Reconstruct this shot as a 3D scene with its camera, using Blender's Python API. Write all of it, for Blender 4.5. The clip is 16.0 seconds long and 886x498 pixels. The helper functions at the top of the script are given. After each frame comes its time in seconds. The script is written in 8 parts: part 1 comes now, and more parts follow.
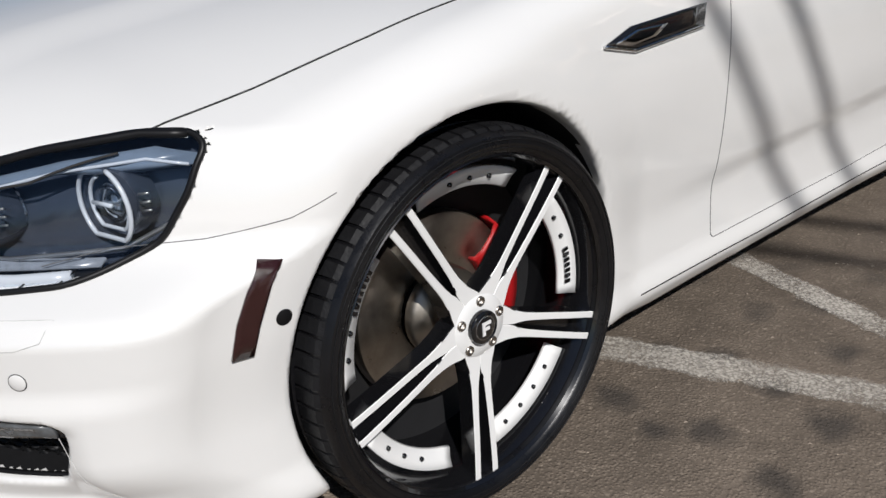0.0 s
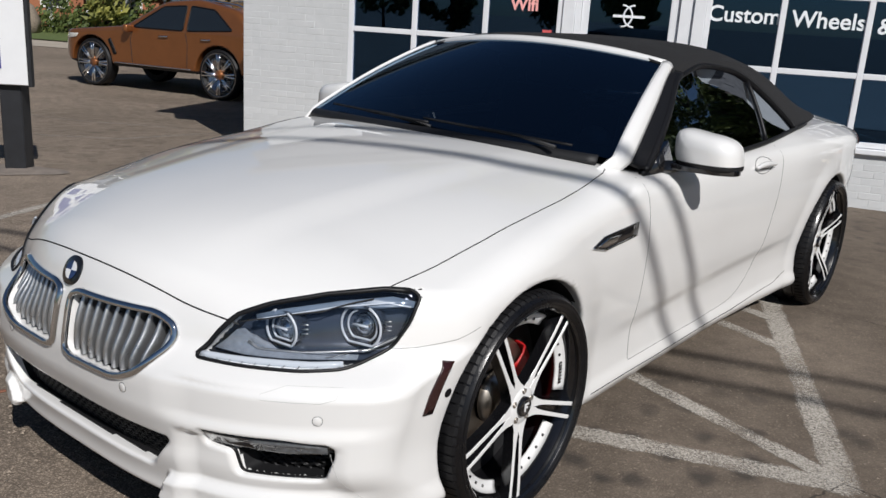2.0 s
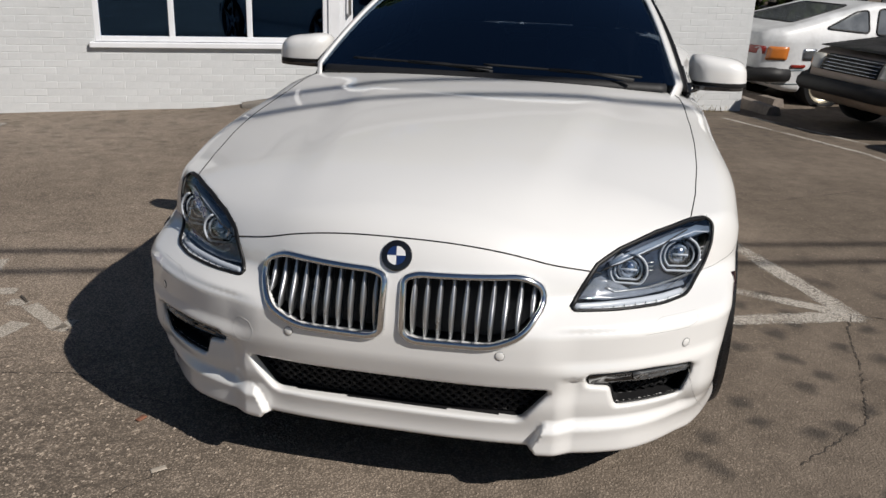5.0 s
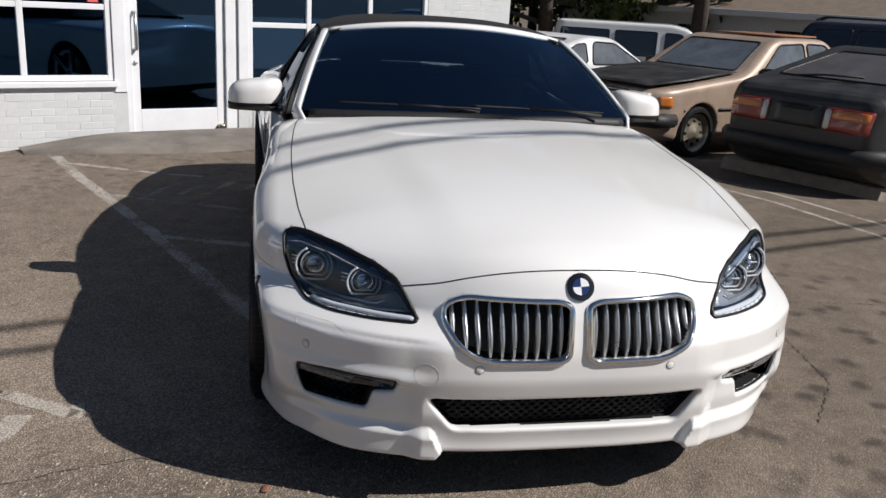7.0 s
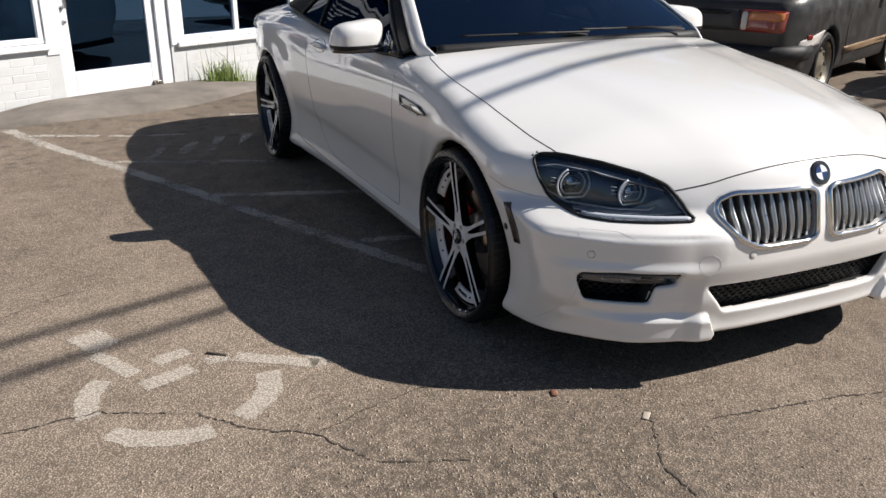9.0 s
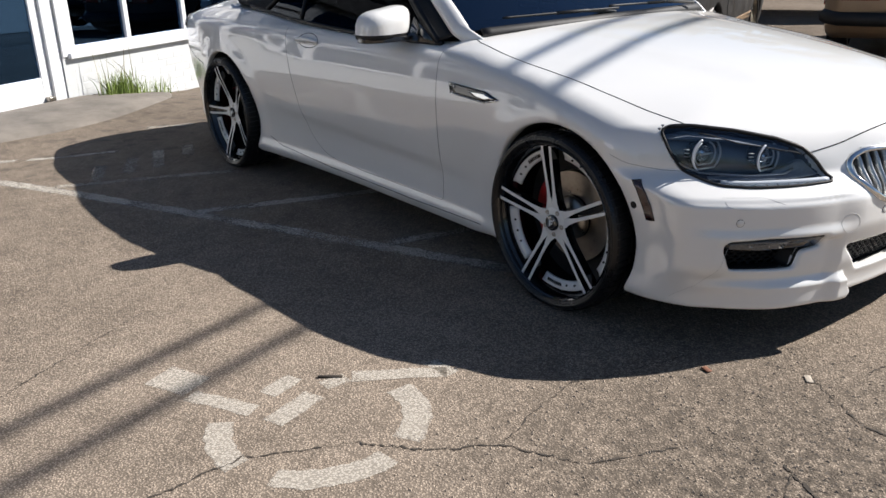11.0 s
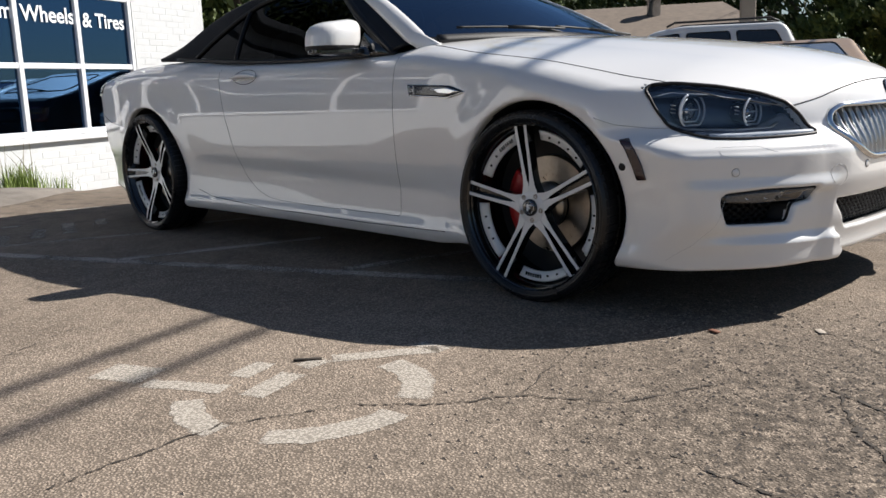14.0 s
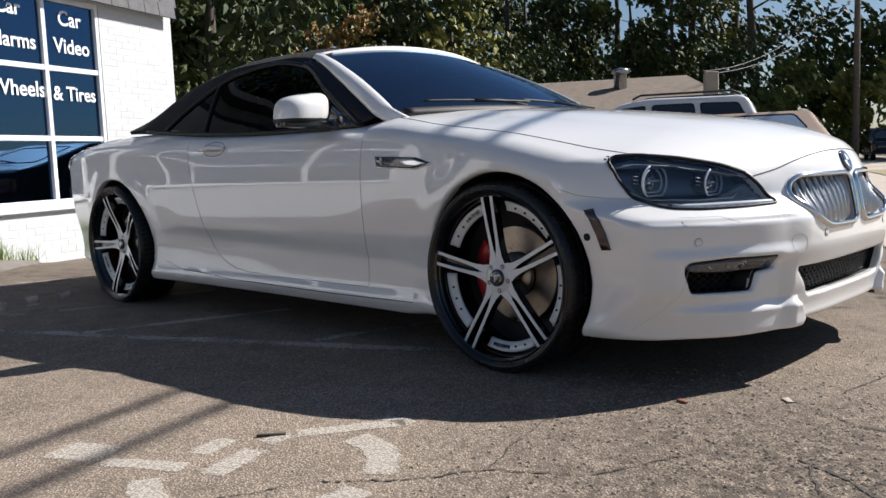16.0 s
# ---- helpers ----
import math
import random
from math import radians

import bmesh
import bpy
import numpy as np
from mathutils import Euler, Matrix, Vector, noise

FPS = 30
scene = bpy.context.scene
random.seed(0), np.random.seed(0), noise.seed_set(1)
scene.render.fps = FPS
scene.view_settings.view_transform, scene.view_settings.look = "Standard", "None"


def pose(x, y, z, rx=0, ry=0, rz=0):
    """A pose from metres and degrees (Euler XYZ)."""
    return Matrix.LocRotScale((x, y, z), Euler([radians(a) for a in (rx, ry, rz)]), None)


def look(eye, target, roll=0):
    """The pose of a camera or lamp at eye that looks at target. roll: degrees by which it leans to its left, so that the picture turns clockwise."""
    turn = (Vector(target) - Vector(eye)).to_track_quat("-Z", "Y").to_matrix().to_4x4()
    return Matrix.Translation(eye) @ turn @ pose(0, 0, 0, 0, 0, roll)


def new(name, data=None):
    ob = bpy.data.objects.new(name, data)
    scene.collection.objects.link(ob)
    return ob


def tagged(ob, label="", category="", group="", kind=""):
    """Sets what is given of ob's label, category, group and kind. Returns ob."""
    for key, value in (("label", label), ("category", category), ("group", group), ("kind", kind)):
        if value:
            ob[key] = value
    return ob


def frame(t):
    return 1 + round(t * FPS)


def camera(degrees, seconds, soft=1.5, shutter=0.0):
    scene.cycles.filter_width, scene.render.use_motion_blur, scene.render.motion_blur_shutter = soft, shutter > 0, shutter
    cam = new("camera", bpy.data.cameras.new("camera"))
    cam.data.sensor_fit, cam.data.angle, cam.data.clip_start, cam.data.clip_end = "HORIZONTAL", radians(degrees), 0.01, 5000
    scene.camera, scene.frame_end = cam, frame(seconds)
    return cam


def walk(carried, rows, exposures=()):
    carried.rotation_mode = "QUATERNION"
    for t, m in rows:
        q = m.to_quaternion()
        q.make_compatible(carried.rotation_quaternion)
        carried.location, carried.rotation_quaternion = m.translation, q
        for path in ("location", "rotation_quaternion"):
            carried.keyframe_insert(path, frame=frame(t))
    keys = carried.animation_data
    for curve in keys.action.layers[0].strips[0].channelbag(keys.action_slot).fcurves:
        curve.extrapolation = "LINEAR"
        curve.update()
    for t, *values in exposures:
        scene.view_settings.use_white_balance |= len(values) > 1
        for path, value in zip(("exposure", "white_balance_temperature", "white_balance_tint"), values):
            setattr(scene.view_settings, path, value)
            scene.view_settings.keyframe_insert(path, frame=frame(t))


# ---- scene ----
cam = camera(54.7, 16.0)
PATH = [
    (0, (1.356, -1.601, 1.041), (0.553, 0.065, 0.277), -4.5),
    (0.5, (1.446, -1.963, 1.196), (0.739, -0.252, 0.440), -2.6),
    (1, (1.448, -2.322, 1.343), (0.801, -0.553, 0.671), 0.0),
    (1.5, (1.287, -2.614, 1.42), (0.728, -0.787, 0.828), 2.4),
    (2, (1.107, -2.713, 1.455), (0.666, -0.836, 0.922), 3.6),
    (2.5, (0.863, -2.73, 1.487), (0.544, -0.813, 1.012), 4.1),
    (3, (0.543, -2.817, 1.474), (0.407, -0.89, 0.956), 4.3),
    (3.5, (0.262, -2.882, 1.462), (0.255, -1.002, 0.782), 3.1),
    (4, (-0.03, -2.856, 1.485), (0.075, -1.004, 0.737), 1.9),
    (4.5, (-0.418, -2.909, 1.482), (-0.105, -1.049, 0.816), 2.5),
    (5, (-0.747, -2.884, 1.479), (-0.304, -1.047, 0.824), 2.0),
    (5.2, (-0.869, -2.808, 1.48), (-0.39, -0.983, 0.818), 1.8),
    (7.3, (-2.309, -2.408, 1.52), (-1.073, -0.937, 0.964), 3.4),
    (7.5, (-2.462, -2.359, 1.535), (-1.167, -0.941, 0.976), 3.4),
    (8, (-2.723, -2.121, 1.521), (-1.357, -0.771, 0.962), 2.5),
    (8.5, (-2.994, -1.877, 1.502), (-1.587, -0.591, 0.897), 1.6),
    (9, (-3.288, -1.683, 1.489), (-1.883, -0.444, 0.79), -0.2),
    (9.2, (-3.355, -1.593, 1.478), (-1.952, -0.357, 0.768), -0.9),
    (11.3, (-3.749, -0.644, 1.411), (-2.069, 0.184, 0.71), -1.5),
    (11.5, (-3.752, -0.571, 1.411), (-2.037, 0.192, 0.72), -1.2),
    (12, (-3.828, -0.388, 1.32), (-2.013, 0.25, 0.773), -1.1),
    (12.5, (-3.844, -0.33, 1.028), (-1.988, 0.358, 0.738), -1.7),
    (13, (-3.89, -0.367, 0.861), (-2.052, 0.392, 0.646), -1.2),
    (13.5, (-3.838, -0.401, 0.794), (-2.014, 0.36, 0.488), -1.3),
    (14, (-3.823, -0.44, 0.783), (-1.996, 0.285, 0.414), -2.1),
    (14.5, (-3.785, -0.469, 0.771), (-1.931, 0.175, 0.389), -2.3),
    (15, (-3.773, -0.458, 0.758), (-1.901, 0.134, 0.375), -2.1),
    (15.5, (-3.797, -0.464, 0.781), (-1.925, 0.173, 0.479), -2.3),
    (16, (-3.808, -0.459, 0.787), (-1.935, 0.211, 0.575), -2.2),
]
walk(cam, [(t, look(eye, target, roll)) for t, eye, target, roll in PATH],
     exposures=[(0, -0.16, 6080, 10), (3, -0.13, 6130, 10), (5, -0.06, 6380, 10), (7.3, 0.26, 6260, 11), (9, 0.60, 6460, 11), (11.3, 0.86, 6260, 10), (12, 0.97, 6210, 10), (12.6, 0.91, 6230, 10), (14, 0.74, 6330, 10), (15, 0.70, 6330, 10), (16, 0.77, 6210, 11)])

# ---- light ----
world = bpy.data.worlds.new("world")
scene.world = world
world.use_nodes = True
SUN_ELEV, SUN_AZ = radians(40.8), math.atan2(-0.77, 0.64)
_n = world.node_tree.nodes
_sky = _n.new("ShaderNodeTexSky")
_sky.sky_type = "NISHITA"
_sky.sun_disc = False
_sky.ozone_density = 2.5
_sky.dust_density = 0.4
_sky.sun_elevation = SUN_ELEV
_sky.sun_rotation = math.pi / 2 - SUN_AZ
_n["Background"].inputs["Strength"].default_value = 0.042
world.node_tree.links.new(_sky.outputs[0], _n["Background"].inputs["Color"])
sun = new("sun", bpy.data.lights.new("sun", "SUN"))
sun.data.energy = 5.0
sun.data.angle = radians(0.53)
sun.data.color = (1.0, 0.935, 0.855)
_sd = Vector((math.cos(SUN_AZ) * math.cos(SUN_ELEV), math.sin(SUN_AZ) * math.cos(SUN_ELEV), math.sin(SUN_ELEV)))
sun.matrix_world = look(_sd * 30, (0, 0, 0))
scene.view_settings.exposure = 0.0

# ---- materials ----
def mat(name, color, rough=0.5, metal=0.0, coat=0.0, spec=0.5, var=0.0, scale=6.0, bump=0.0, bscale=60.0, trans=0.0, emit=0.0, rvar=0.0, coords="Object", coat_ior=1.5):
    """A principled surface with colour variation at two scales and fine relief."""
    m = bpy.data.materials.new(name)
    m.use_nodes = True
    nt = m.node_tree
    b = nt.nodes["Principled BSDF"]
    b.inputs["Base Color"].default_value = (*color, 1)
    b.inputs["Roughness"].default_value = rough
    b.inputs["Metallic"].default_value = metal
    b.inputs["Coat Weight"].default_value = coat
    b.inputs["Coat Roughness"].default_value = 0.03
    b.inputs["Coat IOR"].default_value = coat_ior
    b.inputs["Specular IOR Level"].default_value = spec
    b.inputs["Transmission Weight"].default_value = trans
    if emit:
        b.inputs["Emission Color"].default_value = (*color, 1)
        b.inputs["Emission Strength"].default_value = emit
    tc = nt.nodes.new("ShaderNodeTexCoord")
    if var or rvar:
        n1 = nt.nodes.new("ShaderNodeTexNoise")
        n1.inputs["Scale"].default_value = scale
        n1.inputs["Detail"].default_value = 8
        n1.inputs["Roughness"].default_value = 0.65
        nt.links.new(tc.outputs[coords], n1.inputs["Vector"])
        if var:
            ramp = nt.nodes.new("ShaderNodeMapRange")
            ramp.inputs["From Min"].default_value, ramp.inputs["From Max"].default_value = 0.3, 0.7
            ramp.inputs["To Min"].default_value, ramp.inputs["To Max"].default_value = 1 - var, 1 + var
            nt.links.new(n1.outputs["Fac"], ramp.inputs["Value"])
            mul = nt.nodes.new("ShaderNodeVectorMath")
            mul.operation = "SCALE"
            mul.inputs[0].default_value = color
            nt.links.new(ramp.outputs[0], mul.inputs["Scale"])
            nt.links.new(mul.outputs[0], b.inputs["Base Color"])
        if rvar:
            r2 = nt.nodes.new("ShaderNodeMapRange")
            r2.inputs["From Min"].default_value, r2.inputs["From Max"].default_value = 0.3, 0.7
            r2.inputs["To Min"].default_value, r2.inputs["To Max"].default_value = max(rough - rvar, 0.02), rough + rvar
            nt.links.new(n1.outputs["Fac"], r2.inputs["Value"])
            nt.links.new(r2.outputs[0], b.inputs["Roughness"])
    if bump:
        n2 = nt.nodes.new("ShaderNodeTexNoise")
        n2.inputs["Scale"].default_value = bscale
        n2.inputs["Detail"].default_value = 6
        nt.links.new(tc.outputs[coords], n2.inputs["Vector"])
        bp = nt.nodes.new("ShaderNodeBump")
        bp.inputs["Strength"].default_value = bump
        bp.inputs["Distance"].default_value = 0.01
        nt.links.new(n2.outputs["Fac"], bp.inputs["Height"])
        nt.links.new(bp.outputs[0], b.inputs["Normal"])
    return m


def glass_mat(name, tint, gloss=(1.0, 1.0, 1.0), ior=1.5):
    """A tinted pane: clear transmission with colour, and a mirror-like skin that grows at the edge."""
    m = bpy.data.materials.new(name)
    m.use_nodes = True
    nt = m.node_tree
    nt.nodes.remove(nt.nodes["Principled BSDF"])
    tr = nt.nodes.new("ShaderNodeBsdfTransparent")
    tr.inputs[0].default_value = (*tint, 1)
    gl = nt.nodes.new("ShaderNodeBsdfGlossy")
    gl.inputs["Roughness"].default_value = 0.015
    gl.inputs[0].default_value = (*gloss, 1)
    fr = nt.nodes.new("ShaderNodeFresnel")
    fr.inputs[0].default_value = ior
    mx = nt.nodes.new("ShaderNodeMixShader")
    nt.links.new(fr.outputs[0], mx.inputs[0])
    nt.links.new(tr.outputs[0], mx.inputs[1])
    nt.links.new(gl.outputs[0], mx.inputs[2])
    nt.links.new(mx.outputs[0], nt.nodes["Material Output"].inputs[0])
    return m


M_PAINT = mat("white_paint", (0.80, 0.795, 0.78), 0.40, coat=1.0, var=0.012, scale=3, coat_ior=1.95)
M_GAP = mat("panel_gap", (0.02, 0.02, 0.02), 0.8)
M_BLACK = mat("black_plastic", (0.008, 0.008, 0.009), 0.6, var=0.2, scale=30, bump=0.1, bscale=400)
M_PIANO = mat("gloss_black", (0.008, 0.008, 0.009), 0.12, coat=1.0)
M_TRIM = mat("satin_black_trim", (0.006, 0.006, 0.007), 0.45, spec=0.3)
M_CHROME = mat("chrome", (0.78, 0.79, 0.8), 0.08, metal=1.0, rvar=0.03, scale=40)
M_SILVER = mat("silver_slat", (0.50, 0.51, 0.52), 0.32, metal=0.9, rvar=0.06, scale=30)
M_RUBBER = mat("tyre_rubber", (0.007, 0.007, 0.008), 0.55, spec=0.3, var=0.25, scale=9, bump=0.15, bscale=120, rvar=0.12)
M_SIDEWALL = mat("tyre_sidewall", (0.005, 0.005, 0.006), 0.30, var=0.2, scale=12, bump=0.06, bscale=200, rvar=0.08)
M_WHEELW = mat("wheel_white", (0.78, 0.78, 0.77), 0.3, coat=0.8, var=0.02, scale=9)
M_WHEELB = mat("wheel_black", (0.006, 0.006, 0.007), 0.16, coat=0.8)
M_STEEL = mat("brake_steel", (0.42, 0.38, 0.33), 0.36, metal=1.0, var=0.25, scale=14, rvar=0.12)
M_RED = mat("caliper_red", (0.40, 0.008, 0.010), 0.45, coat=0.3, var=0.1, scale=20)
M_FABRIC = mat("black_canvas", (0.009, 0.009, 0.010), 0.95, var=0.25, scale=220, bump=0.35, bscale=900)
M_LEATHER = mat("black_leather", (0.02, 0.02, 0.021), 0.5, var=0.2, scale=20, bump=0.12, bscale=300)
# blue put into the windscreen's gloss colour for the reflected sky
M_GLASSW = glass_mat("windscreen_glass", (0.15, 0.19, 0.23), (0.55, 0.76, 1.0), 2.15)
M_GLASSS = glass_mat("side_glass", (0.04, 0.045, 0.05), (0.42, 0.46, 0.52), 1.32)
M_LENS = glass_mat("lamp_lens", (0.95, 0.97, 1.0), (0.85, 0.93, 1.0), 1.7)
M_AMBER = mat("smoked_reflector", (0.03, 0.008, 0.008), 0.15, coat=1.0, bump=0.3, bscale=250)
M_LAMPGREY = mat("lamp_grey", (0.40, 0.43, 0.47), 0.22, metal=0.85)
M_LED = mat("led_ring", (0.50, 0.54, 0.60), 0.25, coat=0.6)
M_EMB = mat("emblem_blue", (0.012, 0.03, 0.11), 0.2, coat=1.0)
M_EMW = mat("emblem_white", (0.8, 0.8, 0.8), 0.25, coat=1.0)

# ---- building kit ----
def part(name, bm, material, parent=None, label="", smooth=True):
    """Links a bmesh (or a mesh) as one mesh object, under parent if given."""
    if isinstance(bm, bpy.types.Mesh):
        me = bm
    else:
        me = bpy.data.meshes.new(name)
        bm.normal_update()
        bm.to_mesh(me)
        bm.free()
    if material and not me.materials:
        for m in material if isinstance(material, (list, tuple)) else [material]:
            me.materials.append(m)
    if smooth and len(me.polygons):
        me.shade_smooth() if smooth is True else me.set_sharp_from_angle(angle=smooth)
    ob = new(name, me)
    if parent:
        ob.parent = parent
    if label:
        ob["label"] = label
    return ob


def empty(name, m, label, category, group="", kind=""):
    ob = new(name)
    ob.empty_display_size = 0.1
    ob.matrix_world = m
    return tagged(ob, label, category, group, kind)


def mesh_of(verts, faces, name="m"):
    me = bpy.data.meshes.new(name)
    me.from_pydata([tuple(v) for v in verts], [], [tuple(f) for f in faces])
    me.update()
    return me


def box(bm, x0, x1, y0, y1, z0, z1, bevel=0.0, seg=2, m=None):
    """An axis-aligned box with rounded edges, added to bm."""
    g = bmesh.ops.create_cube(bm, size=1)
    vs = g["verts"]
    for v in vs:
        v.co = Vector(((x0 + x1) / 2 + v.co.x * (x1 - x0), (y0 + y1) / 2 + v.co.y * (y1 - y0), (z0 + z1) / 2 + v.co.z * (z1 - z0)))
    if bevel:
        es = list({e for v in vs for e in v.link_edges})
        r = bmesh.ops.bevel(bm, geom=es, offset=bevel, segments=seg, affect="EDGES", profile=0.5)
        vs = list({v for f in r["faces"] for v in f.verts} | {v for v in vs if v.is_valid})
    if m is not None:
        bmesh.ops.transform(bm, matrix=m, verts=vs)
    return bm


def boxm(*a, **k):
    return box(bmesh.new(), *a, **k)


def lathe(profile, n=64, axis="x", m=None, bm=None, closed=False):
    """Turns a profile of (radius, along) about the axis."""
    bm = bm or bmesh.new()
    rings = []
    for i in range(n):
        a = 2 * math.pi * i / n
        ring = []
        for r, s in profile:
            c, d = r * math.cos(a), r * math.sin(a)
            p = (s, c, d) if axis == "x" else (c, s, d) if axis == "y" else (c, d, s)
            v = Vector(p)
            ring.append(bm.verts.new(m @ v if m else v))
        rings.append(ring)
    k = len(profile)
    for i in range(n):
        a, b = rings[i], rings[(i + 1) % n]
        for j in range(k if closed else k - 1):
            bm.faces.new((a[j], a[(j + 1) % k], b[(j + 1) % k], b[j]))
    bmesh.ops.recalc_face_normals(bm, faces=bm.faces)
    return bm


def tube(points, r, n=8, closed=False, bm=None, flat=1.0, caps=True):
    """A round (or flattened) tube along points; r may be a list."""
    bm = bm or bmesh.new()
    pts = [Vector(p) for p in points]
    k = len(pts)
    rs = r if isinstance(r, (list, tuple)) else [r] * k
    rings = []
    prev = None
    for i, p in enumerate(pts):
        a = pts[(i - 1) % k] if closed or i > 0 else p
        b = pts[(i + 1) % k] if closed or i < k - 1 else p
        t = (b - a).normalized() if (b - a).length > 1e-9 else Vector((0, 0, 1))
        if prev is None:
            u = t.orthogonal().normalized()
        else:
            u = prev - t * prev.dot(t)
            u = u.normalized() if u.length > 1e-6 else t.orthogonal().normalized()
        prev = u
        w = t.cross(u)
        rings.append([bm.verts.new(p + (u * math.cos(2 * math.pi * j / n) + w * math.sin(2 * math.pi * j / n) * flat) * rs[i]) for j in range(n)])
    for i in range(k if closed else k - 1):
        a, b = rings[i], rings[(i + 1) % k]
        for j in range(n):
            bm.faces.new((a[j], a[(j + 1) % n], b[(j + 1) % n], b[j]))
    if caps and not closed:
        bm.faces.new(rings[0][::-1])
        bm.faces.new(rings[-1])
    bmesh.ops.recalc_face_normals(bm, faces=bm.faces)
    return bm


def grid(rows, bm=None, close=False):
    """Quads between rows of points."""
    bm = bm or bmesh.new()
    vs = [[bm.verts.new(p) for p in r] for r in rows]
    for a, b in zip(vs, vs[1:]):
        for j in range(len(a) - 1):
            try:
                bm.faces.new((a[j], a[j + 1], b[j + 1], b[j]))
            except ValueError:
                pass
    return bm


def prism(outline, d0, d1, place, bevel=0.0):
    """Extrudes a 2D outline from depth d0 to d1; place(u, v, d) gives the point."""
    bm = bmesh.new()
    lo = [bm.verts.new(place(u, v, d0)) for u, v in outline]
    hi = [bm.verts.new(place(u, v, d1)) for u, v in outline]
    n = len(outline)
    bm.faces.new(lo[::-1])
    bm.faces.new(hi)
    for i in range(n):
        bm.faces.new((lo[i], lo[(i + 1) % n], hi[(i + 1) % n], hi[i]))
    bmesh.ops.recalc_face_normals(bm, faces=bm.faces)
    if bevel:
        bmesh.ops.bevel(bm, geom=list(bm.edges), offset=bevel, segments=2, affect="EDGES", profile=0.5)
    return bm


def pchip(xs, ys):
    """A smooth curve through points with no overshoot."""
    xs, ys = np.array(xs, float), np.array(ys, float)
    h = np.diff(xs)
    d = np.diff(ys) / h
    m = np.zeros(len(xs))
    m[0], m[-1] = d[0], d[-1]
    for i in range(1, len(xs) - 1):
        if d[i - 1] * d[i] > 0:
            w1, w2 = 2 * h[i] + h[i - 1], h[i] + 2 * h[i - 1]
            m[i] = (w1 + w2) / (w1 / d[i - 1] + w2 / d[i])

    def f(x):
        x = np.clip(x, xs[0], xs[-1])
        i = np.clip(np.searchsorted(xs, x, side="right") - 1, 0, len(xs) - 2)
        t = (x - xs[i]) / h[i]
        return (1 + 2 * t) * (1 - t) ** 2 * ys[i] + t * (1 - t) ** 2 * h[i] * m[i] + t * t * (3 - 2 * t) * ys[i + 1] + t * t * (t - 1) * h[i] * m[i + 1]

    return f


def sstep(x, a, b):
    t = np.clip((x - a) / (b - a), 0, 1)
    return t * t * (3 - 2 * t)


def smax(a, b, r):
    h = np.maximum(r - np.abs(a - b), 0)
    return np.maximum(a, b) + h * h / (4 * r)


def poly_sdf(u, v, pts):
    """Signed distance to a closed polygon in the plane; negative inside."""
    d = np.full(np.shape(u), 1e9)
    s = np.ones(np.shape(u))
    n = len(pts)
    for i in range(n):
        (ax, ay), (bx, by) = pts[i - 1], pts[i]
        ex, ey = bx - ax, by - ay
        wx, wy = u - ax, v - ay
        t = np.clip((wx * ex + wy * ey) / (ex * ex + ey * ey), 0, 1)
        d = np.minimum(d, (wx - ex * t) ** 2 + (wy - ey * t) ** 2)
        c1, c2, c3 = v >= ay, v < by, ex * wy > ey * wx
        flip = (c1 & c2 & c3) | (~c1 & ~c2 & ~c3)
        s = np.where(flip, -s, s)
    return s * np.sqrt(d)


def round_poly(pts, r, n=5):
    """Rounds the corners of an outline."""
    out = []
    k = len(pts)
    for i in range(k):
        p0, p1, p2 = (Vector(pts[(i + j) % k]) for j in (-1, 0, 1))
        a, b = p0 - p1, p2 - p1
        q = min(r, 0.45 * a.length, 0.45 * b.length)
        s, e = p1 + a.normalized() * q, p1 + b.normalized() * q
        for j in range(n + 1):
            t = j / n
            out.append(tuple(s * (1 - t) ** 2 + p1 * 2 * t * (1 - t) + e * t * t))
    return out


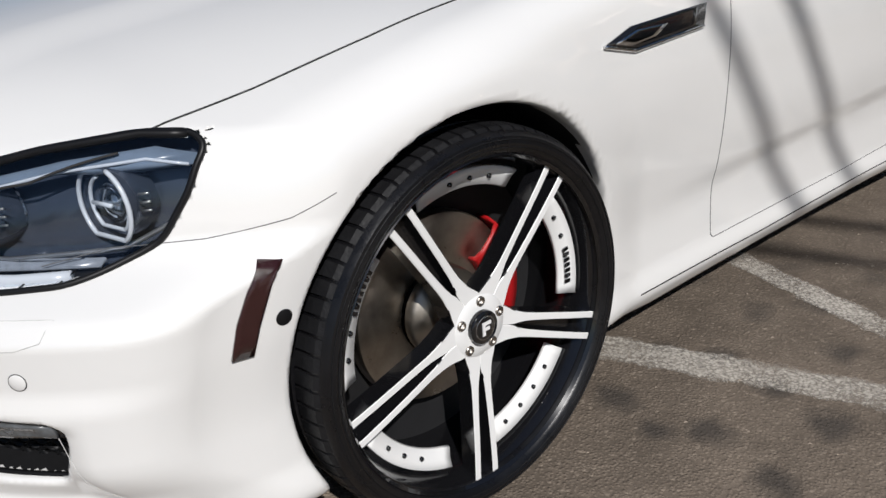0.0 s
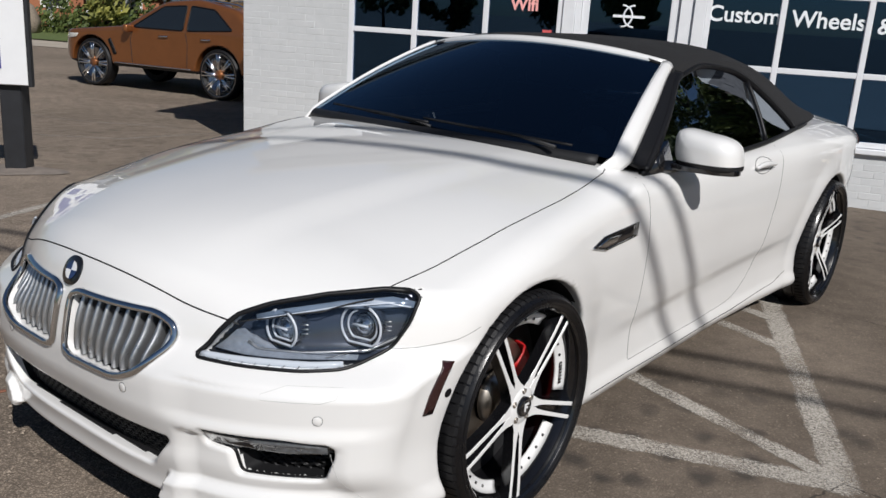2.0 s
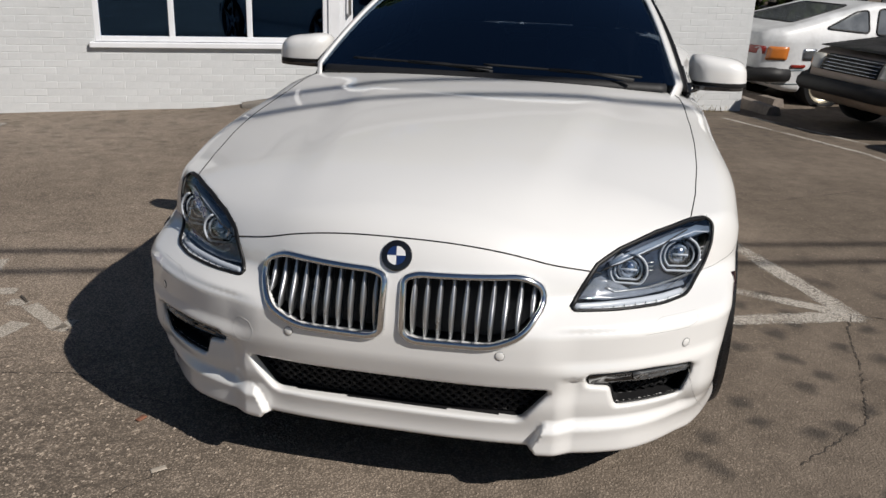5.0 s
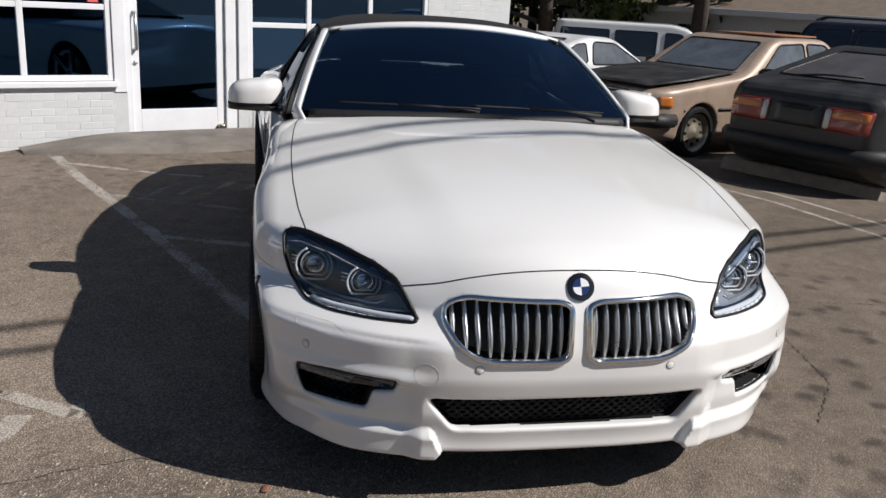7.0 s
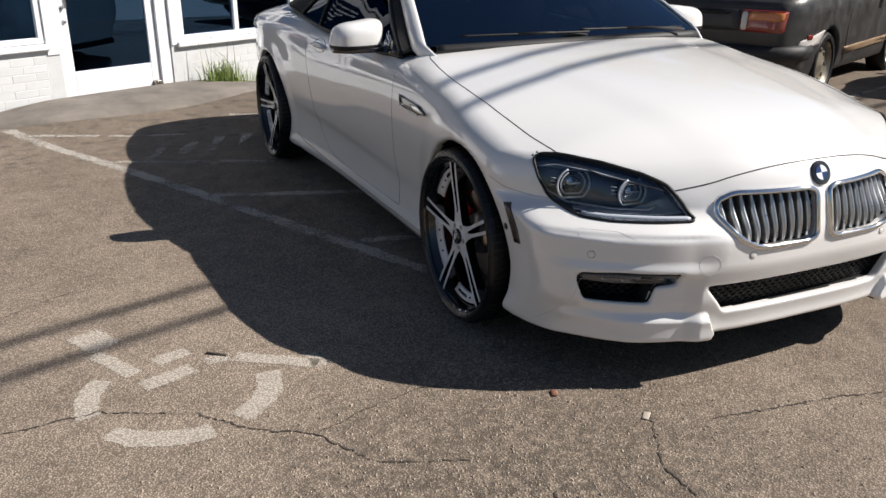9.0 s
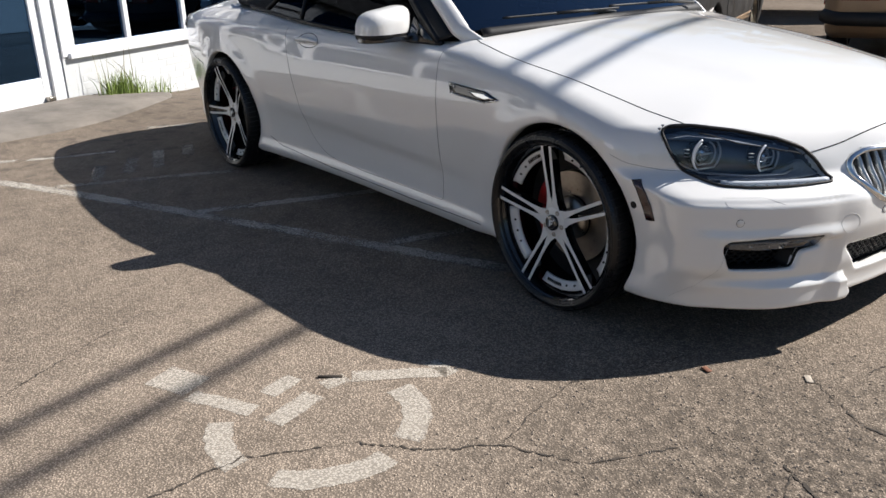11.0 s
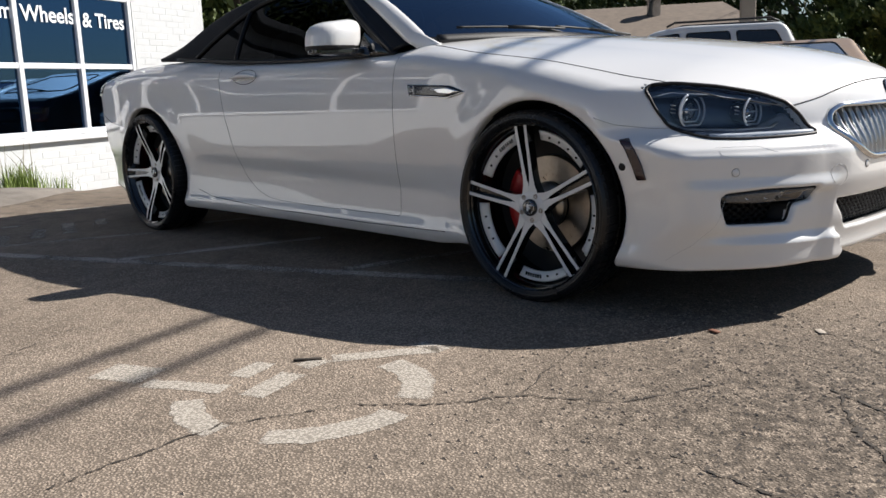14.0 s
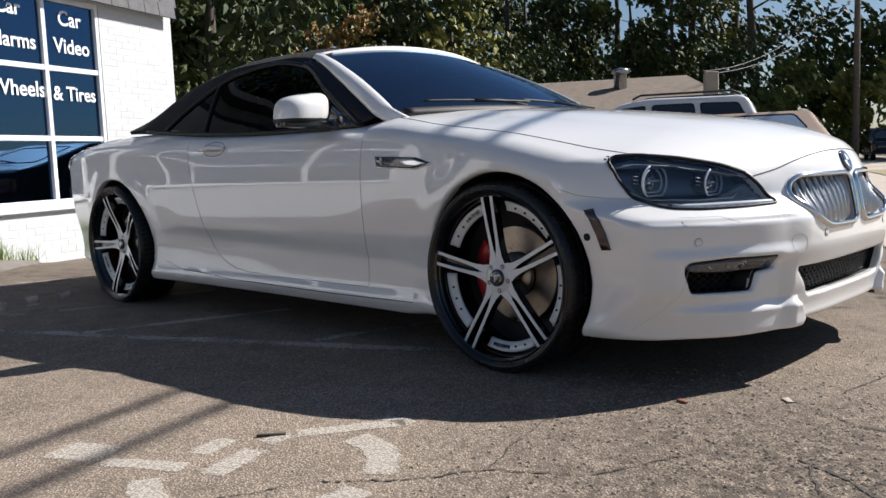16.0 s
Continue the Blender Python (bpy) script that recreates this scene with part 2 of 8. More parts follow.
def iso_points(F, lo, hi, h):
    """Vertices and quads of the surface F = 0 (surface nets, then drawn onto the surface)."""
    ax = [np.arange(lo[i], hi[i] + h * 0.5, h) for i in range(3)]
    k = 4
    cx = [a[::k] + 0.5 * (k - 1) * h for a in ax]
    cv = F(*np.meshgrid(*cx, indexing="ij"))
    V = cv.repeat(k, 0).repeat(k, 1).repeat(k, 2)[: len(ax[0]), : len(ax[1]), : len(ax[2])].copy()
    near = np.argwhere(np.abs(V) < 1.15 * k * h)
    V[near[:, 0], near[:, 1], near[:, 2]] = F(ax[0][near[:, 0]], ax[1][near[:, 1]], ax[2][near[:, 2]])
    ins = V < 0
    n = [len(a) - 1 for a in ax]
    sl = lambda d, i: slice(d, d + n[i])
    cnt = np.zeros(n, np.int8)
    corners = [(i, j, k) for i in (0, 1) for j in (0, 1) for k in (0, 1)]
    for c in corners:
        cnt += ins[sl(c[0], 0), sl(c[1], 1), sl(c[2], 2)]
    mixed = (cnt > 0) & (cnt < 8)
    ids = np.full(n, -1, np.int64)
    C = np.argwhere(mixed)
    ids[mixed] = np.arange(len(C))
    P = np.zeros((len(C), 3))
    K = np.zeros(len(C))
    for a in corners:
        for d in range(3):
            if a[d]:
                continue
            b = list(a)
            b[d] = 1
            va = V[C[:, 0] + a[0], C[:, 1] + a[1], C[:, 2] + a[2]]
            vb = V[C[:, 0] + b[0], C[:, 1] + b[1], C[:, 2] + b[2]]
            x = (va < 0) != (vb < 0)
            t = np.where(x, va / np.where(x, va - vb, 1), 0)
            p = C + np.array(a, float)
            p[:, d] += t
            P += p * x[:, None]
            K += x
    P = P / K[:, None] * h + np.array(lo)
    faces = []
    for d in range(3):
        e, f = (d + 1) % 3, (d + 2) % 3
        s0 = [slice(None)] * 3
        s1 = [slice(None)] * 3
        s0[d], s1[d] = slice(0, n[d]), slice(1, n[d] + 1)
        ch = ins[tuple(s0)] != ins[tuple(s1)]
        g = np.argwhere(ch)
        ok = (g[:, e] > 0) & (g[:, f] > 0) & (g[:, e] < n[e]) & (g[:, f] < n[f])
        g = g[ok]
        first = ins[g[:, 0], g[:, 1], g[:, 2]]
        quad = []
        for de, df in ((-1, -1), (0, -1), (0, 0), (-1, 0)):
            q = g.copy()
            q[:, e] += de
            q[:, f] += df
            quad.append(ids[q[:, 0], q[:, 1], q[:, 2]])
        quad = np.stack(quad, 1)
        quad[~first] = quad[~first][:, ::-1]
        faces.append(quad)
    return drawn(F, P, h), np.concatenate(faces)


def grad(F, P, e=0.0015):
    g = np.zeros_like(P)
    for d in range(3):
        q = P.copy()
        q[:, d] += e
        r = P.copy()
        r[:, d] -= e
        g[:, d] = (F(q[:, 0], q[:, 1], q[:, 2]) - F(r[:, 0], r[:, 1], r[:, 2])) / (2 * e)
    return g


def drawn(F, P, h=0.02, steps=2):
    """Moves points onto the surface F = 0."""
    P = np.array(P, float)
    for _ in range(steps):
        v = F(P[:, 0], P[:, 1], P[:, 2])
        g = grad(F, P)
        m = -v[:, None] * g / np.maximum((g * g).sum(1), 0.05)[:, None]
        L = np.linalg.norm(m, axis=1)
        P += m * np.minimum(1, 0.6 * h / np.maximum(L, 1e-9))[:, None]
    return P


def iso_mesh(name, P, Q, F, keep=None):
    """A mesh from the quads chosen by keep, with the surface's own normals."""
    if keep is not None:
        Q = Q[keep]
    used, inv = np.unique(Q, return_inverse=True)
    Q = inv.reshape(-1, 4)
    p = P[used]
    me = mesh_of(p.tolist(), Q.tolist(), name)
    me.shade_smooth()
    g = grad(F, p)
    g /= np.maximum(np.linalg.norm(g, axis=1), 1e-6)[:, None]
    me.normals_split_custom_set_from_vertices(g.tolist())
    return me


def dense(pts, step=0.02, closed=False):
    """Points at even steps along a polyline."""
    out = []
    n = len(pts)
    for i in range(n if closed else n - 1):
        a, b = np.array(pts[i], float), np.array(pts[(i + 1) % n], float)
        k = max(1, int(np.linalg.norm(b - a) / step))
        out += [tuple(a + (b - a) * j / k) for j in range(k)]
    if not closed:
        out.append(tuple(pts[-1]))
    return out


def patch(outline, rings, place, bm=None):
    """A smooth patch that fills an outline by shrinking it to its middle."""
    bm = bm or bmesh.new()
    cu = sum(p[0] for p in outline) / len(outline)
    cv = sum(p[1] for p in outline) / len(outline)
    n = len(outline)
    allp = place([(cu + (u - cu) * (1 - i / rings), cv + (v - cv) * (1 - i / rings)) for i in range(rings) for u, v in outline] + [(cu, cv)])
    rows = [[bm.verts.new(q) for q in allp[i * n : i * n + n]] for i in range(rings)]
    for a, b in zip(rows, rows[1:]):
        for j in range(n):
            bm.faces.new((a[j], a[(j + 1) % n], b[(j + 1) % n], b[j]))
    c = bm.verts.new(allp[-1])
    for j in range(n):
        bm.faces.new((rows[-1][j], rows[-1][(j + 1) % n], c))
    bmesh.ops.recalc_face_normals(bm, faces=bm.faces)
    return bm


def thick(ob, d):
    m = ob.modifiers.new("thick", "SOLIDIFY")
    m.thickness, m.offset = d, 0
    return ob



# ---- the place: ground ----
def nodes_of(name):
    m = bpy.data.materials.new(name)
    m.use_nodes = True
    return m, m.node_tree, m.node_tree.nodes["Principled BSDF"]


def noise_node(nt, co, scale, detail=6, rough=0.6):
    n = nt.nodes.new("ShaderNodeTexNoise")
    n.inputs["Scale"].default_value, n.inputs["Detail"].default_value, n.inputs["Roughness"].default_value = scale, detail, rough
    nt.links.new(co, n.inputs["Vector"])
    return n.outputs["Fac"]


def ramp_node(nt, v, a, b, c=0.0, d=1.0):
    r = nt.nodes.new("ShaderNodeMapRange")
    for k, val in zip(("From Min", "From Max", "To Min", "To Max"), (a, b, c, d)):
        r.inputs[k].default_value = val
    nt.links.new(v, r.inputs["Value"])
    return r.outputs[0]


def mixc(nt, f, a, b):
    n = nt.nodes.new("ShaderNodeMix")
    n.data_type = "RGBA"
    nt.links.new(f, n.inputs[0])
    for v, k in ((a, 6), (b, 7)):
        if isinstance(v, tuple):
            n.inputs[k].default_value = (*v, 1)
        else:
            nt.links.new(v, n.inputs[k])
    return n.outputs[2]


def mulf(nt, a, b):
    n = nt.nodes.new("ShaderNodeMath")
    n.operation = "MULTIPLY"
    nt.links.new(a, n.inputs[0])
    nt.links.new(b, n.inputs[1])
    return n.outputs[0]


def mixf(nt, f, a, b):
    """From the number a to the value b, by f."""
    n = nt.nodes.new("ShaderNodeMix")
    nt.links.new(f, n.inputs[0])
    n.inputs[2].default_value = a
    nt.links.new(b, n.inputs[3])
    return n.outputs[0]


def asphalt_mat():
    """Old asphalt: brown-grey binder, pale and dark stone grains, oil spots, wide weathered patches."""
    m, nt, b = nodes_of("asphalt")
    co = nt.nodes.new("ShaderNodeTexCoord").outputs["Object"]
    wide = ramp_node(nt, noise_node(nt, co, 0.55, 5, 0.6), 0.35, 0.65)
    c = mixc(nt, wide, (0.137, 0.111, 0.087), (0.200, 0.163, 0.129))
    mid = ramp_node(nt, noise_node(nt, co, 7, 6, 0.7), 0.35, 0.65, 0.84, 1.16)
    vor = nt.nodes.new("ShaderNodeTexVoronoi")
    vor.inputs["Scale"].default_value = 135
    nt.links.new(co, vor.inputs["Vector"])
    sep = nt.nodes.new("ShaderNodeSeparateColor")
    nt.links.new(vor.outputs["Color"], sep.inputs[0])
    sx = nt.nodes.new("ShaderNodeSeparateXYZ")
    nt.links.new(co, sx.inputs[0])
    # bare stones stand out where the binder is gone, towards the street side
    bare = ramp_node(nt, sx.outputs[0], -0.9, 1.3, 1.0, 0.30)
    # pebble relief also put into the colour: bright stone tops, dark crevices
    stone = mixf(nt, bare, 1.0, ramp_node(nt, vor.outputs["Distance"], 0.05, 0.62, 1.82, 0.74))
    grain = mixf(nt, bare, 1.0, ramp_node(nt, sep.outputs[0], 0.0, 1.0, 0.80, 1.22))
    pale = mulf(nt, bare, ramp_node(nt, sep.outputs[1], 0.93, 0.96))
    mu = nt.nodes.new("ShaderNodeMath")
    mu.operation = "MULTIPLY"
    nt.links.new(mulf(nt, mid, stone), mu.inputs[0])
    nt.links.new(grain, mu.inputs[1])
    # scaled lighter towards the street, darker on the bay side
    m0 = nt.nodes.new("ShaderNodeMath")
    m0.operation = "MULTIPLY"
    nt.links.new(mu.outputs[0], m0.inputs[0])
    nt.links.new(ramp_node(nt, sx.outputs[0], -1.4, 0.9, 1.26, 0.86), m0.inputs[1])
    sc = nt.nodes.new("ShaderNodeVectorMath")
    sc.operation = "SCALE"
    nt.links.new(c, sc.inputs[0])
    nt.links.new(m0.outputs[0], sc.inputs["Scale"])
    c2 = mixc(nt, pale, sc.outputs[0], (0.32, 0.265, 0.21))
    # oil drips
    v2 = nt.nodes.new("ShaderNodeTexVoronoi")
    v2.voronoi_dimensions = "2D"
    v2.inputs["Scale"].default_value = 4.4
    wob = nt.nodes.new("ShaderNodeVectorMath")
    wob.operation = "ADD"
    nz = nt.nodes.new("ShaderNodeTexNoise")
    nz.inputs["Scale"].default_value = 9
    s3 = nt.nodes.new("ShaderNodeVectorMath")
    s3.operation = "SCALE"
    s3.inputs["Scale"].default_value = 0.10
    nt.links.new(co, nz.inputs["Vector"])
    nt.links.new(nz.outputs["Color"], s3.inputs[0])
    nt.links.new(co, wob.inputs[0])
    nt.links.new(s3.outputs[0], wob.inputs[1])
    nt.links.new(wob.outputs[0], v2.inputs["Vector"])
    spot = ramp_node(nt, v2.outputs["Distance"], 0.09, 0.27, 0.75, 0.0)
    d2 = nt.nodes.new("ShaderNodeVectorMath")
    d2.operation = "DISTANCE"
    d2.inputs[1].default_value = (1.75, -0.55, 0.0)
    nt.links.new(wob.outputs[0], d2.inputs[0])
    mx_ = nt.nodes.new("ShaderNodeMath")
    mx_.operation = "MAXIMUM"
    nt.links.new(ramp_node(nt, sx.outputs[1], 3.0, 4.2, 0.0, 0.5), mx_.inputs[0])
    nt.links.new(ramp_node(nt, d2.outputs["Value"], 0.9, 2.0, 1.0, 0.0), mx_.inputs[1])
    where = mx_.outputs[0]
    mm = nt.nodes.new("ShaderNodeMath")
    mm.operation = "MULTIPLY"
    nt.links.new(spot, mm.inputs[0])
    nt.links.new(where, mm.inputs[1])
    c3 = mixc(nt, mm.outputs[0], c2, (0.045, 0.040, 0.036))
    # a broken, darker patch in front of the car
    dist = nt.nodes.new("ShaderNodeVectorMath")
    dist.operation = "DISTANCE"
    dist.inputs[1].default_value = (-1.75, -0.62, 0.0)
    nt.links.new(wob.outputs[0], dist.inputs[0])
    near = ramp_node(nt, dist.outputs["Value"], 0.25, 1.35, 1.0, 0.0)
    rub = ramp_node(nt, noise_node(nt, co, 22, 6, 0.75), 0.44, 0.57, 0.0, 0.9)
    m3 = nt.nodes.new("ShaderNodeMath")
    m3.operation = "MULTIPLY"
    nt.links.new(near, m3.inputs[0])
    nt.links.new(rub, m3.inputs[1])
    c3 = mixc(nt, m3.outputs[0], c3, (0.075, 0.062, 0.050))
    nt.links.new(c3, b.inputs["Base Color"])
    b.inputs["Roughness"].default_value = 0.92
    b.inputs["Specular IOR Level"].default_value = 0.18
    hb_ = nt.nodes.new("ShaderNodeBump")
    hb_.inputs["Strength"].default_value, hb_.inputs["Distance"].default_value = 0.7, 0.0035
    nt.links.new(ramp_node(nt, vor.outputs["Distance"], 0.0, 0.6, 1.0, 0.0), hb_.inputs["Height"])
    h2 = nt.nodes.new("ShaderNodeBump")
    h2.inputs["Strength"].default_value, h2.inputs["Distance"].default_value = 0.5, 0.010
    nt.links.new(noise_node(nt, co, 16, 6, 0.7), h2.inputs["Height"])
    nt.links.new(hb_.outputs[0], h2.inputs["Normal"])
    nt.links.new(h2.outputs[0], b.inputs["Normal"])
    return m


def worn_paint(name, color, amount):
    """Road paint worn through to the stones."""
    m, nt, b = nodes_of(name)
    co = nt.nodes.new("ShaderNodeTexCoord").outputs["Object"]
    n1 = noise_node(nt, co, 70, 8, 0.75)
    n2 = noise_node(nt, co, 3.0, 4, 0.6)
    ad = nt.nodes.new("ShaderNodeMath")
    ad.operation = "ADD"
    nt.links.new(n1, ad.inputs[0])
    nt.links.new(n2, ad.inputs[1])
    at_ = nt.nodes.new("ShaderNodeAttribute")
    at_.attribute_name = "wear"
    ad2 = nt.nodes.new("ShaderNodeMath")
    ad2.operation = "ADD"
    nt.links.new(ad.outputs[0], ad2.inputs[0])
    nt.links.new(ramp_node(nt, at_.outputs["Fac"], 0.0, 1.0, -0.30, 0.02), ad2.inputs[1])
    vs = nt.nodes.new("ShaderNodeTexVoronoi")
    vs.inputs["Scale"].default_value = 135
    nt.links.new(co, vs.inputs["Vector"])
    f0 = ramp_node(nt, ad2.outputs[0], amount - 0.14, amount + 0.20, 0.0, 1.0)
    f = mulf(nt, f0, ramp_node(nt, vs.outputs["Distance"], 0.30, 0.62, 0.95, 0.50))
    c = mixc(nt, ramp_node(nt, n1, 0.35, 0.65), tuple(0.78 * v for v in color), color)
    nt.links.new(c, b.inputs["Base Color"])
    nt.links.new(f, b.inputs["Alpha"])
    b.inputs["Roughness"].default_value = 0.85
    bp = nt.nodes.new("ShaderNodeBump")
    bp.inputs["Strength"].default_value, bp.inputs["Distance"].default_value = 0.6, 0.003
    nt.links.new(n1, bp.inputs["Height"])
    nt.links.new(bp.outputs[0], b.inputs["Normal"])
    return m


M_ASPHALT = asphalt_mat()
M_LINE = worn_paint("white_line_paint", (0.54, 0.50, 0.44), 0.86)
M_FAINT = worn_paint("faded_line_paint", (0.46, 0.42, 0.36), 0.88)
M_CRACK = mat("crack_shadow", (0.05, 0.041, 0.033), 0.95, var=0.3, scale=40)
M_APRON = mat("old_patch", (0.17, 0.15, 0.128), 0.92, var=0.35, scale=3, bump=0.7, bscale=90)
M_CONC = mat("pale_concrete", (0.40, 0.35, 0.29), 0.9, var=0.15, scale=1.2, bump=0.4, bscale=60)
M_STOP = mat("wheel_stop_concrete", (0.20, 0.17, 0.145), 0.9, var=0.25, scale=8, bump=0.5, bscale=70)
M_GRASS = mat("grass", (0.10, 0.135, 0.04), 0.8, var=0.4, scale=14)
M_DRY = mat("dry_grass", (0.24, 0.205, 0.11), 0.85, var=0.3, scale=20)


def gz(x, y):
    """Height of the lot: level under the car, falling gently away, with an apron at the shop door."""
    d = math.hypot(x - 0.3, y - 1.0)
    t = min(max((d - 2.4) / 8.1, 0), 1)
    z = -0.25 * t * t * (3 - 2 * t)
    t = min(max((x - 9.0) / 12.0, 0), 1)
    u = min(max((y - 2.0) / 6.0, 0), 1)
    z -= 0.9 * t * t * (3 - 2 * t) * u * u * (3 - 2 * u)
    a = min(max((2.0 - abs(x - 0.75)) / 1.4, 0), 1)
    b = min(max((y - 4.4) / 1.4, 0), 1)
    return z + 0.13 * a * a * (3 - 2 * a) * b * b * (3 - 2 * b)


_xs = sorted(set(list(np.round(np.linspace(-12, 30, 169), 3)) + [-3000, -900, -300, -100, -45, -25, -17, 45, 100, 300, 900, 3000]))
_ys = sorted(set(list(np.round(np.linspace(-8, 16, 97), 3)) + [-3000, -900, -300, -100, -40, -18, -12, 18, 26, 45, 100, 300, 900, 3000]))
ground = part("ground", grid([[(x, y, gz(x, y)) for x in _xs] for y in _ys]), M_ASPHALT)
tagged(ground, "worn grey-brown asphalt parking lot with stains", "ground", kind="structure")


def flat_strip(name, pts, w, material, lift=0.004, label="", cat="line", closed=False, wob=0.0, kind="structure", seed=1):
    """A flat ribbon on the ground along points, following its height; wob roughens its edges."""
    rnd = random.Random(seed)
    p = [Vector((*q, 0)) for q in dense(pts, 0.04, closed)]
    ws = w if isinstance(w, (list, tuple)) else [w] * len(p)
    bm = bmesh.new()
    rows = []
    for i, q in enumerate(p):
        a, b = p[max(i - 1, 0)], p[min(i + 1, len(p) - 1)]
        if closed:
            a, b = p[i - 1], p[(i + 1) % len(p)]
        t = (b - a).normalized()
        n = Vector((-t.y, t.x, 0))
        h = ws[min(i, len(ws) - 1)] / 2
        rows.append([(q + n * k * (h + wob * rnd.uniform(-1, 1))) for k in (-1.12, -0.78, 0, 0.78, 1.12)])
    rows = [[(v.x, v.y, gz(v.x, v.y) + lift * 0.4) for v in r] for r in rows]
    ob = part(name, grid(rows), material, smooth=False)
    bm.free()
    # paint thins towards its edges and ends
    wear = ob.data.attributes.new("wear", "FLOAT", "POINT")
    last = len(rows) - 1
    wear.data.foreach_set("value", [c * (0.25 if i in (0, last) else 1.0) for i in range(len(rows)) for c in (0.0, 0.85, 1.0, 0.85, 0.0)])
    return tagged(ob, label, cat, kind=kind)


def crack(pts, w, seed):
    """A ragged dark crack along a line."""
    rnd = random.Random(seed)
    q = []
    for x, y in dense(pts, 0.014):
        q.append((x + rnd.uniform(-1, 1) * 0.007, y + rnd.uniform(-1, 1) * 0.007))
    bm = bmesh.new()
    rows = []
    for i, (x, y) in enumerate(q):
        a, b = Vector(q[max(i - 1, 0)]), Vector(q[min(i + 1, len(q) - 1)])
        t = (b - a).normalized()
        h = 0.62 * w * rnd.uniform(0.1, 1.0) ** 1.6 * (0.4 if i in (0, len(q) - 1) else 1) / 2
        rows.append([(x - t.y * k * h, y + t.x * k * h, gz(x, y) + 0.0025) for k in (-1, 1)])
    return tagged(part("crack", grid(rows), M_CRACK, smooth=False), "thin ragged crack in the asphalt", "crack", "asphalt cracks", "structure")


# painted lines: bay edges run at right angles to the shop, the car stands across them
LBL = "worn white painted parking line"
flat_strip("parking_line", [(-0.55, 5.35), (-0.54, 3.0), (-0.56, 0.55)], 0.095, M_LINE, label=LBL, wob=0.006, seed=2)
flat_strip("parking_line", [(1.86, 2.95), (1.86, 1.4), (1.88, 0.08)], 0.11, M_LINE, label=LBL, wob=0.006, seed=3)
flat_strip("parking_line", [(-0.50, 0.30), (0.9, 0.20), (1.90, 0.12)], 0.11, M_LINE, 0.005, label=LBL, wob=0.008, seed=4)
flat_strip("parking_line", [(-0.54, 5.04), (0.13, 4.38), (0.35, 4.17)], 0.07, M_LINE, 0.005, label=LBL, wob=0.006, seed=5)
for i, (a, b) in enumerate((((-0.50, 3.80), (0.28, 2.95)), ((-0.31, 3.64), (0.0, 3.96)), ((-0.08, 3.61), (0.23, 3.91)), ((0.10, 3.53), (0.47, 3.92)), ((0.41, 3.56), (0.67, 3.84)), ((1.0, 4.60), (1.26, 4.34)), ((-0.53, 2.62), (0.25, 1.88)), ((-0.50, 1.38), (0.80, 0.30)), ((0.60, 2.95), (1.85, 1.85)), ((0.30, 1.42), (1.15, 0.80)), ((1.02, 0.92), (1.88, 0.14)), ((1.5, 1.75), (1.85, 1.42)))):
    flat_strip("stripe_line", [a, b], 0.085, M_FAINT if i in (0, 1, 2, 3, 4, 5) else M_LINE, 0.0065, label="faded diagonal stripe between parking bays", cat="line", wob=0.006, seed=20 + i)
flat_strip("parking_line", [(-2.96, 1.2), (-2.93, 2.4), (-3.0, 3.2), (-2.80, 5.30)], 0.085, M_LINE, label=LBL, wob=0.006, seed=6)
flat_strip("parking_line", [(-7.5, 5.60), (-5.56, 5.66), (-4.71, 5.79), (-4.2, 6.86), (-4.0, 7.3)], 0.06, M_FAINT, label=LBL, seed=7)
flat_strip("parking_line", [(-8.5, 7.6), (-6.3, 7.2), (-4.4, 7.25)], 0.06, M_FAINT, label=LBL, seed=8)
flat_strip("parking_line", [(4.25, 5.35), (4.50, 3.4), (4.42, 1.65), (3.95, -0.15), (3.6, -1.5)], 0.07, M_LINE, label=LBL, wob=0.004, seed=9)
flat_strip("parking_line", [(4.66, 5.45), (4.90, 3.7), (4.80, 1.85), (4.44, 0.10), (4.1, -1.3)], 0.06, M_LINE, label=LBL, wob=0.004, seed=10)
flat_strip("parking_line", [(4.78, 0.90), (7.2, 0.88)], 0.07, M_LINE, 0.006, label=LBL, seed=11)
flat_strip("parking_line", [(4.92, 3.55), (7.2, 3.55)], 0.07, M_LINE, 0.006, label=LBL, seed=12)

# two bay lines added for the car's paint to mirror
for i, x in enumerate((-5.45, -7.9)):
    flat_strip("parking_line", [(x, -2.5), (x + 0.02, 1.0), (x, 3.0)], 0.09, M_LINE, label=LBL, seed=13 + i)

# wheelchair symbol
SY = "worn white wheelchair symbol stroke on asphalt"
def arc_pts(cx, cy, r, a0, a1):
    return [(cx + r * math.cos(radians(a)), cy + r * math.sin(radians(a))) for a in np.linspace(a0, a1, 16)]


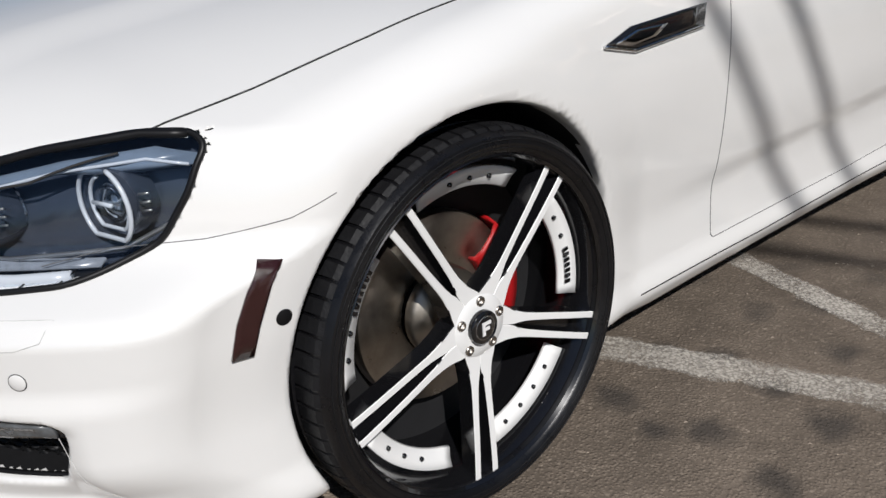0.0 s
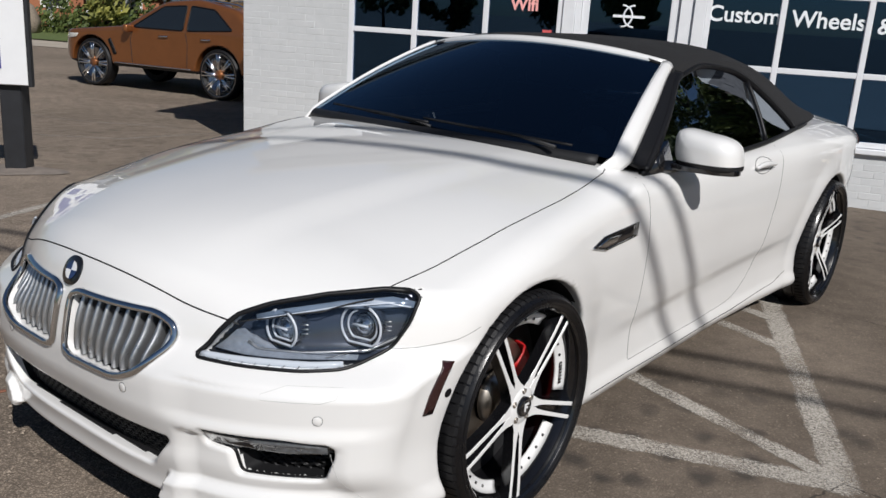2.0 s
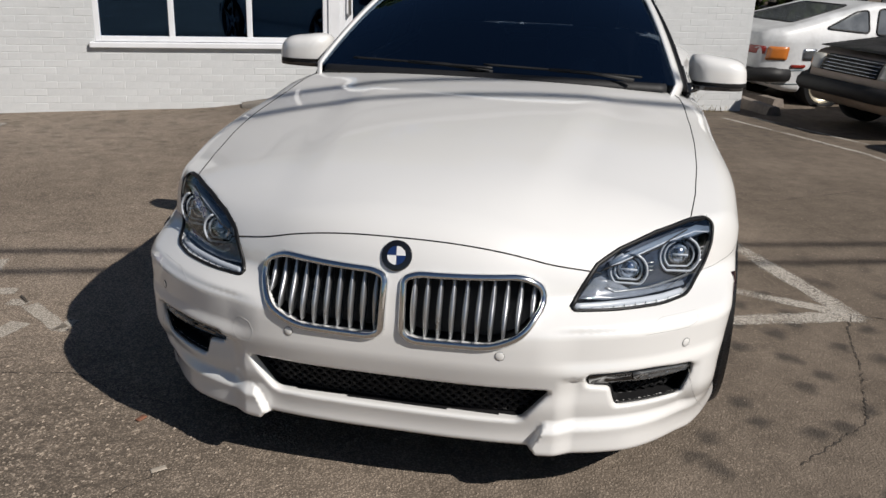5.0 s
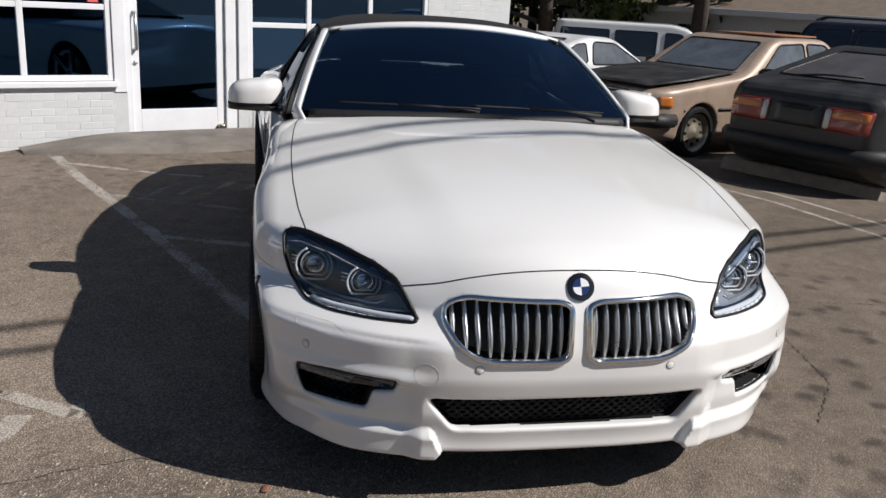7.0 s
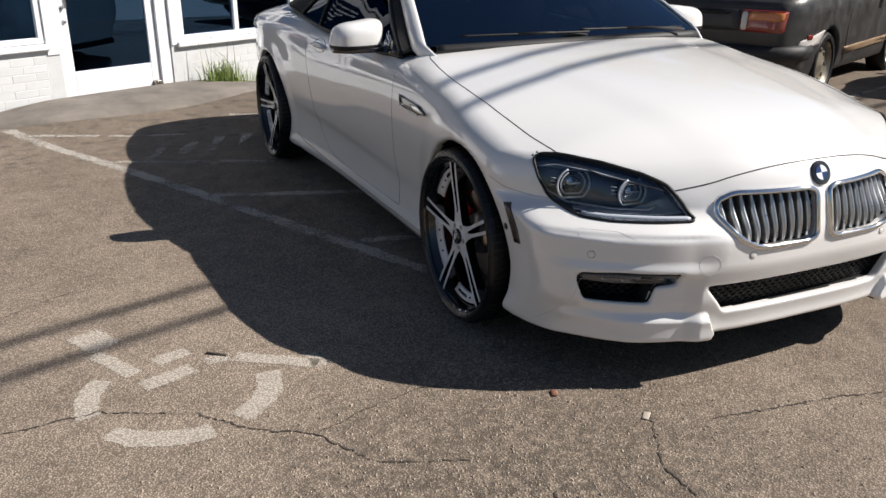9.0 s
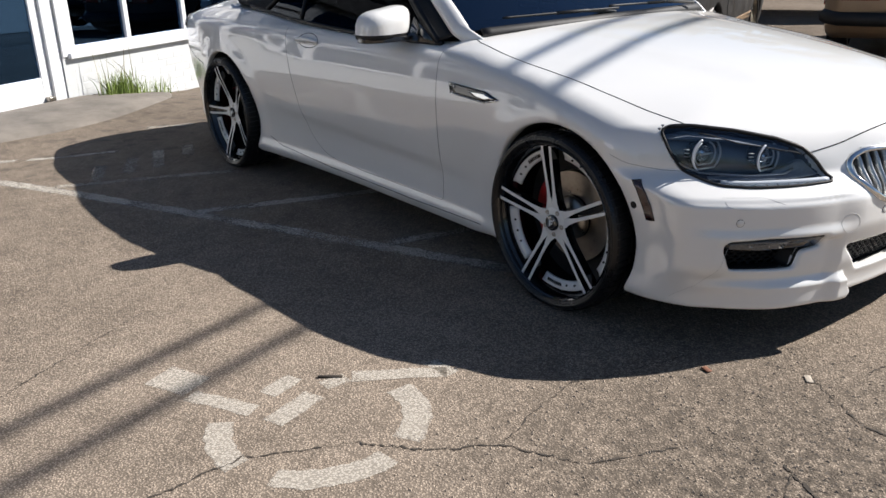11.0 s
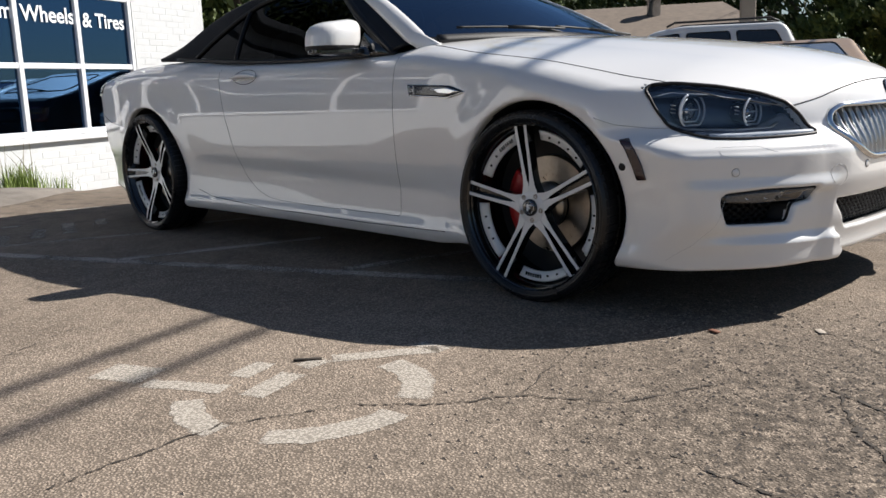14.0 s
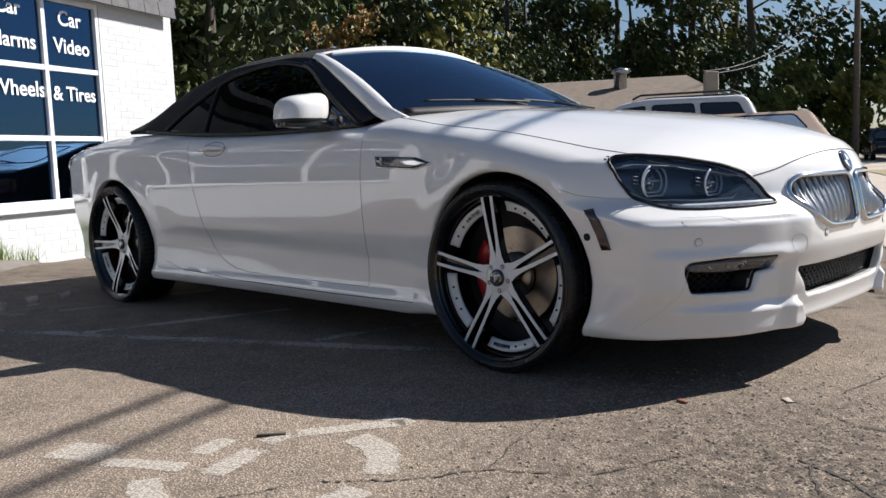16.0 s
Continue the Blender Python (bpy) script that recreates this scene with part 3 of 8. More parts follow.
M_SYMBOL = worn_paint("worn_symbol_paint", (0.54, 0.49, 0.42), 0.61)
for n, (pts, w) in enumerate((
    ([(-1.945, 1.215), (-1.95, 1.395)], 0.120),
    ([(-2.003, 1.195), (-1.98, 0.94)], 0.060),
    ([(-1.885, 0.966), (-1.752, 0.958)], 0.068),
    ([(-2.013, 0.841), (-1.815, 0.826)], 0.074),
    ([(-1.757, 0.838), (-1.675, 0.800)], 0.058),
    ([(-1.665, 0.785), (-1.58, 0.655), (-1.495, 0.51)], 0.066),
    ([(-1.455, 0.595), (-1.50, 0.485)], 0.055),
    (arc_pts(-1.93, 0.71, 0.292, -22, -86), 0.082),
    (arc_pts(-1.94, 0.71, 0.296, -103, -170), 0.080),
    (arc_pts(-1.94, 0.72, 0.300, 168, 118), 0.075),
)):
    so = flat_strip("symbol_stroke", pts, w, M_SYMBOL, 0.004, SY, "road marking", wob=0.005, seed=70 + n)
    so["group"] = "wheelchair symbol strokes"

for i, (pts, w) in enumerate((
    ([(-2.6, 0.95), (-2.2, 0.80), (-2.11, 0.69), (-1.99, 0.55), (-1.92, 0.32), (-1.81, 0.16), (-1.79, -0.10), (-1.60, -0.30)], 0.016),
    ([(-1.55, -0.58), (-1.60, -0.61), (-1.68, -0.69), (-1.86, -0.76), (-2.2, -0.9)], 0.022),
    ([(-1.81, 0.16), (-1.55, 0.14), (-1.38, 0.10), (-1.25, -0.02), (-1.04, -0.18)], 0.012),
    ([(-2.05, -0.22), (-2.13, -0.34), (-2.19, -0.45), (-2.3, -0.6)], 0.022),
    ([(-1.6, -0.60), (-1.82, -0.62), (-1.96, -0.67), (-2.17, -0.66), (-2.5, -0.75)], 0.024),
    ([(-0.9, -0.75), (-0.5, -1.0), (-0.2, -1.25), (0.3, -1.3)], 0.014),
    ([(0.9, -0.9), (1.3, -0.7), (1.55, -0.35), (1.75, 0.0), (1.88, 0.14)], 0.016),
    ([(1.88, 0.14), (2.3, -0.1), (2.9, -0.5)], 0.014),
    ([(-3.4, 2.0), (-2.4, 1.75), (-1.6, 1.85)], 0.012),
    ([(-0.45, 5.45), (-0.1, 5.2), (0.5, 5.05), (1.1, 5.15), (1.75, 5.35)], 0.020),
    ([(1.05, 5.75), (1.25, 5.45), (1.3, 5.2)], 0.010),
    ([(2.0, 2.2), (2.6, 1.9), (3.4, 2.1), (4.3, 1.9)], 0.014),
    ([(-1.0, -0.57), (-1.25, -0.75), (-1.45, -1.15)], 0.014),
)):
    crack(pts, w, 50 + i)

bm = bmesh.new()
rows = []
for t in np.linspace(0, 1, 24):
    x = -0.75 + 3.0 * t
    y0 = 5.88
    y1 = 5.60 - 0.60 * math.sin(math.pi * min(max((t - 0.02) / 0.96, 0), 1)) ** 0.55
    rows.append([(x, y0 + (y1 - y0) * k, gz(x, y0 + (y1 - y0) * k) + (0.022 if k < 0.95 else 0.001)) for k in (0, 0.33, 0.66, 0.9, 1.0)])
tagged(part("door_apron", grid(rows, bm), M_APRON), "patched asphalt ramp at the shop door", "ramp", kind="structure")

# small litter
def bit(name, x, y, a, l, w, h, material, label, cat):
    ob = part(name, boxm(-l / 2, l / 2, -w / 2, w / 2, 0, h, min(h, w) * 0.3, 1), material)
    ob.matrix_world = pose(x, y, gz(x, y) + 0.002, 0, 0, a)
    return tagged(ob, label, cat)


bit("paper_scrap", -1.034, -0.576, 20, 0.046, 0.022, 0.003, M_CONC, "small pale paper scrap on the asphalt", "litter")
bit("twig", -1.700, 0.848, -62, 0.085, 0.012, 0.006, M_CRACK, "short dark twig on the asphalt", "twig")
M_LEAF = mat("dead_leaf", (0.20, 0.085, 0.05), 0.8, var=0.3, scale=60)
bit("dead_leaf", -1.112, -0.268, 50, 0.036, 0.02, 0.006, M_LEAF, "small reddish dead leaf on asphalt", "leaf")
rnd = random.Random(5)
verts, faces = [], []
for i in range(7600):
    if i < 6000:
        x, y = rnd.gauss(-1.75, 0.52), rnd.gauss(-0.60, 0.42)
    else:
        x, y = rnd.uniform(-3.2, 3.2), rnd.uniform(-1.8, 3.8)
    r = 0.0018 + 0.0075 * rnd.random() ** 2.2 if i < 6000 else rnd.uniform(0.002, 0.006)
    k = len(verts)
    z = gz(x, y)
    for dx, dy, dz in ((r, 0, 0), (-0.5 * r, 0.87 * r, 0), (-0.5 * r, -0.87 * r, 0), (0.1 * r, 0, r * 0.6)):
        verts.append((x + dx * rnd.uniform(0.7, 1.3), y + dy, z + dz))
    faces += [(k, k + 1, k + 3), (k + 1, k + 2, k + 3), (k + 2, k, k + 3)]
M_GRIT = mat("grit", (0.26, 0.215, 0.17), 0.9, var=0.5, scale=25)
tagged(part("gravel", mesh_of(verts, faces), M_GRIT, smooth=False), "loose pale grit scattered on the asphalt", "gravel", kind="stuff")

# ---- the shop ----
M_FRAME = mat("white_frame", (0.74, 0.75, 0.77), 0.4, var=0.05, scale=5, bump=0.05, bscale=40)
# gloss tinted blue: the sky's reflection is put into the glass colour
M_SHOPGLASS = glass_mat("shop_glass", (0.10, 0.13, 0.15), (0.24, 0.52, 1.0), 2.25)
M_MORTAR = mat("painted_mortar", (0.55, 0.565, 0.57), 0.8, var=0.08, scale=6, bump=0.3, bscale=80)
M_UNLITROOM = mat("unlit_room", (0.02, 0.022, 0.025), 0.8, var=0.2, scale=2)
M_SHINGLE = mat("grey_shingle", (0.13, 0.13, 0.135), 0.9, var=0.25, scale=9, bump=0.5, bscale=60)
M_VINYL = mat("white_vinyl", (0.82, 0.84, 0.86), 0.6)
# pale red puts the red glow of white letters into the colour
M_PINK = mat("pink_glow_letters", (0.85, 0.40, 0.38), 0.6)
M_VINYLRED = mat("red_vinyl", (0.60, 0.10, 0.10), 0.6)


def brick_mat():
    m, nt, b = nodes_of("painted_brick")
    co = nt.nodes.new("ShaderNodeTexCoord").outputs["Object"]
    oi = nt.nodes.new("ShaderNodeObjectInfo").outputs["Random"]
    wide = ramp_node(nt, noise_node(nt, co, 9, 6, 0.65), 0.3, 0.7)
    c = mixc(nt, wide, (0.545, 0.56, 0.565), (0.60, 0.61, 0.615))
    sc = nt.nodes.new("ShaderNodeVectorMath")
    sc.operation = "SCALE"
    nt.links.new(c, sc.inputs[0])
    nt.links.new(ramp_node(nt, oi, 0, 1, 0.955, 1.03), sc.inputs["Scale"])
    nt.links.new(sc.outputs[0], b.inputs["Base Color"])
    b.inputs["Roughness"].default_value = 0.6
    bp = nt.nodes.new("ShaderNodeBump")
    bp.inputs["Strength"].default_value, bp.inputs["Distance"].default_value = 0.35, 0.006
    nt.links.new(noise_node(nt, co, 45, 6, 0.7), bp.inputs["Height"])
    nt.links.new(bp.outputs[0], b.inputs["Normal"])
    return m


M_BRICK = brick_mat()
WALL_Y, WX0, WX1 = 5.91, -3.25, 4.82
OPEN = [(-2.07, 0.12, 0.57, 2.50), (0.24, 1.34, -0.3, 2.50), (1.45, 3.62, 0.46, 2.50)]
bm = bmesh.new()
FY = WALL_Y + 0.0012
cuts = sorted({WX0, WX1, *[a for o in OPEN for a in o[:2]]})
for a, b in zip(cuts, cuts[1:]):
    o = [o for o in OPEN if o[0] <= a + 1e-6 and o[1] >= b - 1e-6]
    box(bm, a, b, FY, WALL_Y + 0.2, -0.6, o[0][2] if o else 2.5) if not o or o[0][2] > 0 else box(bm, a, b, FY + 0.05, WALL_Y + 0.2, -0.6, 0.03)
box(bm, WX0, WX1, FY, WALL_Y + 0.2, 2.5, 3.3)
wall_s = tagged(part("wall_south", bm, M_MORTAR, smooth=False), "white painted brick shop front wall", "wall", kind="structure")
for nm, x0, x1 in (("wall_east", WX1 - 0.2, WX1), ("wall_west", WX0, WX0 + 0.2)):
    tagged(part(nm, boxm(x0, x1, WALL_Y + 0.2, 15, -0.8, 3.3), M_MORTAR, smooth=False), "white painted side wall of the shop", "wall", kind="structure")
tagged(part("wall_north", boxm(WX0 + 0.2, WX1 - 0.2, 14.8, 15, -0.8, 3.3), M_MORTAR, smooth=False), "white painted back wall of the shop", "wall", kind="structure")
# room behind the panes, added unseen; its darkness is put into the colour
tagged(part("floor", boxm(WX0 + 0.2, WX1 - 0.2, WALL_Y + 0.2, 14.8, -0.3, 0.03), M_UNLITROOM, smooth=False), "shop floor coloured dark as an unlit room", "floor", kind="structure")
tagged(part("ceiling", boxm(WX0 + 0.2, WX1 - 0.2, WALL_Y + 0.2, 14.8, 2.8, 2.9), M_UNLITROOM, smooth=False), "shop ceiling coloured dark as an unlit room", "ceiling", kind="structure")
tagged(part("partition", boxm(WX0 + 0.2, WX1 - 0.2, 8.6, 8.7, 0.03, 2.8), M_UNLITROOM, smooth=False), "added partition wall inside the shop, coloured dark as an unlit room", "wall", kind="structure")
roof = part("roof", boxm(WX0 - 0.25, WX1 + 0.02, WALL_Y - 0.3, 15.2, 3.3, 3.45, 0.02, 1), M_SHINGLE, smooth=False)
tagged(roof, "grey flat roof with shingled edge", "roof", kind="structure")
rnd = random.Random(11)
for r in range(6):
    x = WX0 - 0.2
    while x < WX1 - 0.05:
        w = rnd.uniform(0.24, 0.36)
        x1 = min(x + w, WX1 + 0.02)
        sh = part("shingle", boxm(x, x1 - 0.006, -0.010, 0.006, 0, 0.165, 0.003, 1, pose(0, WALL_Y - 0.11 + 0.018 * (5 - r) * -1 + 0.09 - 0.016 * r * -1, 2.50 + 0.14 * r, -6, 0, 0)), M_SHINGLE, roof, smooth=False)
        x = x1

# window banks
def window_bank(name, x0, x1, z0, zs, xs, label):
    f = part(name, bmesh.new(), M_FRAME)
    tagged(f, label, "window", kind="structure")
    y0, y1 = WALL_Y + 0.005, WALL_Y + 0.075
    top = zs[-1]
    t = 0.05
    for nm, a in (("window_frame", (x0, x0 + t, y0, y1, z0, top)), ("window_frame", (x1 - t, x1, y0, y1, z0, top)), ("window_frame", (x0 + t, x1 - t, y0, y1, z0, z0 + t)), ("window_frame", (x0 + t, x1 - t, y0, y1, top - t, top))):
        part(nm, boxm(*a, 0.004, 1), M_FRAME, f, smooth=False)
    for x in xs:
        part("mullion", boxm(x - 0.027, x + 0.027, y0 + 0.006, y1, z0 + t, top - t, 0.004, 1), M_FRAME, f, smooth=False)
    edges = [x0 + t] + [v for x in xs for v in (x - 0.027, x + 0.027)] + [x1 - t]
    for z in zs[:-1]:
        for a, b in zip(edges[::2], edges[1::2]):
            part("glazing_bar", boxm(a, b, y0 + 0.008, y1 - 0.004, z - 0.026, z + 0.026, 0.004, 1), M_FRAME, f, smooth=False)
    zz = [z0 + t] + [v for z in zs[:-1] for v in (z - 0.026, z + 0.026)] + [top - t]
    for a, b in zip(edges[::2], edges[1::2]):
        for c, d in zip(zz[::2], zz[1::2]):
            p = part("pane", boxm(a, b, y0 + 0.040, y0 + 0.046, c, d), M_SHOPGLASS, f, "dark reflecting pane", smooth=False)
            p.rotation_euler = (0, 0, 0)
    part("window_sill", boxm(x0 - 0.05, x1 + 0.03, WALL_Y - 0.045, WALL_Y + 0.06, z0 - 0.055, z0 - 0.004, 0.008, 2), M_FRAME, f, smooth=False)
    return f


win1 = window_bank("window_1", -2.07, 0.12, 0.575, [1.235, 1.86, 2.5], [-1.37, -0.64], "white-framed shop window with nine dark panes")
win2 = window_bank("window_2", 1.45, 3.62, 0.475, [1.118, 1.80, 2.5], [2.13, 2.87], "white-framed shop window with white lettering")

# door
door1 = part("door_1", boxm(0.30, 0.372, 5.955, 6.0, 0.06, 2.20, 0.004, 1), M_FRAME, smooth=False)
tagged(door1, "white metal shop door with dark glass", "door", kind="structure")
part("door_stile", boxm(1.13, 1.215, 5.955, 6.0, 0.06, 2.20, 0.004, 1), M_FRAME, door1, smooth=False)
part("door_rail", boxm(0.372, 1.13, 5.955, 6.0, 0.06, 0.295, 0.004, 1), M_FRAME, door1, smooth=False)
part("door_rail", boxm(0.372, 1.13, 5.955, 6.0, 2.06, 2.20, 0.004, 1), M_FRAME, door1, smooth=False)
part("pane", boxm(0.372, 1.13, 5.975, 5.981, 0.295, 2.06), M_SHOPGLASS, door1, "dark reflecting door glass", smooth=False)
hnd = part("door_handle", tube([(0.335, 5.955, 0.86), (0.335, 5.90, 0.86), (0.335, 5.90, 1.20), (0.335, 5.955, 1.20)], 0.017, 8), M_SILVER, door1, "steel pull handle")
part("door_lock", lathe([(0.0, 0.0), (0.018, 0.0), (0.02, 0.02)], 16, "y", Matrix.Translation((0.335, 5.94, 0.74))), M_SILVER, door1)
part("door_stop", boxm(1.13, 1.20, 5.90, 5.955, 0.07, 0.13, 0.01, 2), M_STEEL, door1)
for a in ((0.24, 0.298, 5.925, 6.05, 0.03, 2.5), (1.217, 1.34, 5.925, 6.05, 0.03, 2.5), (0.298, 1.217, 5.925, 6.05, 2.203, 2.26)):
    part("door_frame", boxm(*a, 0.004, 1), M_FRAME, door1, smooth=False)
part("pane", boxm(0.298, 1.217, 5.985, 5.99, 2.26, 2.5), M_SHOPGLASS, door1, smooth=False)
M_THRESH = mat("threshold", (0.45, 0.38, 0.28), 0.7, var=0.2, scale=12)
part("threshold", boxm(0.24, 1.34, 5.86, 6.05, 0.0, 0.05, 0.006, 1), M_THRESH, door1, "weathered sill plate", smooth=False)
for nm, x0, x1, z in (("trim", 0.122, 0.238, 2.5), ("trim", 1.342, 1.448, 2.5)):
    tagged(part(nm, boxm(x0, x1, WALL_Y - 0.012, WALL_Y + 0.05, z - 2.03 if x0 < 1 else 0.44, z, 0.004, 1), M_FRAME, smooth=False), "white post between window and door", "trim", kind="structure")


def words(text, x, z, size, material, parent, y=WALL_Y + 0.036, bold=0.0, align="CENTER", label=""):
    """Lettering stuck on a pane."""
    cu = bpy.data.curves.new("lettering", "FONT")
    cu.body, cu.size, cu.align_x, cu.extrude, cu.offset = text, size, align, 0.0008, bold
    ob = bpy.data.objects.new("lettering_curve", cu)
    scene.collection.objects.link(ob)
    me = bpy.data.meshes.new_from_object(ob.evaluated_get(bpy.context.evaluated_depsgraph_get()))
    bpy.data.objects.remove(ob)
    me.transform(pose(x, y, z, 90, 0, 0))
    me.materials.clear()
    return part("lettering", me, material, parent, label or "white vinyl lettering", smooth=False)


for t, x, z, sz in (("Custom", 1.795, 1.495, 0.20), ("Wheels", 2.53, 1.485, 0.205), ("& Tires", 3.24, 1.465, 0.195), ("Car", 2.47, 2.23, 0.20), ("Alarms", 2.495, 1.93, 0.20), ("Car", 3.24, 2.20, 0.205), ("Video", 3.25, 1.93, 0.205)):
    words(t, x, z + 0.035, sz, M_VINYL, win2, bold=0.0032)
words("Wifi", -0.26, 1.52, 0.16, M_PINK, win1, bold=0.005)
for k, (t, z) in enumerate((("Business Hours", 1.965), ("Monday - Friday", 1.89), ("9am - 6pm", 1.825), ("Saturday", 1.76), ("9am - 1pm", 1.695))):
    words(t, 0.75, z, 0.058, M_VINYL, door1, 5.972, 0.0012)
for ax_, r in ((0.68, 0.10), (0.80, 0.10)):
    part("emblem", tube([(ax_ + r * math.cos(a), 5.970, 1.52 + r * math.sin(a)) for a in np.linspace(math.pi * 0.5, math.pi * (1.5 if ax_ > 0.7 else -0.5), 20)], 0.009, 6), M_VINYL, door1, "white round emblem")
part("emblem", boxm(0.60, 0.90, 5.966, 5.971, 1.505, 1.53), M_VINYL, door1, smooth=False)
# the first four red bars stand for a neon sign, its light only colour
for i, (x, z, w, h, mt) in enumerate(((1.60, 2.12, 0.16, 0.012, M_VINYLRED), (1.60, 1.98, 0.16, 0.012, M_VINYLRED), (1.68, 2.05, 0.012, 0.15, M_VINYLRED), (1.62, 2.05, 0.012, 0.10, M_VINYLRED), (-0.02, 1.31, 0.09, 0.07, M_VINYLRED))):
    part("sticker", boxm(x - w / 2, x + w / 2, WALL_Y + 0.036, WALL_Y + 0.039, z - h / 2, z + h / 2), mt, win2 if x > 1 else win1, "small red mark on the window", smooth=False)
nb = part("notice", boxm(-1.98, -1.86, WALL_Y + 0.052, WALL_Y + 0.055, 0.80, 1.14), M_VINYL, win1, "white paper notice behind the glass", smooth=False)

# weeds along the wall
def weed(x, y, n, h, seed, material, label):
    rnd = random.Random(seed)
    rows_v, rows_f = [], []
    for i in range(n):
        a = rnd.uniform(0, 2 * math.pi)
        lean = rnd.uniform(0.1, 0.75)
        L = h * rnd.uniform(0.45, 1.0)
        bx, by = x + rnd.gauss(0, 0.10), y + rnd.gauss(0, 0.03)
        w = rnd.uniform(0.003, 0.007)
        k = len(rows_v)
        for j in range(5):
            t = j / 4
            px = bx + math.cos(a) * lean * L * t * t
            py = by + math.sin(a) * lean * L * t * t * 0.6
            pz = gz(bx, by) + L * (t - 0.25 * lean * t * t)
            ww = w * (1 - t * 0.9)
            rows_v += [(px - math.sin(a) * ww, py + math.cos(a) * ww, pz), (px + math.sin(a) * ww, py - math.cos(a) * ww, pz)]
        rows_f += [(k + 2 * j, k + 2 * j + 1, k + 2 * j + 3, k + 2 * j + 2) for j in range(4)]
    return tagged(part("weeds", mesh_of(rows_v, rows_f), material), label, "weeds", "weeds by the shop wall", "stuff")


M_WEED = mat("weed_green", (0.21, 0.28, 0.07), 0.7, var=0.35, scale=30)
weed(1.80, 5.72, 320, 0.27, 1, M_WEED, "green weeds growing at the foot of the wall")
weed(2.25, 5.76, 60, 0.20, 2, M_WEED, "green weeds growing at the foot of the wall")
weed(1.75, 5.78, 14, 0.55, 3, M_DRY, "dry weed stalks at the foot of the wall")
weed(3.95, 5.78, 60, 0.34, 4, M_DRY, "dry weed stalks at the foot of the wall")
weed(4.35, 5.80, 25, 0.10, 5, M_DRY, "dry weed stalks at the foot of the wall")

# ---- the white convertible: body shape, in the car's own frame (x to its left, y to its tail, z up; front axle at y = 0) ----
CAR = pose(-0.004, 0.002, 0, 0, 0, -24.5)
WB, HUB, ARCH = 2.95, 0.346, 0.376
c_hc = pchip([-1.0, -0.87, -0.75, -0.42, 0, 0.4, 0.66, 0.85, 1.2, 2.0, 2.7, 3.12, 3.5, 3.85, 4.06], [0.66, 0.762, 0.828, 0.898, 0.950, 0.985, 1.003, 0.955, 0.94, 0.955, 1.0, 1.03, 1.03, 1.01, 0.97])
c_he = pchip([-1.0, -0.87, -0.743, -0.42, 0, 0.4, 0.69, 0.85, 1.2, 2.0, 2.7, 3.12, 3.5, 3.85, 4.06], [0.60, 0.655, 0.708, 0.765, 0.858, 0.918, 0.962, 0.94, 0.938, 0.955, 0.985, 0.985, 0.965, 0.93, 0.88])
c_xe = pchip([-1.0, -0.87, -0.743, -0.42, 0, 0.4, 0.69, 1.2, 2.0, 2.9, 3.5, 4.06], [0.40, 0.45, 0.53, 0.82, 0.83, 0.80, 0.775, 0.82, 0.81, 0.78, 0.74, 0.64])
c_sz = pchip([0.0, 0.15, 0.20, 0.26, 0.34, 0.50, 0.64, 0.70, 0.76, 0.82, 0.87, 0.90, 0.925, 0.945, 1.00, 1.1], [0.84, 0.875, 0.898, 0.888, 0.886, 0.904, 0.9205, 0.9225, 0.921, 0.915, 0.906, 0.895, 0.878, 0.850, 0.775, 0.66])
c_pl = pchip([-0.9, -0.45, -0.2, 0.0, 0.45, 0.9, 1.5, 2.1, 2.5, 2.95, 3.3, 3.7, 4.1], [-0.005, 0.004, 0.008, 0.012, -0.010, -0.016, -0.014, 0.006, 0.032, 0.046, 0.026, -0.045, -0.14])
c_bot = pchip([-1.0, -0.93, -0.85, -0.5, 0.4, 0.6, 2.45, 3.3, 4.1], [0.185, 0.180, 0.176, 0.165, 0.16, 0.145, 0.155, 0.18, 0.26])


def flank_swell(y, z):
    """The doors: fuller below their waist, drawn in above the sill, a raised haunch behind."""
    door = 0.009 * sstep(y, 0.45, 1.0) * sstep(y, 2.55, 2.1) * sstep(z, 0.64, 0.50) * sstep(z, 0.35 + 0.03 * y, 0.41 + 0.03 * y)
    return door + 0.026 * sstep(y, 1.9, 2.9) * sstep(z, 0.74, 0.92)


KIDNEY = round_poly([(0.028, 0.522), (0.024, 0.668), (0.06, 0.682), (0.33, 0.682), (0.385, 0.655), (0.392, 0.610), (0.348, 0.545), (0.27, 0.508), (0.06, 0.505)], 0.055)
MID_INTAKE = round_poly([(-0.430, 0.380), (0.430, 0.380), (0.35, 0.280), (-0.35, 0.280)], 0.02)
SIDE_INTAKE = round_poly([(0.520, 0.432), (0.700, 0.434), (0.800, 0.424), (0.803, 0.390), (0.778, 0.322), (0.600, 0.320), (0.582, 0.380), (0.520, 0.388)], 0.013)
LAMP = round_poly([(0.458, 0.597), (0.486, 0.652), (0.516, 0.702), (0.572, 0.731), (0.67, 0.758), (0.764, 0.773), (0.812, 0.769), (0.838, 0.752), (0.838, 0.70), (0.816, 0.634), (0.775, 0.594), (0.70, 0.589), (0.58, 0.592)], 0.020)


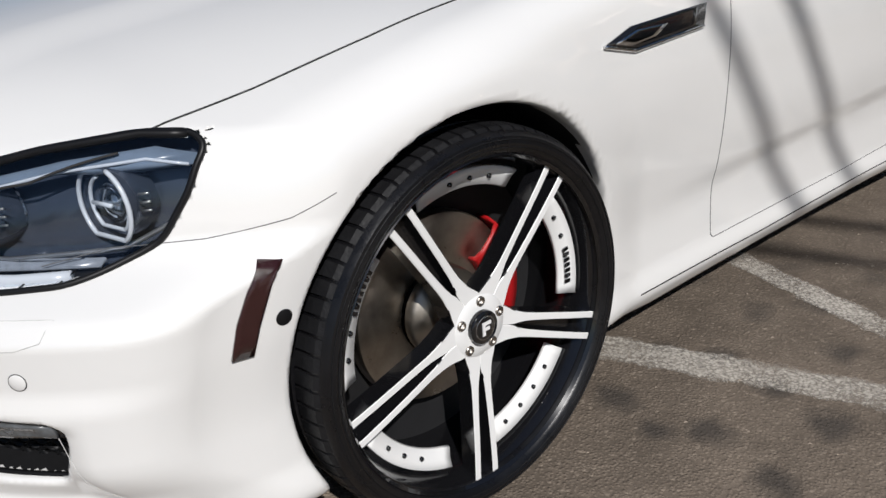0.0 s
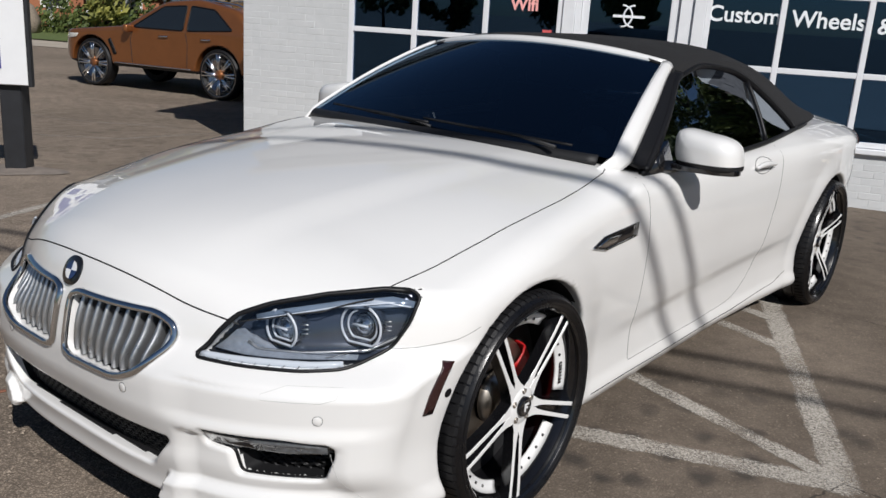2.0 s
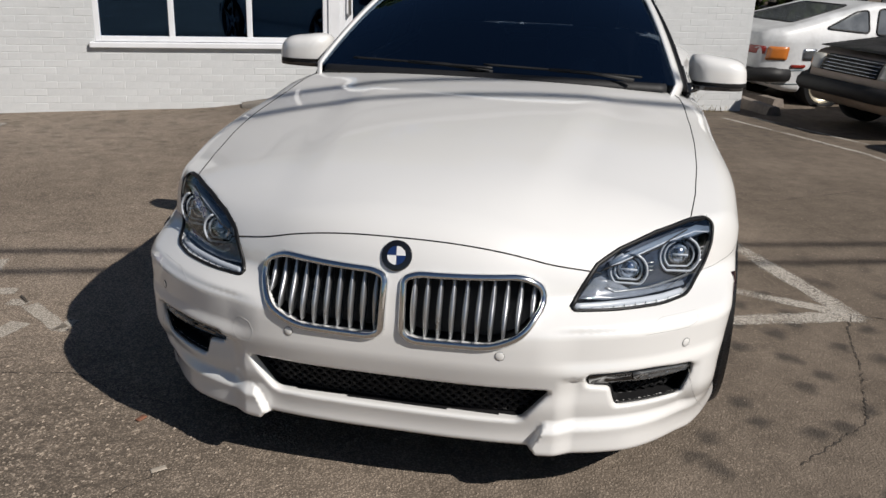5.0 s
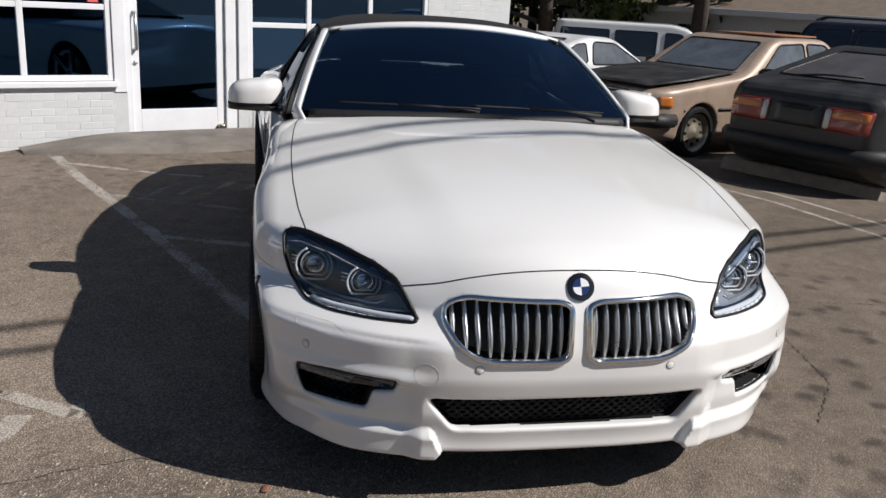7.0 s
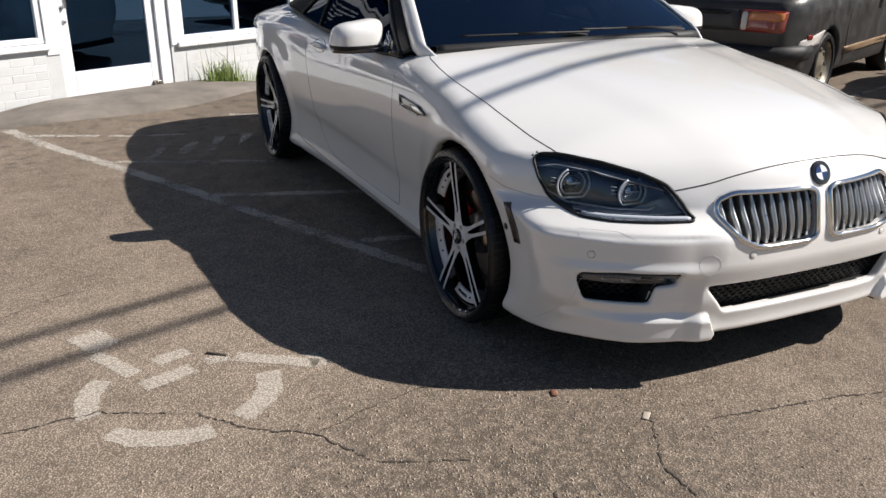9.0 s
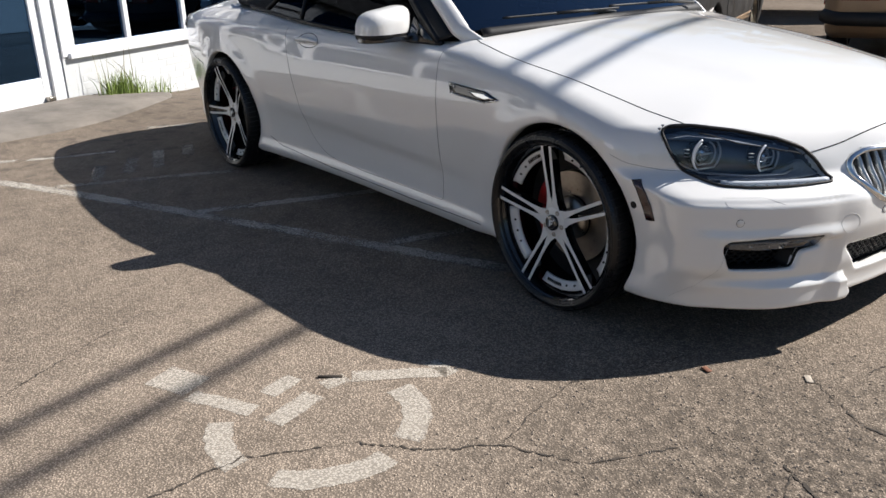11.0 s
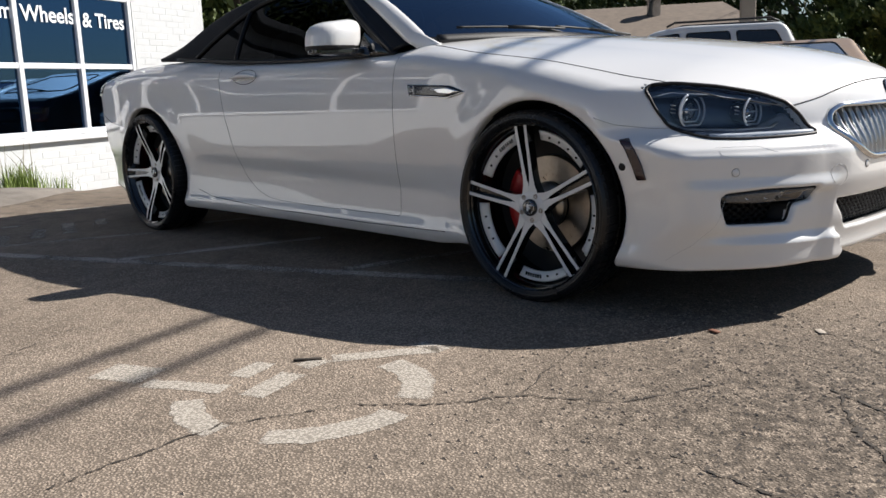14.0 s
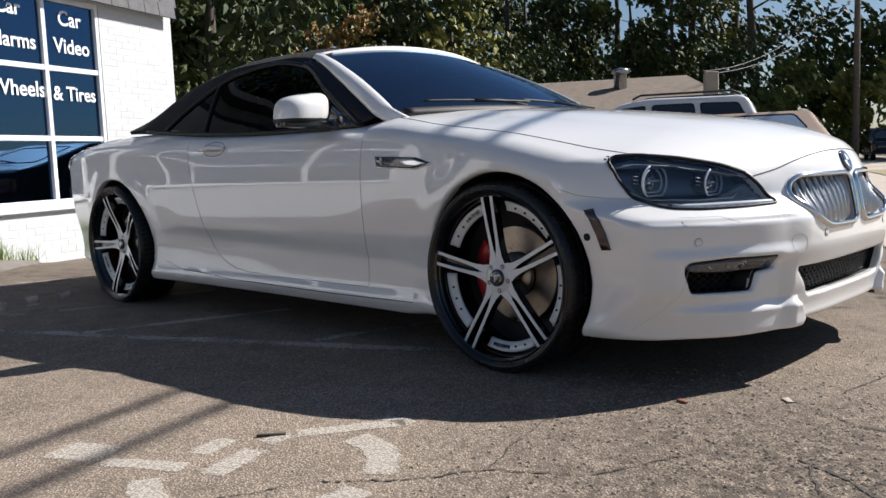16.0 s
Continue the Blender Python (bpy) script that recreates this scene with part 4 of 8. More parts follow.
def nose(ax, z):
    """The front face: how far ahead the car reaches at each half-width and height."""
    low = 0.487 * ax ** 3.23 + 0.025 * sstep(z, 0.34, 0.22) + 0.10 * sstep(ax, 0.62, 0.95) * sstep(z, 0.36, 0.18)
    high = 0.70 * ax ** 2.25 + 0.03 * sstep(z, 0.62, 0.78)
    low = low - 0.030 * sstep(ax - 0.45 * (z - 0.21), 0.378, 0.394) * sstep(z, 0.290, 0.248) * sstep(ax, 0.90, 0.78) + 0.02 * sstep(z, 0.43, 0.405) * sstep(ax, 0.44, 0.50) * sstep(ax, 0.84, 0.78)
    # ledges under the lamp and above the corner intake, with a drawn-in face between them
    low = low + 0.012 * sstep(ax, 0.38, 0.50) * sstep(ax, 0.96, 0.84) * sstep(z, 0.568, 0.550) * sstep(z, 0.432, 0.475)
    b = sstep(z, 0.535, 0.635)
    return -0.927 + low * (1 - b) + high * b + 0.02 * sstep(z, 0.46, 0.36) * sstep(ax, 0.9, 0.3) + 0.028 * sstep(z, 0.50, 0.70) * sstep(ax, 0.62, 0.36)


def body(X, Y, Z):
    ax = np.sqrt(X * X + 1e-6)
    hc, he, xe = c_hc(Y), c_he(Y), c_xe(Y)
    H = hc - (hc - he) * np.minimum(ax / xe, 1.35) ** 2.3
    H += 0.009 * sstep(ax, 0.52 + 0.12 * Y, 0.36 + 0.12 * Y) * sstep(Y, -0.86, -0.4) * sstep(Y, 0.75, 0.3)
    ft = (Z - H) * 0.95
    S = c_sz(Z) + c_pl(Y) + flank_swell(Y, Z)
    for yw in (0, WB):
        rr = np.sqrt((Y - yw) ** 2 + (Z - 0.354) ** 2)
        S = S + 0.010 * sstep(rr, 0.52, 0.40)
    f = smax(ft, (ax - S) * 0.97, 0.07)
    f = smax(f, (nose(ax, Z) - Y) * 0.85, 0.055)
    f = smax(f, (Y - (4.065 - 0.30 * ax ** 3 - 0.10 * sstep(Z, 0.55, 0.25))) * 0.9, 0.08)
    f = smax(f, c_bot(Y) + 0.016 * sstep(ax, 0.402, 0.386) * sstep(Y, -0.5, -0.7) - Z, 0.02)
    for yw in (0, WB):
        rr = np.sqrt((Y - yw) ** 2 + (Z - 0.354) ** 2) - ARCH
        f = smax(f, -np.maximum(rr, 0.58 - ax), 0.012)
    cab = np.maximum(np.maximum(ax - 0.745, np.abs(Y - 1.88) - 1.02), 0.66 - Z)
    f = smax(f, -cab, 0.012)
    front = Y < -0.2
    if np.any(front):
        u, v, w, q = ax[front], Z[front], Y[front], f[front]
        for shape, back, soft in ((KIDNEY, -0.72, 0.010), (MID_INTAKE, -0.72, 0.014), (SIDE_INTAKE, -0.56, 0.014), (LAMP, 9, 0.008)):
            d = poly_sdf(u, v, shape)
            if back == 9:
                d = d + 0.003
                d = np.maximum(d, w - (nose(u, v) + 0.13 + 0.06 * sstep(u, 0.6, 0.85)))
            else:
                d = np.maximum(d, w - back)
            q = smax(q, -d, soft)
        f = f.copy()
        f[front] = q
    return f


def skin(X, Y, Z):
    """The body with no openings at its front, for laying lamps and trim on it."""
    ax = np.sqrt(X * X + 1e-6)
    hc, he, xe = c_hc(Y), c_he(Y), c_xe(Y)
    H = hc - (hc - he) * np.minimum(ax / xe, 1.35) ** 2.3
    H += 0.009 * sstep(ax, 0.52 + 0.12 * Y, 0.36 + 0.12 * Y) * sstep(Y, -0.86, -0.4) * sstep(Y, 0.75, 0.3)
    S = c_sz(Z) + c_pl(Y) + flank_swell(Y, Z)
    for yw in (0, WB):
        S = S + 0.010 * sstep(np.sqrt((Y - yw) ** 2 + (Z - 0.354) ** 2), 0.52, 0.40)
    f = smax((Z - H) * 0.95, (ax - S) * 0.97, 0.07)
    f = smax(f, (nose(ax, Z) - Y) * 0.85, 0.055)
    return smax(f, (Y - (4.065 - 0.30 * ax ** 3 - 0.10 * sstep(Z, 0.55, 0.25))) * 0.9, 0.08)


def laid(points, off=0.0, steps=6):
    """Draws points of the car's frame onto its skin, off metres proud of it."""
    P = drawn(skin, np.array(points, float), 0.12, steps)
    g = grad(skin, P)
    g /= np.linalg.norm(g, axis=1)[:, None]
    return [Vector(p) for p in (P + off * g)]


def from_front(outline, off=0.0, side=1):
    """Lays an outline of (x, z) on the nose, straight from the front."""
    u = np.array([p[0] for p in outline])
    v = np.array([p[1] for p in outline])
    lo, hi = np.full(len(u), -1.1), np.full(len(u), 0.1)
    for _ in range(22):
        mid = (lo + hi) / 2
        inside = skin(u, mid, v) < 0
        hi, lo = np.where(inside, mid, hi), np.where(inside, lo, mid)
    return [Vector((side * a, b - off, c)) for a, b, c in zip(u, hi, v)]


def from_top(outline, off=0.0):
    """Lays an outline of (x, y) on the body, straight from above."""
    u = np.array([p[0] for p in outline])
    y = np.array([p[1] for p in outline])
    lo, hi = np.full(len(u), 0.45), np.full(len(u), 1.15)
    for _ in range(22):
        mid = (lo + hi) / 2
        inside = skin(u, y, mid) < 0
        lo, hi = np.where(inside, mid, lo), np.where(inside, hi, mid)
    return [Vector((a, b, c + off)) for a, b, c in zip(u, y, lo)]


def from_side(outline, off=0.0, side=1):
    """Lays an outline of (y, z) on the flank, straight from the side."""
    y = np.array([p[0] for p in outline])
    v = np.array([p[1] for p in outline])
    lo, hi = np.full(len(y), 0.3), np.full(len(y), 1.2)
    for _ in range(22):
        mid = (lo + hi) / 2
        inside = skin(mid, y, v) < 0
        lo, hi = np.where(inside, mid, lo), np.where(inside, hi, mid)
    return [Vector((side * (a + off), b, c)) for a, b, c in zip(lo, y, v)]


car = empty("convertible_car", CAR, "glossy white convertible with black soft top, parked on asphalt", "car")
BP, BQ = iso_points(body, (-1.005, -0.965, 0.10), (1.005, -0.245, 1.0), 0.0085)
RP, RQ = iso_points(body, (-1.035, -0.265, 0.10), (1.035, 4.13, 1.10), 0.0145)
bc, rc = BP[BQ].mean(1), RP[RQ].mean(1)


def above_hood_line(c):
    """Whether points lie on the bonnet, inside its shut line."""
    ax, y, z = np.abs(c[:, 0]), c[:, 1], c[:, 2]
    edge = np.interp(y, [-0.90, -0.745, -0.42, 0.0, 0.4, 0.62, 0.70], [0.0, 0.52, 0.79, 0.80, 0.79, 0.77, 0.74])
    frontline = -0.850 + 0.107 * (ax / 0.52) ** 2.2
    return (ax < edge) & (y > frontline) & (y < 0.72) & (z > 0.68)


def in_door(c):
    ax, y, z = np.abs(c[:, 0]), c[:, 1], c[:, 2]
    back = np.interp(z, [0.24, 0.27, 0.29, 0.375, 0.51, 0.66, 0.81, 0.95], [1.70, 1.80, 1.88, 2.0, 2.055, 2.10, 2.135, 2.16])
    return (ax > 0.76) & (y > 0.775) & (y < back) & (z > 0.235)


hb, hr = above_hood_line(bc), above_hood_line(rc)
dr = in_door(rc)
bump = bc[:, 2] < np.interp(bc[:, 1], [-0.8, -0.40, -0.24], [0.80, 0.625, 0.655])


def shell(name, P, Q, keep, c, parent):
    """A painted piece of the body, black where it turns inward into openings and wheel wells."""
    me = iso_mesh(name, P, Q, body, keep)
    for m in (M_PAINT, M_BLACK):
        me.materials.append(m)
    cc = c[keep]
    deep = skin(cc[:, 0], cc[:, 1], cc[:, 2]) < -np.where(cc[:, 1] < -0.45, 0.026, 0.03)
    me.polygons.foreach_set("material_index", deep.astype(np.int32))
    return part(name, me, None, parent, smooth=False)


shell("front_bumper", BP, BQ, bump & ~hb, bc, car)
shell("front_fender", BP, BQ, ~bump & ~hb & (bc[:, 0] > 0), bc, car)
shell("front_fender", BP, BQ, ~bump & ~hb & (bc[:, 0] <= 0), bc, car)
hood = shell("hood", BP, BQ, hb, bc, car)
shell("hood_panel", RP, RQ, hr, rc, hood)
shell("body_shell", RP, RQ, ~hr & ~dr, rc, car)
door_l = shell("door", RP, RQ, dr & (rc[:, 0] > 0), rc, car)
door_r = shell("door", RP, RQ, dr & (rc[:, 0] <= 0), rc, car)


def seam(points, parent, r=0.0022, closed=False):
    return part("panel_gap", tube(laid(points, 0.0), r, 6, closed), M_GAP, parent)


# ---- glasshouse ----
g_xb = pchip([0.60, 0.90, 1.4, 2.0, 2.6, 3.0, 3.3], [0.80, 0.815, 0.835, 0.835, 0.815, 0.78, 0.66])
g_zb = pchip([0.60, 0.90, 1.4, 2.0, 2.6, 3.0, 3.3], [0.955, 0.938, 0.938, 0.955, 0.99, 1.015, 1.03])
g_xr = pchip([1.30, 1.6, 2.0, 2.4, 2.8, 3.1, 3.3], [0.63, 0.625, 0.62, 0.615, 0.62, 0.62, 0.60])
g_zr = pchip([1.30, 1.6, 2.0, 2.4, 2.7, 3.0, 3.2, 3.3], [1.285, 1.318, 1.318, 1.275, 1.205, 1.10, 1.045, 1.02])
g_zc = pchip([1.30, 1.6, 2.0, 2.4, 2.7, 3.0, 3.2, 3.3], [1.345, 1.385, 1.39, 1.345, 1.27, 1.15, 1.06, 1.03])
g_zw = pchip([0.88, 0.95, 1.15, 1.42, 1.7, 2.0, 2.2, 2.36, 2.48, 2.56], [0.938, 0.98, 1.105, 1.255, 1.296, 1.272, 1.214, 1.134, 1.055, 0.99])


def flank(y, z):
    """The half-width of the glasshouse at a height."""
    yy = max(y, 1.42)
    zr, xr = float(g_zr(yy)), float(g_xr(yy))
    zb, xb = float(g_zb(y)), float(g_xb(y))
    t = min(max((z - zb) / max(zr - zb, 0.02), 0), 1.05)
    return xb + (xr - xb) * (0.75 * t + 0.25 * t * t)


for s in (1, -1):
    rows = []
    for i in range(49):
        y = 0.88 + 1.68 * i / 48
        zb, zt = float(g_zb(y)), float(g_zw(y))
        rows.append([(s * flank(y, zb + (zt - zb) * j / 8), y, zb + (zt - zb) * j / 8) for j in range(9)])
    w = part("side_window", grid(rows), M_GLASSS, car, "dark tinted side glass")
    rim = [(s * (flank(y, float(g_zw(y))) + 0.004), y, float(g_zw(y))) for y in np.linspace(0.89, 2.555, 60)]
    part("window_trim", tube(rim, 0.013, 8, flat=0.8), M_TRIM, car)
    sill = [(s * (flank(y, float(g_zb(y))) + 0.006), y, float(g_zb(y)) - 0.002) for y in np.linspace(0.83, 2.78, 50)]
    part("belt_trim", tube(sill, 0.011, 8), M_TRIM, car)
    px = 2.10
    part("window_divider", tube([(s * (flank(px + 0.06 * k, z) + 0.003), px + 0.06 * k, z) for k, z in ((k, float(g_zb(px)) + (float(g_zw(px + 0.06)) - float(g_zb(px))) * k) for k in np.linspace(0, 1, 8))], 0.011, 6), M_TRIM, car)
rows = []
for i in range(61):
    y = 1.36 + 1.86 * i / 60
    xr, zr, zc = float(g_xr(y)), float(g_zr(y)), float(g_zc(y))
    zlow = float(g_zw(y)) if y < 2.56 else float(g_zb(y))
    half = [(xr * t, y, zc - (zc - zr) * (0.35 * t ** 2 + 0.65 * t ** 6)) for t in np.linspace(0, 1, 16)]
    half += [(flank(y, zr + (zlow - zr) * t) + 0.006, y, zr + (zlow - zr) * t) for t in np.linspace(0.1, 1, 9)]
    rows.append([(-a, b, c) for a, b, c in half[:0:-1]] + half)
roof_bm = grid(rows)
bmesh.ops.recalc_face_normals(roof_bm, faces=roof_bm.faces)
soft_top = part("soft_top", roof_bm, M_FABRIC, car, "black canvas folding roof")
sol = soft_top.modifiers.new("thick", "SOLIDIFY")
sol.thickness, sol.offset = 0.02, -1

ws_y0 = lambda t: 0.585 + 0.125 * t * t
ws_y1 = lambda t: 1.285 + 0.085 * t * t
rows = []
for i in range(25):
    v = i / 24
    row = []
    for j in range(33):
        t = -1 + j / 16
        x = t * (0.760 * (1 - v) + 0.605 * v)
        y = ws_y0(t) * (1 - v) + ws_y1(t) * v
        z = (1.012 - 0.018 * t * t) * (1 - v) + (1.352 - 0.05 * t * t) * v + 0.045 * v * (1 - v) * 4 * 0.5
        row.append((x, y, z))
    rows.append(row)
ws = part("windscreen", grid(rows), M_GLASSW, car, "blue-tinted windscreen")
WS = rows
for s in (1, -1):
    edge = [Vector(r[-1 if s > 0 else 0]) for r in WS]
    rows, tr, seal = [], [], []
    for i in range(-1, 25):
        v = max(i, 0) / 24
        yo = 0.87 + 0.56 * v
        zo = float(g_zw(yo))
        pi_, po = edge[max(i, 0)] + Vector((-s * 0.006, 0.0, 0.003)), Vector((s * (flank(yo, zo) + 0.008), yo, zo))
        if i < 0:
            pi_, po = Vector((s * 0.715, 0.57, 0.925)), Vector((s * 0.800, 0.72, 0.865))
        tr.append(pi_.lerp(po, 0.90))
        seal.append([pi_.lerp(po, k) + Vector((s * 0.6, -0.15, 0.8)) * (0.004 if i >= 0 else 0.0) for k in (0.42, 0.60, 0.78, 1.0)])
        row = []
        for k in (0, 0.08, 0.18, 0.28, 0.38, 0.46):
            row.append(pi_.lerp(po, k) + Vector((s * 0.6, -0.15, 0.8)) * (0.016 * math.sin(math.pi * (0.06 + 0.94 * k / 0.50)) + 0.003) * (0.0 if i < 0 else 1.0))
        rows.append(row)
    bm = grid(rows)
    bmesh.ops.recalc_face_normals(bm, faces=bm.faces)
    thick(part("a_pillar", bm, M_PAINT, car), 0.012)
    part("pillar_trim", tube(tr[1:], 0.017, 8), M_TRIM, car)
    thick(part("pillar_seal", grid(seal[1:]), M_TRIM, car, "black rubber window seal"), 0.012)
hdr = [Vector(p) + Vector((0, 0.02, 0.006)) for p in WS[-1]]
part("windscreen_header", tube(hdr, [0.013 + 0.009 * (1 - (j / 16 - 1) ** 4) for j in range(33)], 10, flat=0.7), M_PAINT, car)

# ---- car details ----
M_MESH = mat("black_mesh", (0.004, 0.004, 0.0045), 0.5, spec=0.3)
M_GAPSOFT = mat("fine_gap", (0.48, 0.48, 0.47), 0.6)
M_SEAM = mat("door_gap", (0.13, 0.13, 0.13), 0.7)
M_REFL = mat("lamp_reflector", (0.62, 0.66, 0.72), 0.14, metal=1.0, rvar=0.05, scale=30)
M_BROW = mat("lamp_brow", (0.13, 0.17, 0.23), 0.3, coat=0.6, var=0.1, scale=20)
M_HOUSING = mat("lamp_housing", (0.050, 0.062, 0.088), 0.25, metal=0.4, coat=0.4, var=0.2, scale=25)
M_CLEARP = mat("clear_ribbed_plastic", (0.20, 0.225, 0.265), 0.22, coat=0.9, var=0.2, scale=60)
M_FOG = mat("fog_lens", (0.09, 0.095, 0.10), 0.2, coat=1.0, var=0.3, scale=80)
# kidney grilles
for s in (1, -1):
    k = empty("kidney_grille", Matrix(), "", "")
    for key in ("label", "category"):
        if key in k:
            del k[key]
    k.parent = car
    ring = from_front(dense(KIDNEY, 0.01, True), 0.002, s)
    part("grille_frame", tube(ring, 0.0085, 8, True, flat=1.4), M_CHROME, k, "chrome grille surround")
    inner = [(0.215 + (u - 0.215) * 0.95, 0.588 + (v - 0.588) * 0.92) for u, v in KIDNEY]
    part("grille_backing", patch(inner, 3, lambda q: [p + Vector((0, 0.065, 0)) for p in from_front(q, 0, s)]), M_BLACK, k)
    for i in range(10):
        x = 0.052 + 0.0345 * i
        zs = np.linspace(0.48, 0.70, 111)
        ins = zs[poly_sdf(np.full(111, x), zs, KIDNEY) < -0.006]
        if len(ins) < 8:
            continue
        rows = []
        for p in from_front([(x, z) for z in np.linspace(ins[0], ins[-1], 13)], 0, 1):
            y, z = p.y, p.z
            t = (z - ins[0]) / (ins[-1] - ins[0])
            w = 0.0045 + 0.0035 * math.sin(math.pi * t)
            f = 0.006 + 0.010 * (1 - math.sin(math.pi * t))
            rows.append([(s * (x + a), y + b, z) for a, b in ((-0.002, 0.055), (-w, f + 0.012), (-w * 0.6, f + 0.003), (0, f), (w * 0.6, f + 0.003), (w, f + 0.012), (0.002, 0.055))])
        part("slat", grid(rows), M_SILVER, k)

# headlights
for s in (1, -1):
    hl = empty("headlight", Matrix(), "", "")
    for key in ("label", "category"):
        if key in hl:
            del hl[key]
    hl.parent = car
    lens = part("lens", patch(LAMP, 9, lambda q: from_front(q, 0.001, s)), M_LENS, hl, "clear headlight lens")
    lens.visible_shadow = False
    part("lamp_surround", tube(laid(from_front(dense(LAMP, 0.008, True), 0.0, s), 0.001), 0.0050, 8, True), M_TRIM, hl)
    housing = [(0.66 + (u - 0.66) * 0.985, 0.678 + (v - 0.678) * 0.975) for u, v in LAMP]
    part("lamp_housing", patch(housing, 6, lambda q: [p + Vector((0, 0.075, 0)) for p in from_front(q, 0, s)]), M_HOUSING, hl)
    # pale light guide under the black upper edge
    edge = dense([(0.462, 0.603), (0.488, 0.653), (0.519, 0.701), (0.574, 0.730), (0.67, 0.757), (0.764, 0.771), (0.810, 0.767)], 0.012)
    part("upper_edge", tube(from_front(edge, 0.0, s), 0.0066, 8), M_TRIM, hl, "black upper lamp edge")
    blade = [(0.548, 0.700), (0.60, 0.717), (0.70, 0.741), (0.785, 0.753), (0.826, 0.742), (0.828, 0.728), (0.785, 0.738), (0.70, 0.727), (0.61, 0.703), (0.555, 0.688)]
    guide = part("light_guide", patch(dense(blade, 0.014, True), 3, lambda q: from_front(q, -0.016, s)), M_BROW, hl, "blue-grey upper light guide")
    thick(guide, 0.008)
    part("guide_line", tube(from_front(dense([(0.555, 0.690), (0.61, 0.705), (0.70, 0.729), (0.785, 0.740), (0.826, 0.730)], 0.014), -0.010, s), 0.0026, 6), M_LED, guide)
    # pale panel at the inner corner, running out along the foot
    wedge = [(0.478, 0.612), (0.514, 0.660), (0.530, 0.664), (0.548, 0.634), (0.585, 0.619), (0.66, 0.613), (0.76, 0.612), (0.765, 0.604), (0.64, 0.603), (0.55, 0.605)]
    thick(part("inner_panel", patch(dense(wedge, 0.012, True), 3, lambda q: from_front(q, -0.026, s)), M_CLEARP, hl, "pale grey inner panel"), 0.006)
    for (x, z, r, turn, flat_) in ((0.603, 0.668, 0.050, 5, 0.74), (0.744, 0.680, 0.057, 13, 0.80)):
        c = from_front([(x, z)], -0.040, s)[0]
        m = Matrix.Translation(c) @ pose(0, 0, 0, 0, 0, s * turn)
        unit = part("projector", lathe([(0.034, 0.05), (0.032, 0.016), (0.030, 0.004), (0.028, 0.0), (0.026, 0.006), (0.018, -0.003), (0.008, -0.008), (0.0005, -0.009)], 32, "y", m), [M_REFL], hl)
        for rr, dy, tr_ in ((r, -0.012, 0.0036), (r * 0.74, -0.004, 0.0030)):
            # rings are cut straight at the foot and open at the top
            ring = [m @ Vector((rr * math.cos(a), dy, max(rr * math.sin(a), -flat_ * rr))) for a in np.linspace(radians(112), radians(428), 48)]
            part("led_ring", tube(ring, tr_, 8), M_LED, unit, "white ring light")
        part("led_bar", tube([m @ Vector((-0.022, -0.014, 0.004)), m @ Vector((0.022, -0.014, 0.004))], 0.0034, 6), M_LED, unit)
        part("reflector", lathe([(r * 0.93, -0.006), (r * 0.90, 0.024), (r * 0.78, 0.045)], 32, "y", m), M_HOUSING, unit)
        for k in range(3):
            zz = 0.020 - 0.012 * k
            part("cooling_rib", tube([m @ Vector((s * r * 1.0, 0.006, zz)), m @ Vector((s * (r * 1.0 + 0.018), 0.010, zz + 0.003))], 0.0016, 5), M_SILVER, unit)
    low = dense([(0.468, 0.602), (0.53, 0.601), (0.60, 0.600), (0.70, 0.598), (0.755, 0.600)], 0.014)
    strip = part("light_bar", tube(from_front(low, -0.008, s), 0.0095, 8, flat=0.9), M_LED, hl, "ribbed clear light strip")
    for a, b in zip(from_front([(u, v - 0.008) for u, v in low[1::2]], -0.001, s), from_front([(u, v + 0.008) for u, v in low[1::2]], -0.001, s)):
        part("rib", tube([a, b], 0.0011, 5), M_TRIM, strip)
    arm = dense([(0.545, 0.634), (0.57, 0.620), (0.66, 0.616), (0.77, 0.622), (0.815, 0.655), (0.830, 0.70)], 0.012)
    part("chrome_arm", tube(from_front(arm, -0.022, s), 0.0040, 6), M_SILVER, hl)


# honeycomb grilles in the lower openings
def honeycomb(shape, depth, side, pitch=0.030):
    us, vs = [p[0] for p in shape], [p[1] for p in shape]
    i = 0
    z = min(vs)
    cells = []
    while z < max(vs) + pitch:
        x = min(us) + (pitch * 0.5 if i % 2 else 0)
        while x < max(us) + pitch:
            hexa = [(x + pitch * 0.56 * math.cos(math.radians(60 * k)) * 1.15, z + pitch * 0.42 * math.sin(math.radians(60 * k))) for k in range(6)]
            d = poly_sdf(np.array([h[0] for h in hexa]), np.array([h[1] for h in hexa]), shape)
            if d.max() < 0.012:
                cells.append(hexa)
            x += pitch
        z += pitch * 0.42
        i += 1
    flat = from_front([(abs(u), v) for c in cells for u, v in c], -depth, 1)
    verts, faces = [], []
    for n, c in enumerate(cells):
        k = len(verts)
        for (u, v), p in zip(c, flat[6 * n : 6 * n + 6]):
            mu, mv = sum(q[0] for q in c) / 6, sum(q[1] for q in c) / 6
            for f, dy in ((1.0, 0.0), (0.80, 0.0), (0.80, 0.012), (1.0, 0.012)):
                verts.append((side * (mu + (u - mu) * f), p.y + dy, mv + (v - mv) * f))
        for a in range(6):
            b = (a + 1) % 6
            for e in range(4):
                g = (e + 1) % 4
                faces.append((k + 4 * a + e, k + 4 * b + e, k + 4 * b + g, k + 4 * a + g))
    return mesh_of(verts, faces)


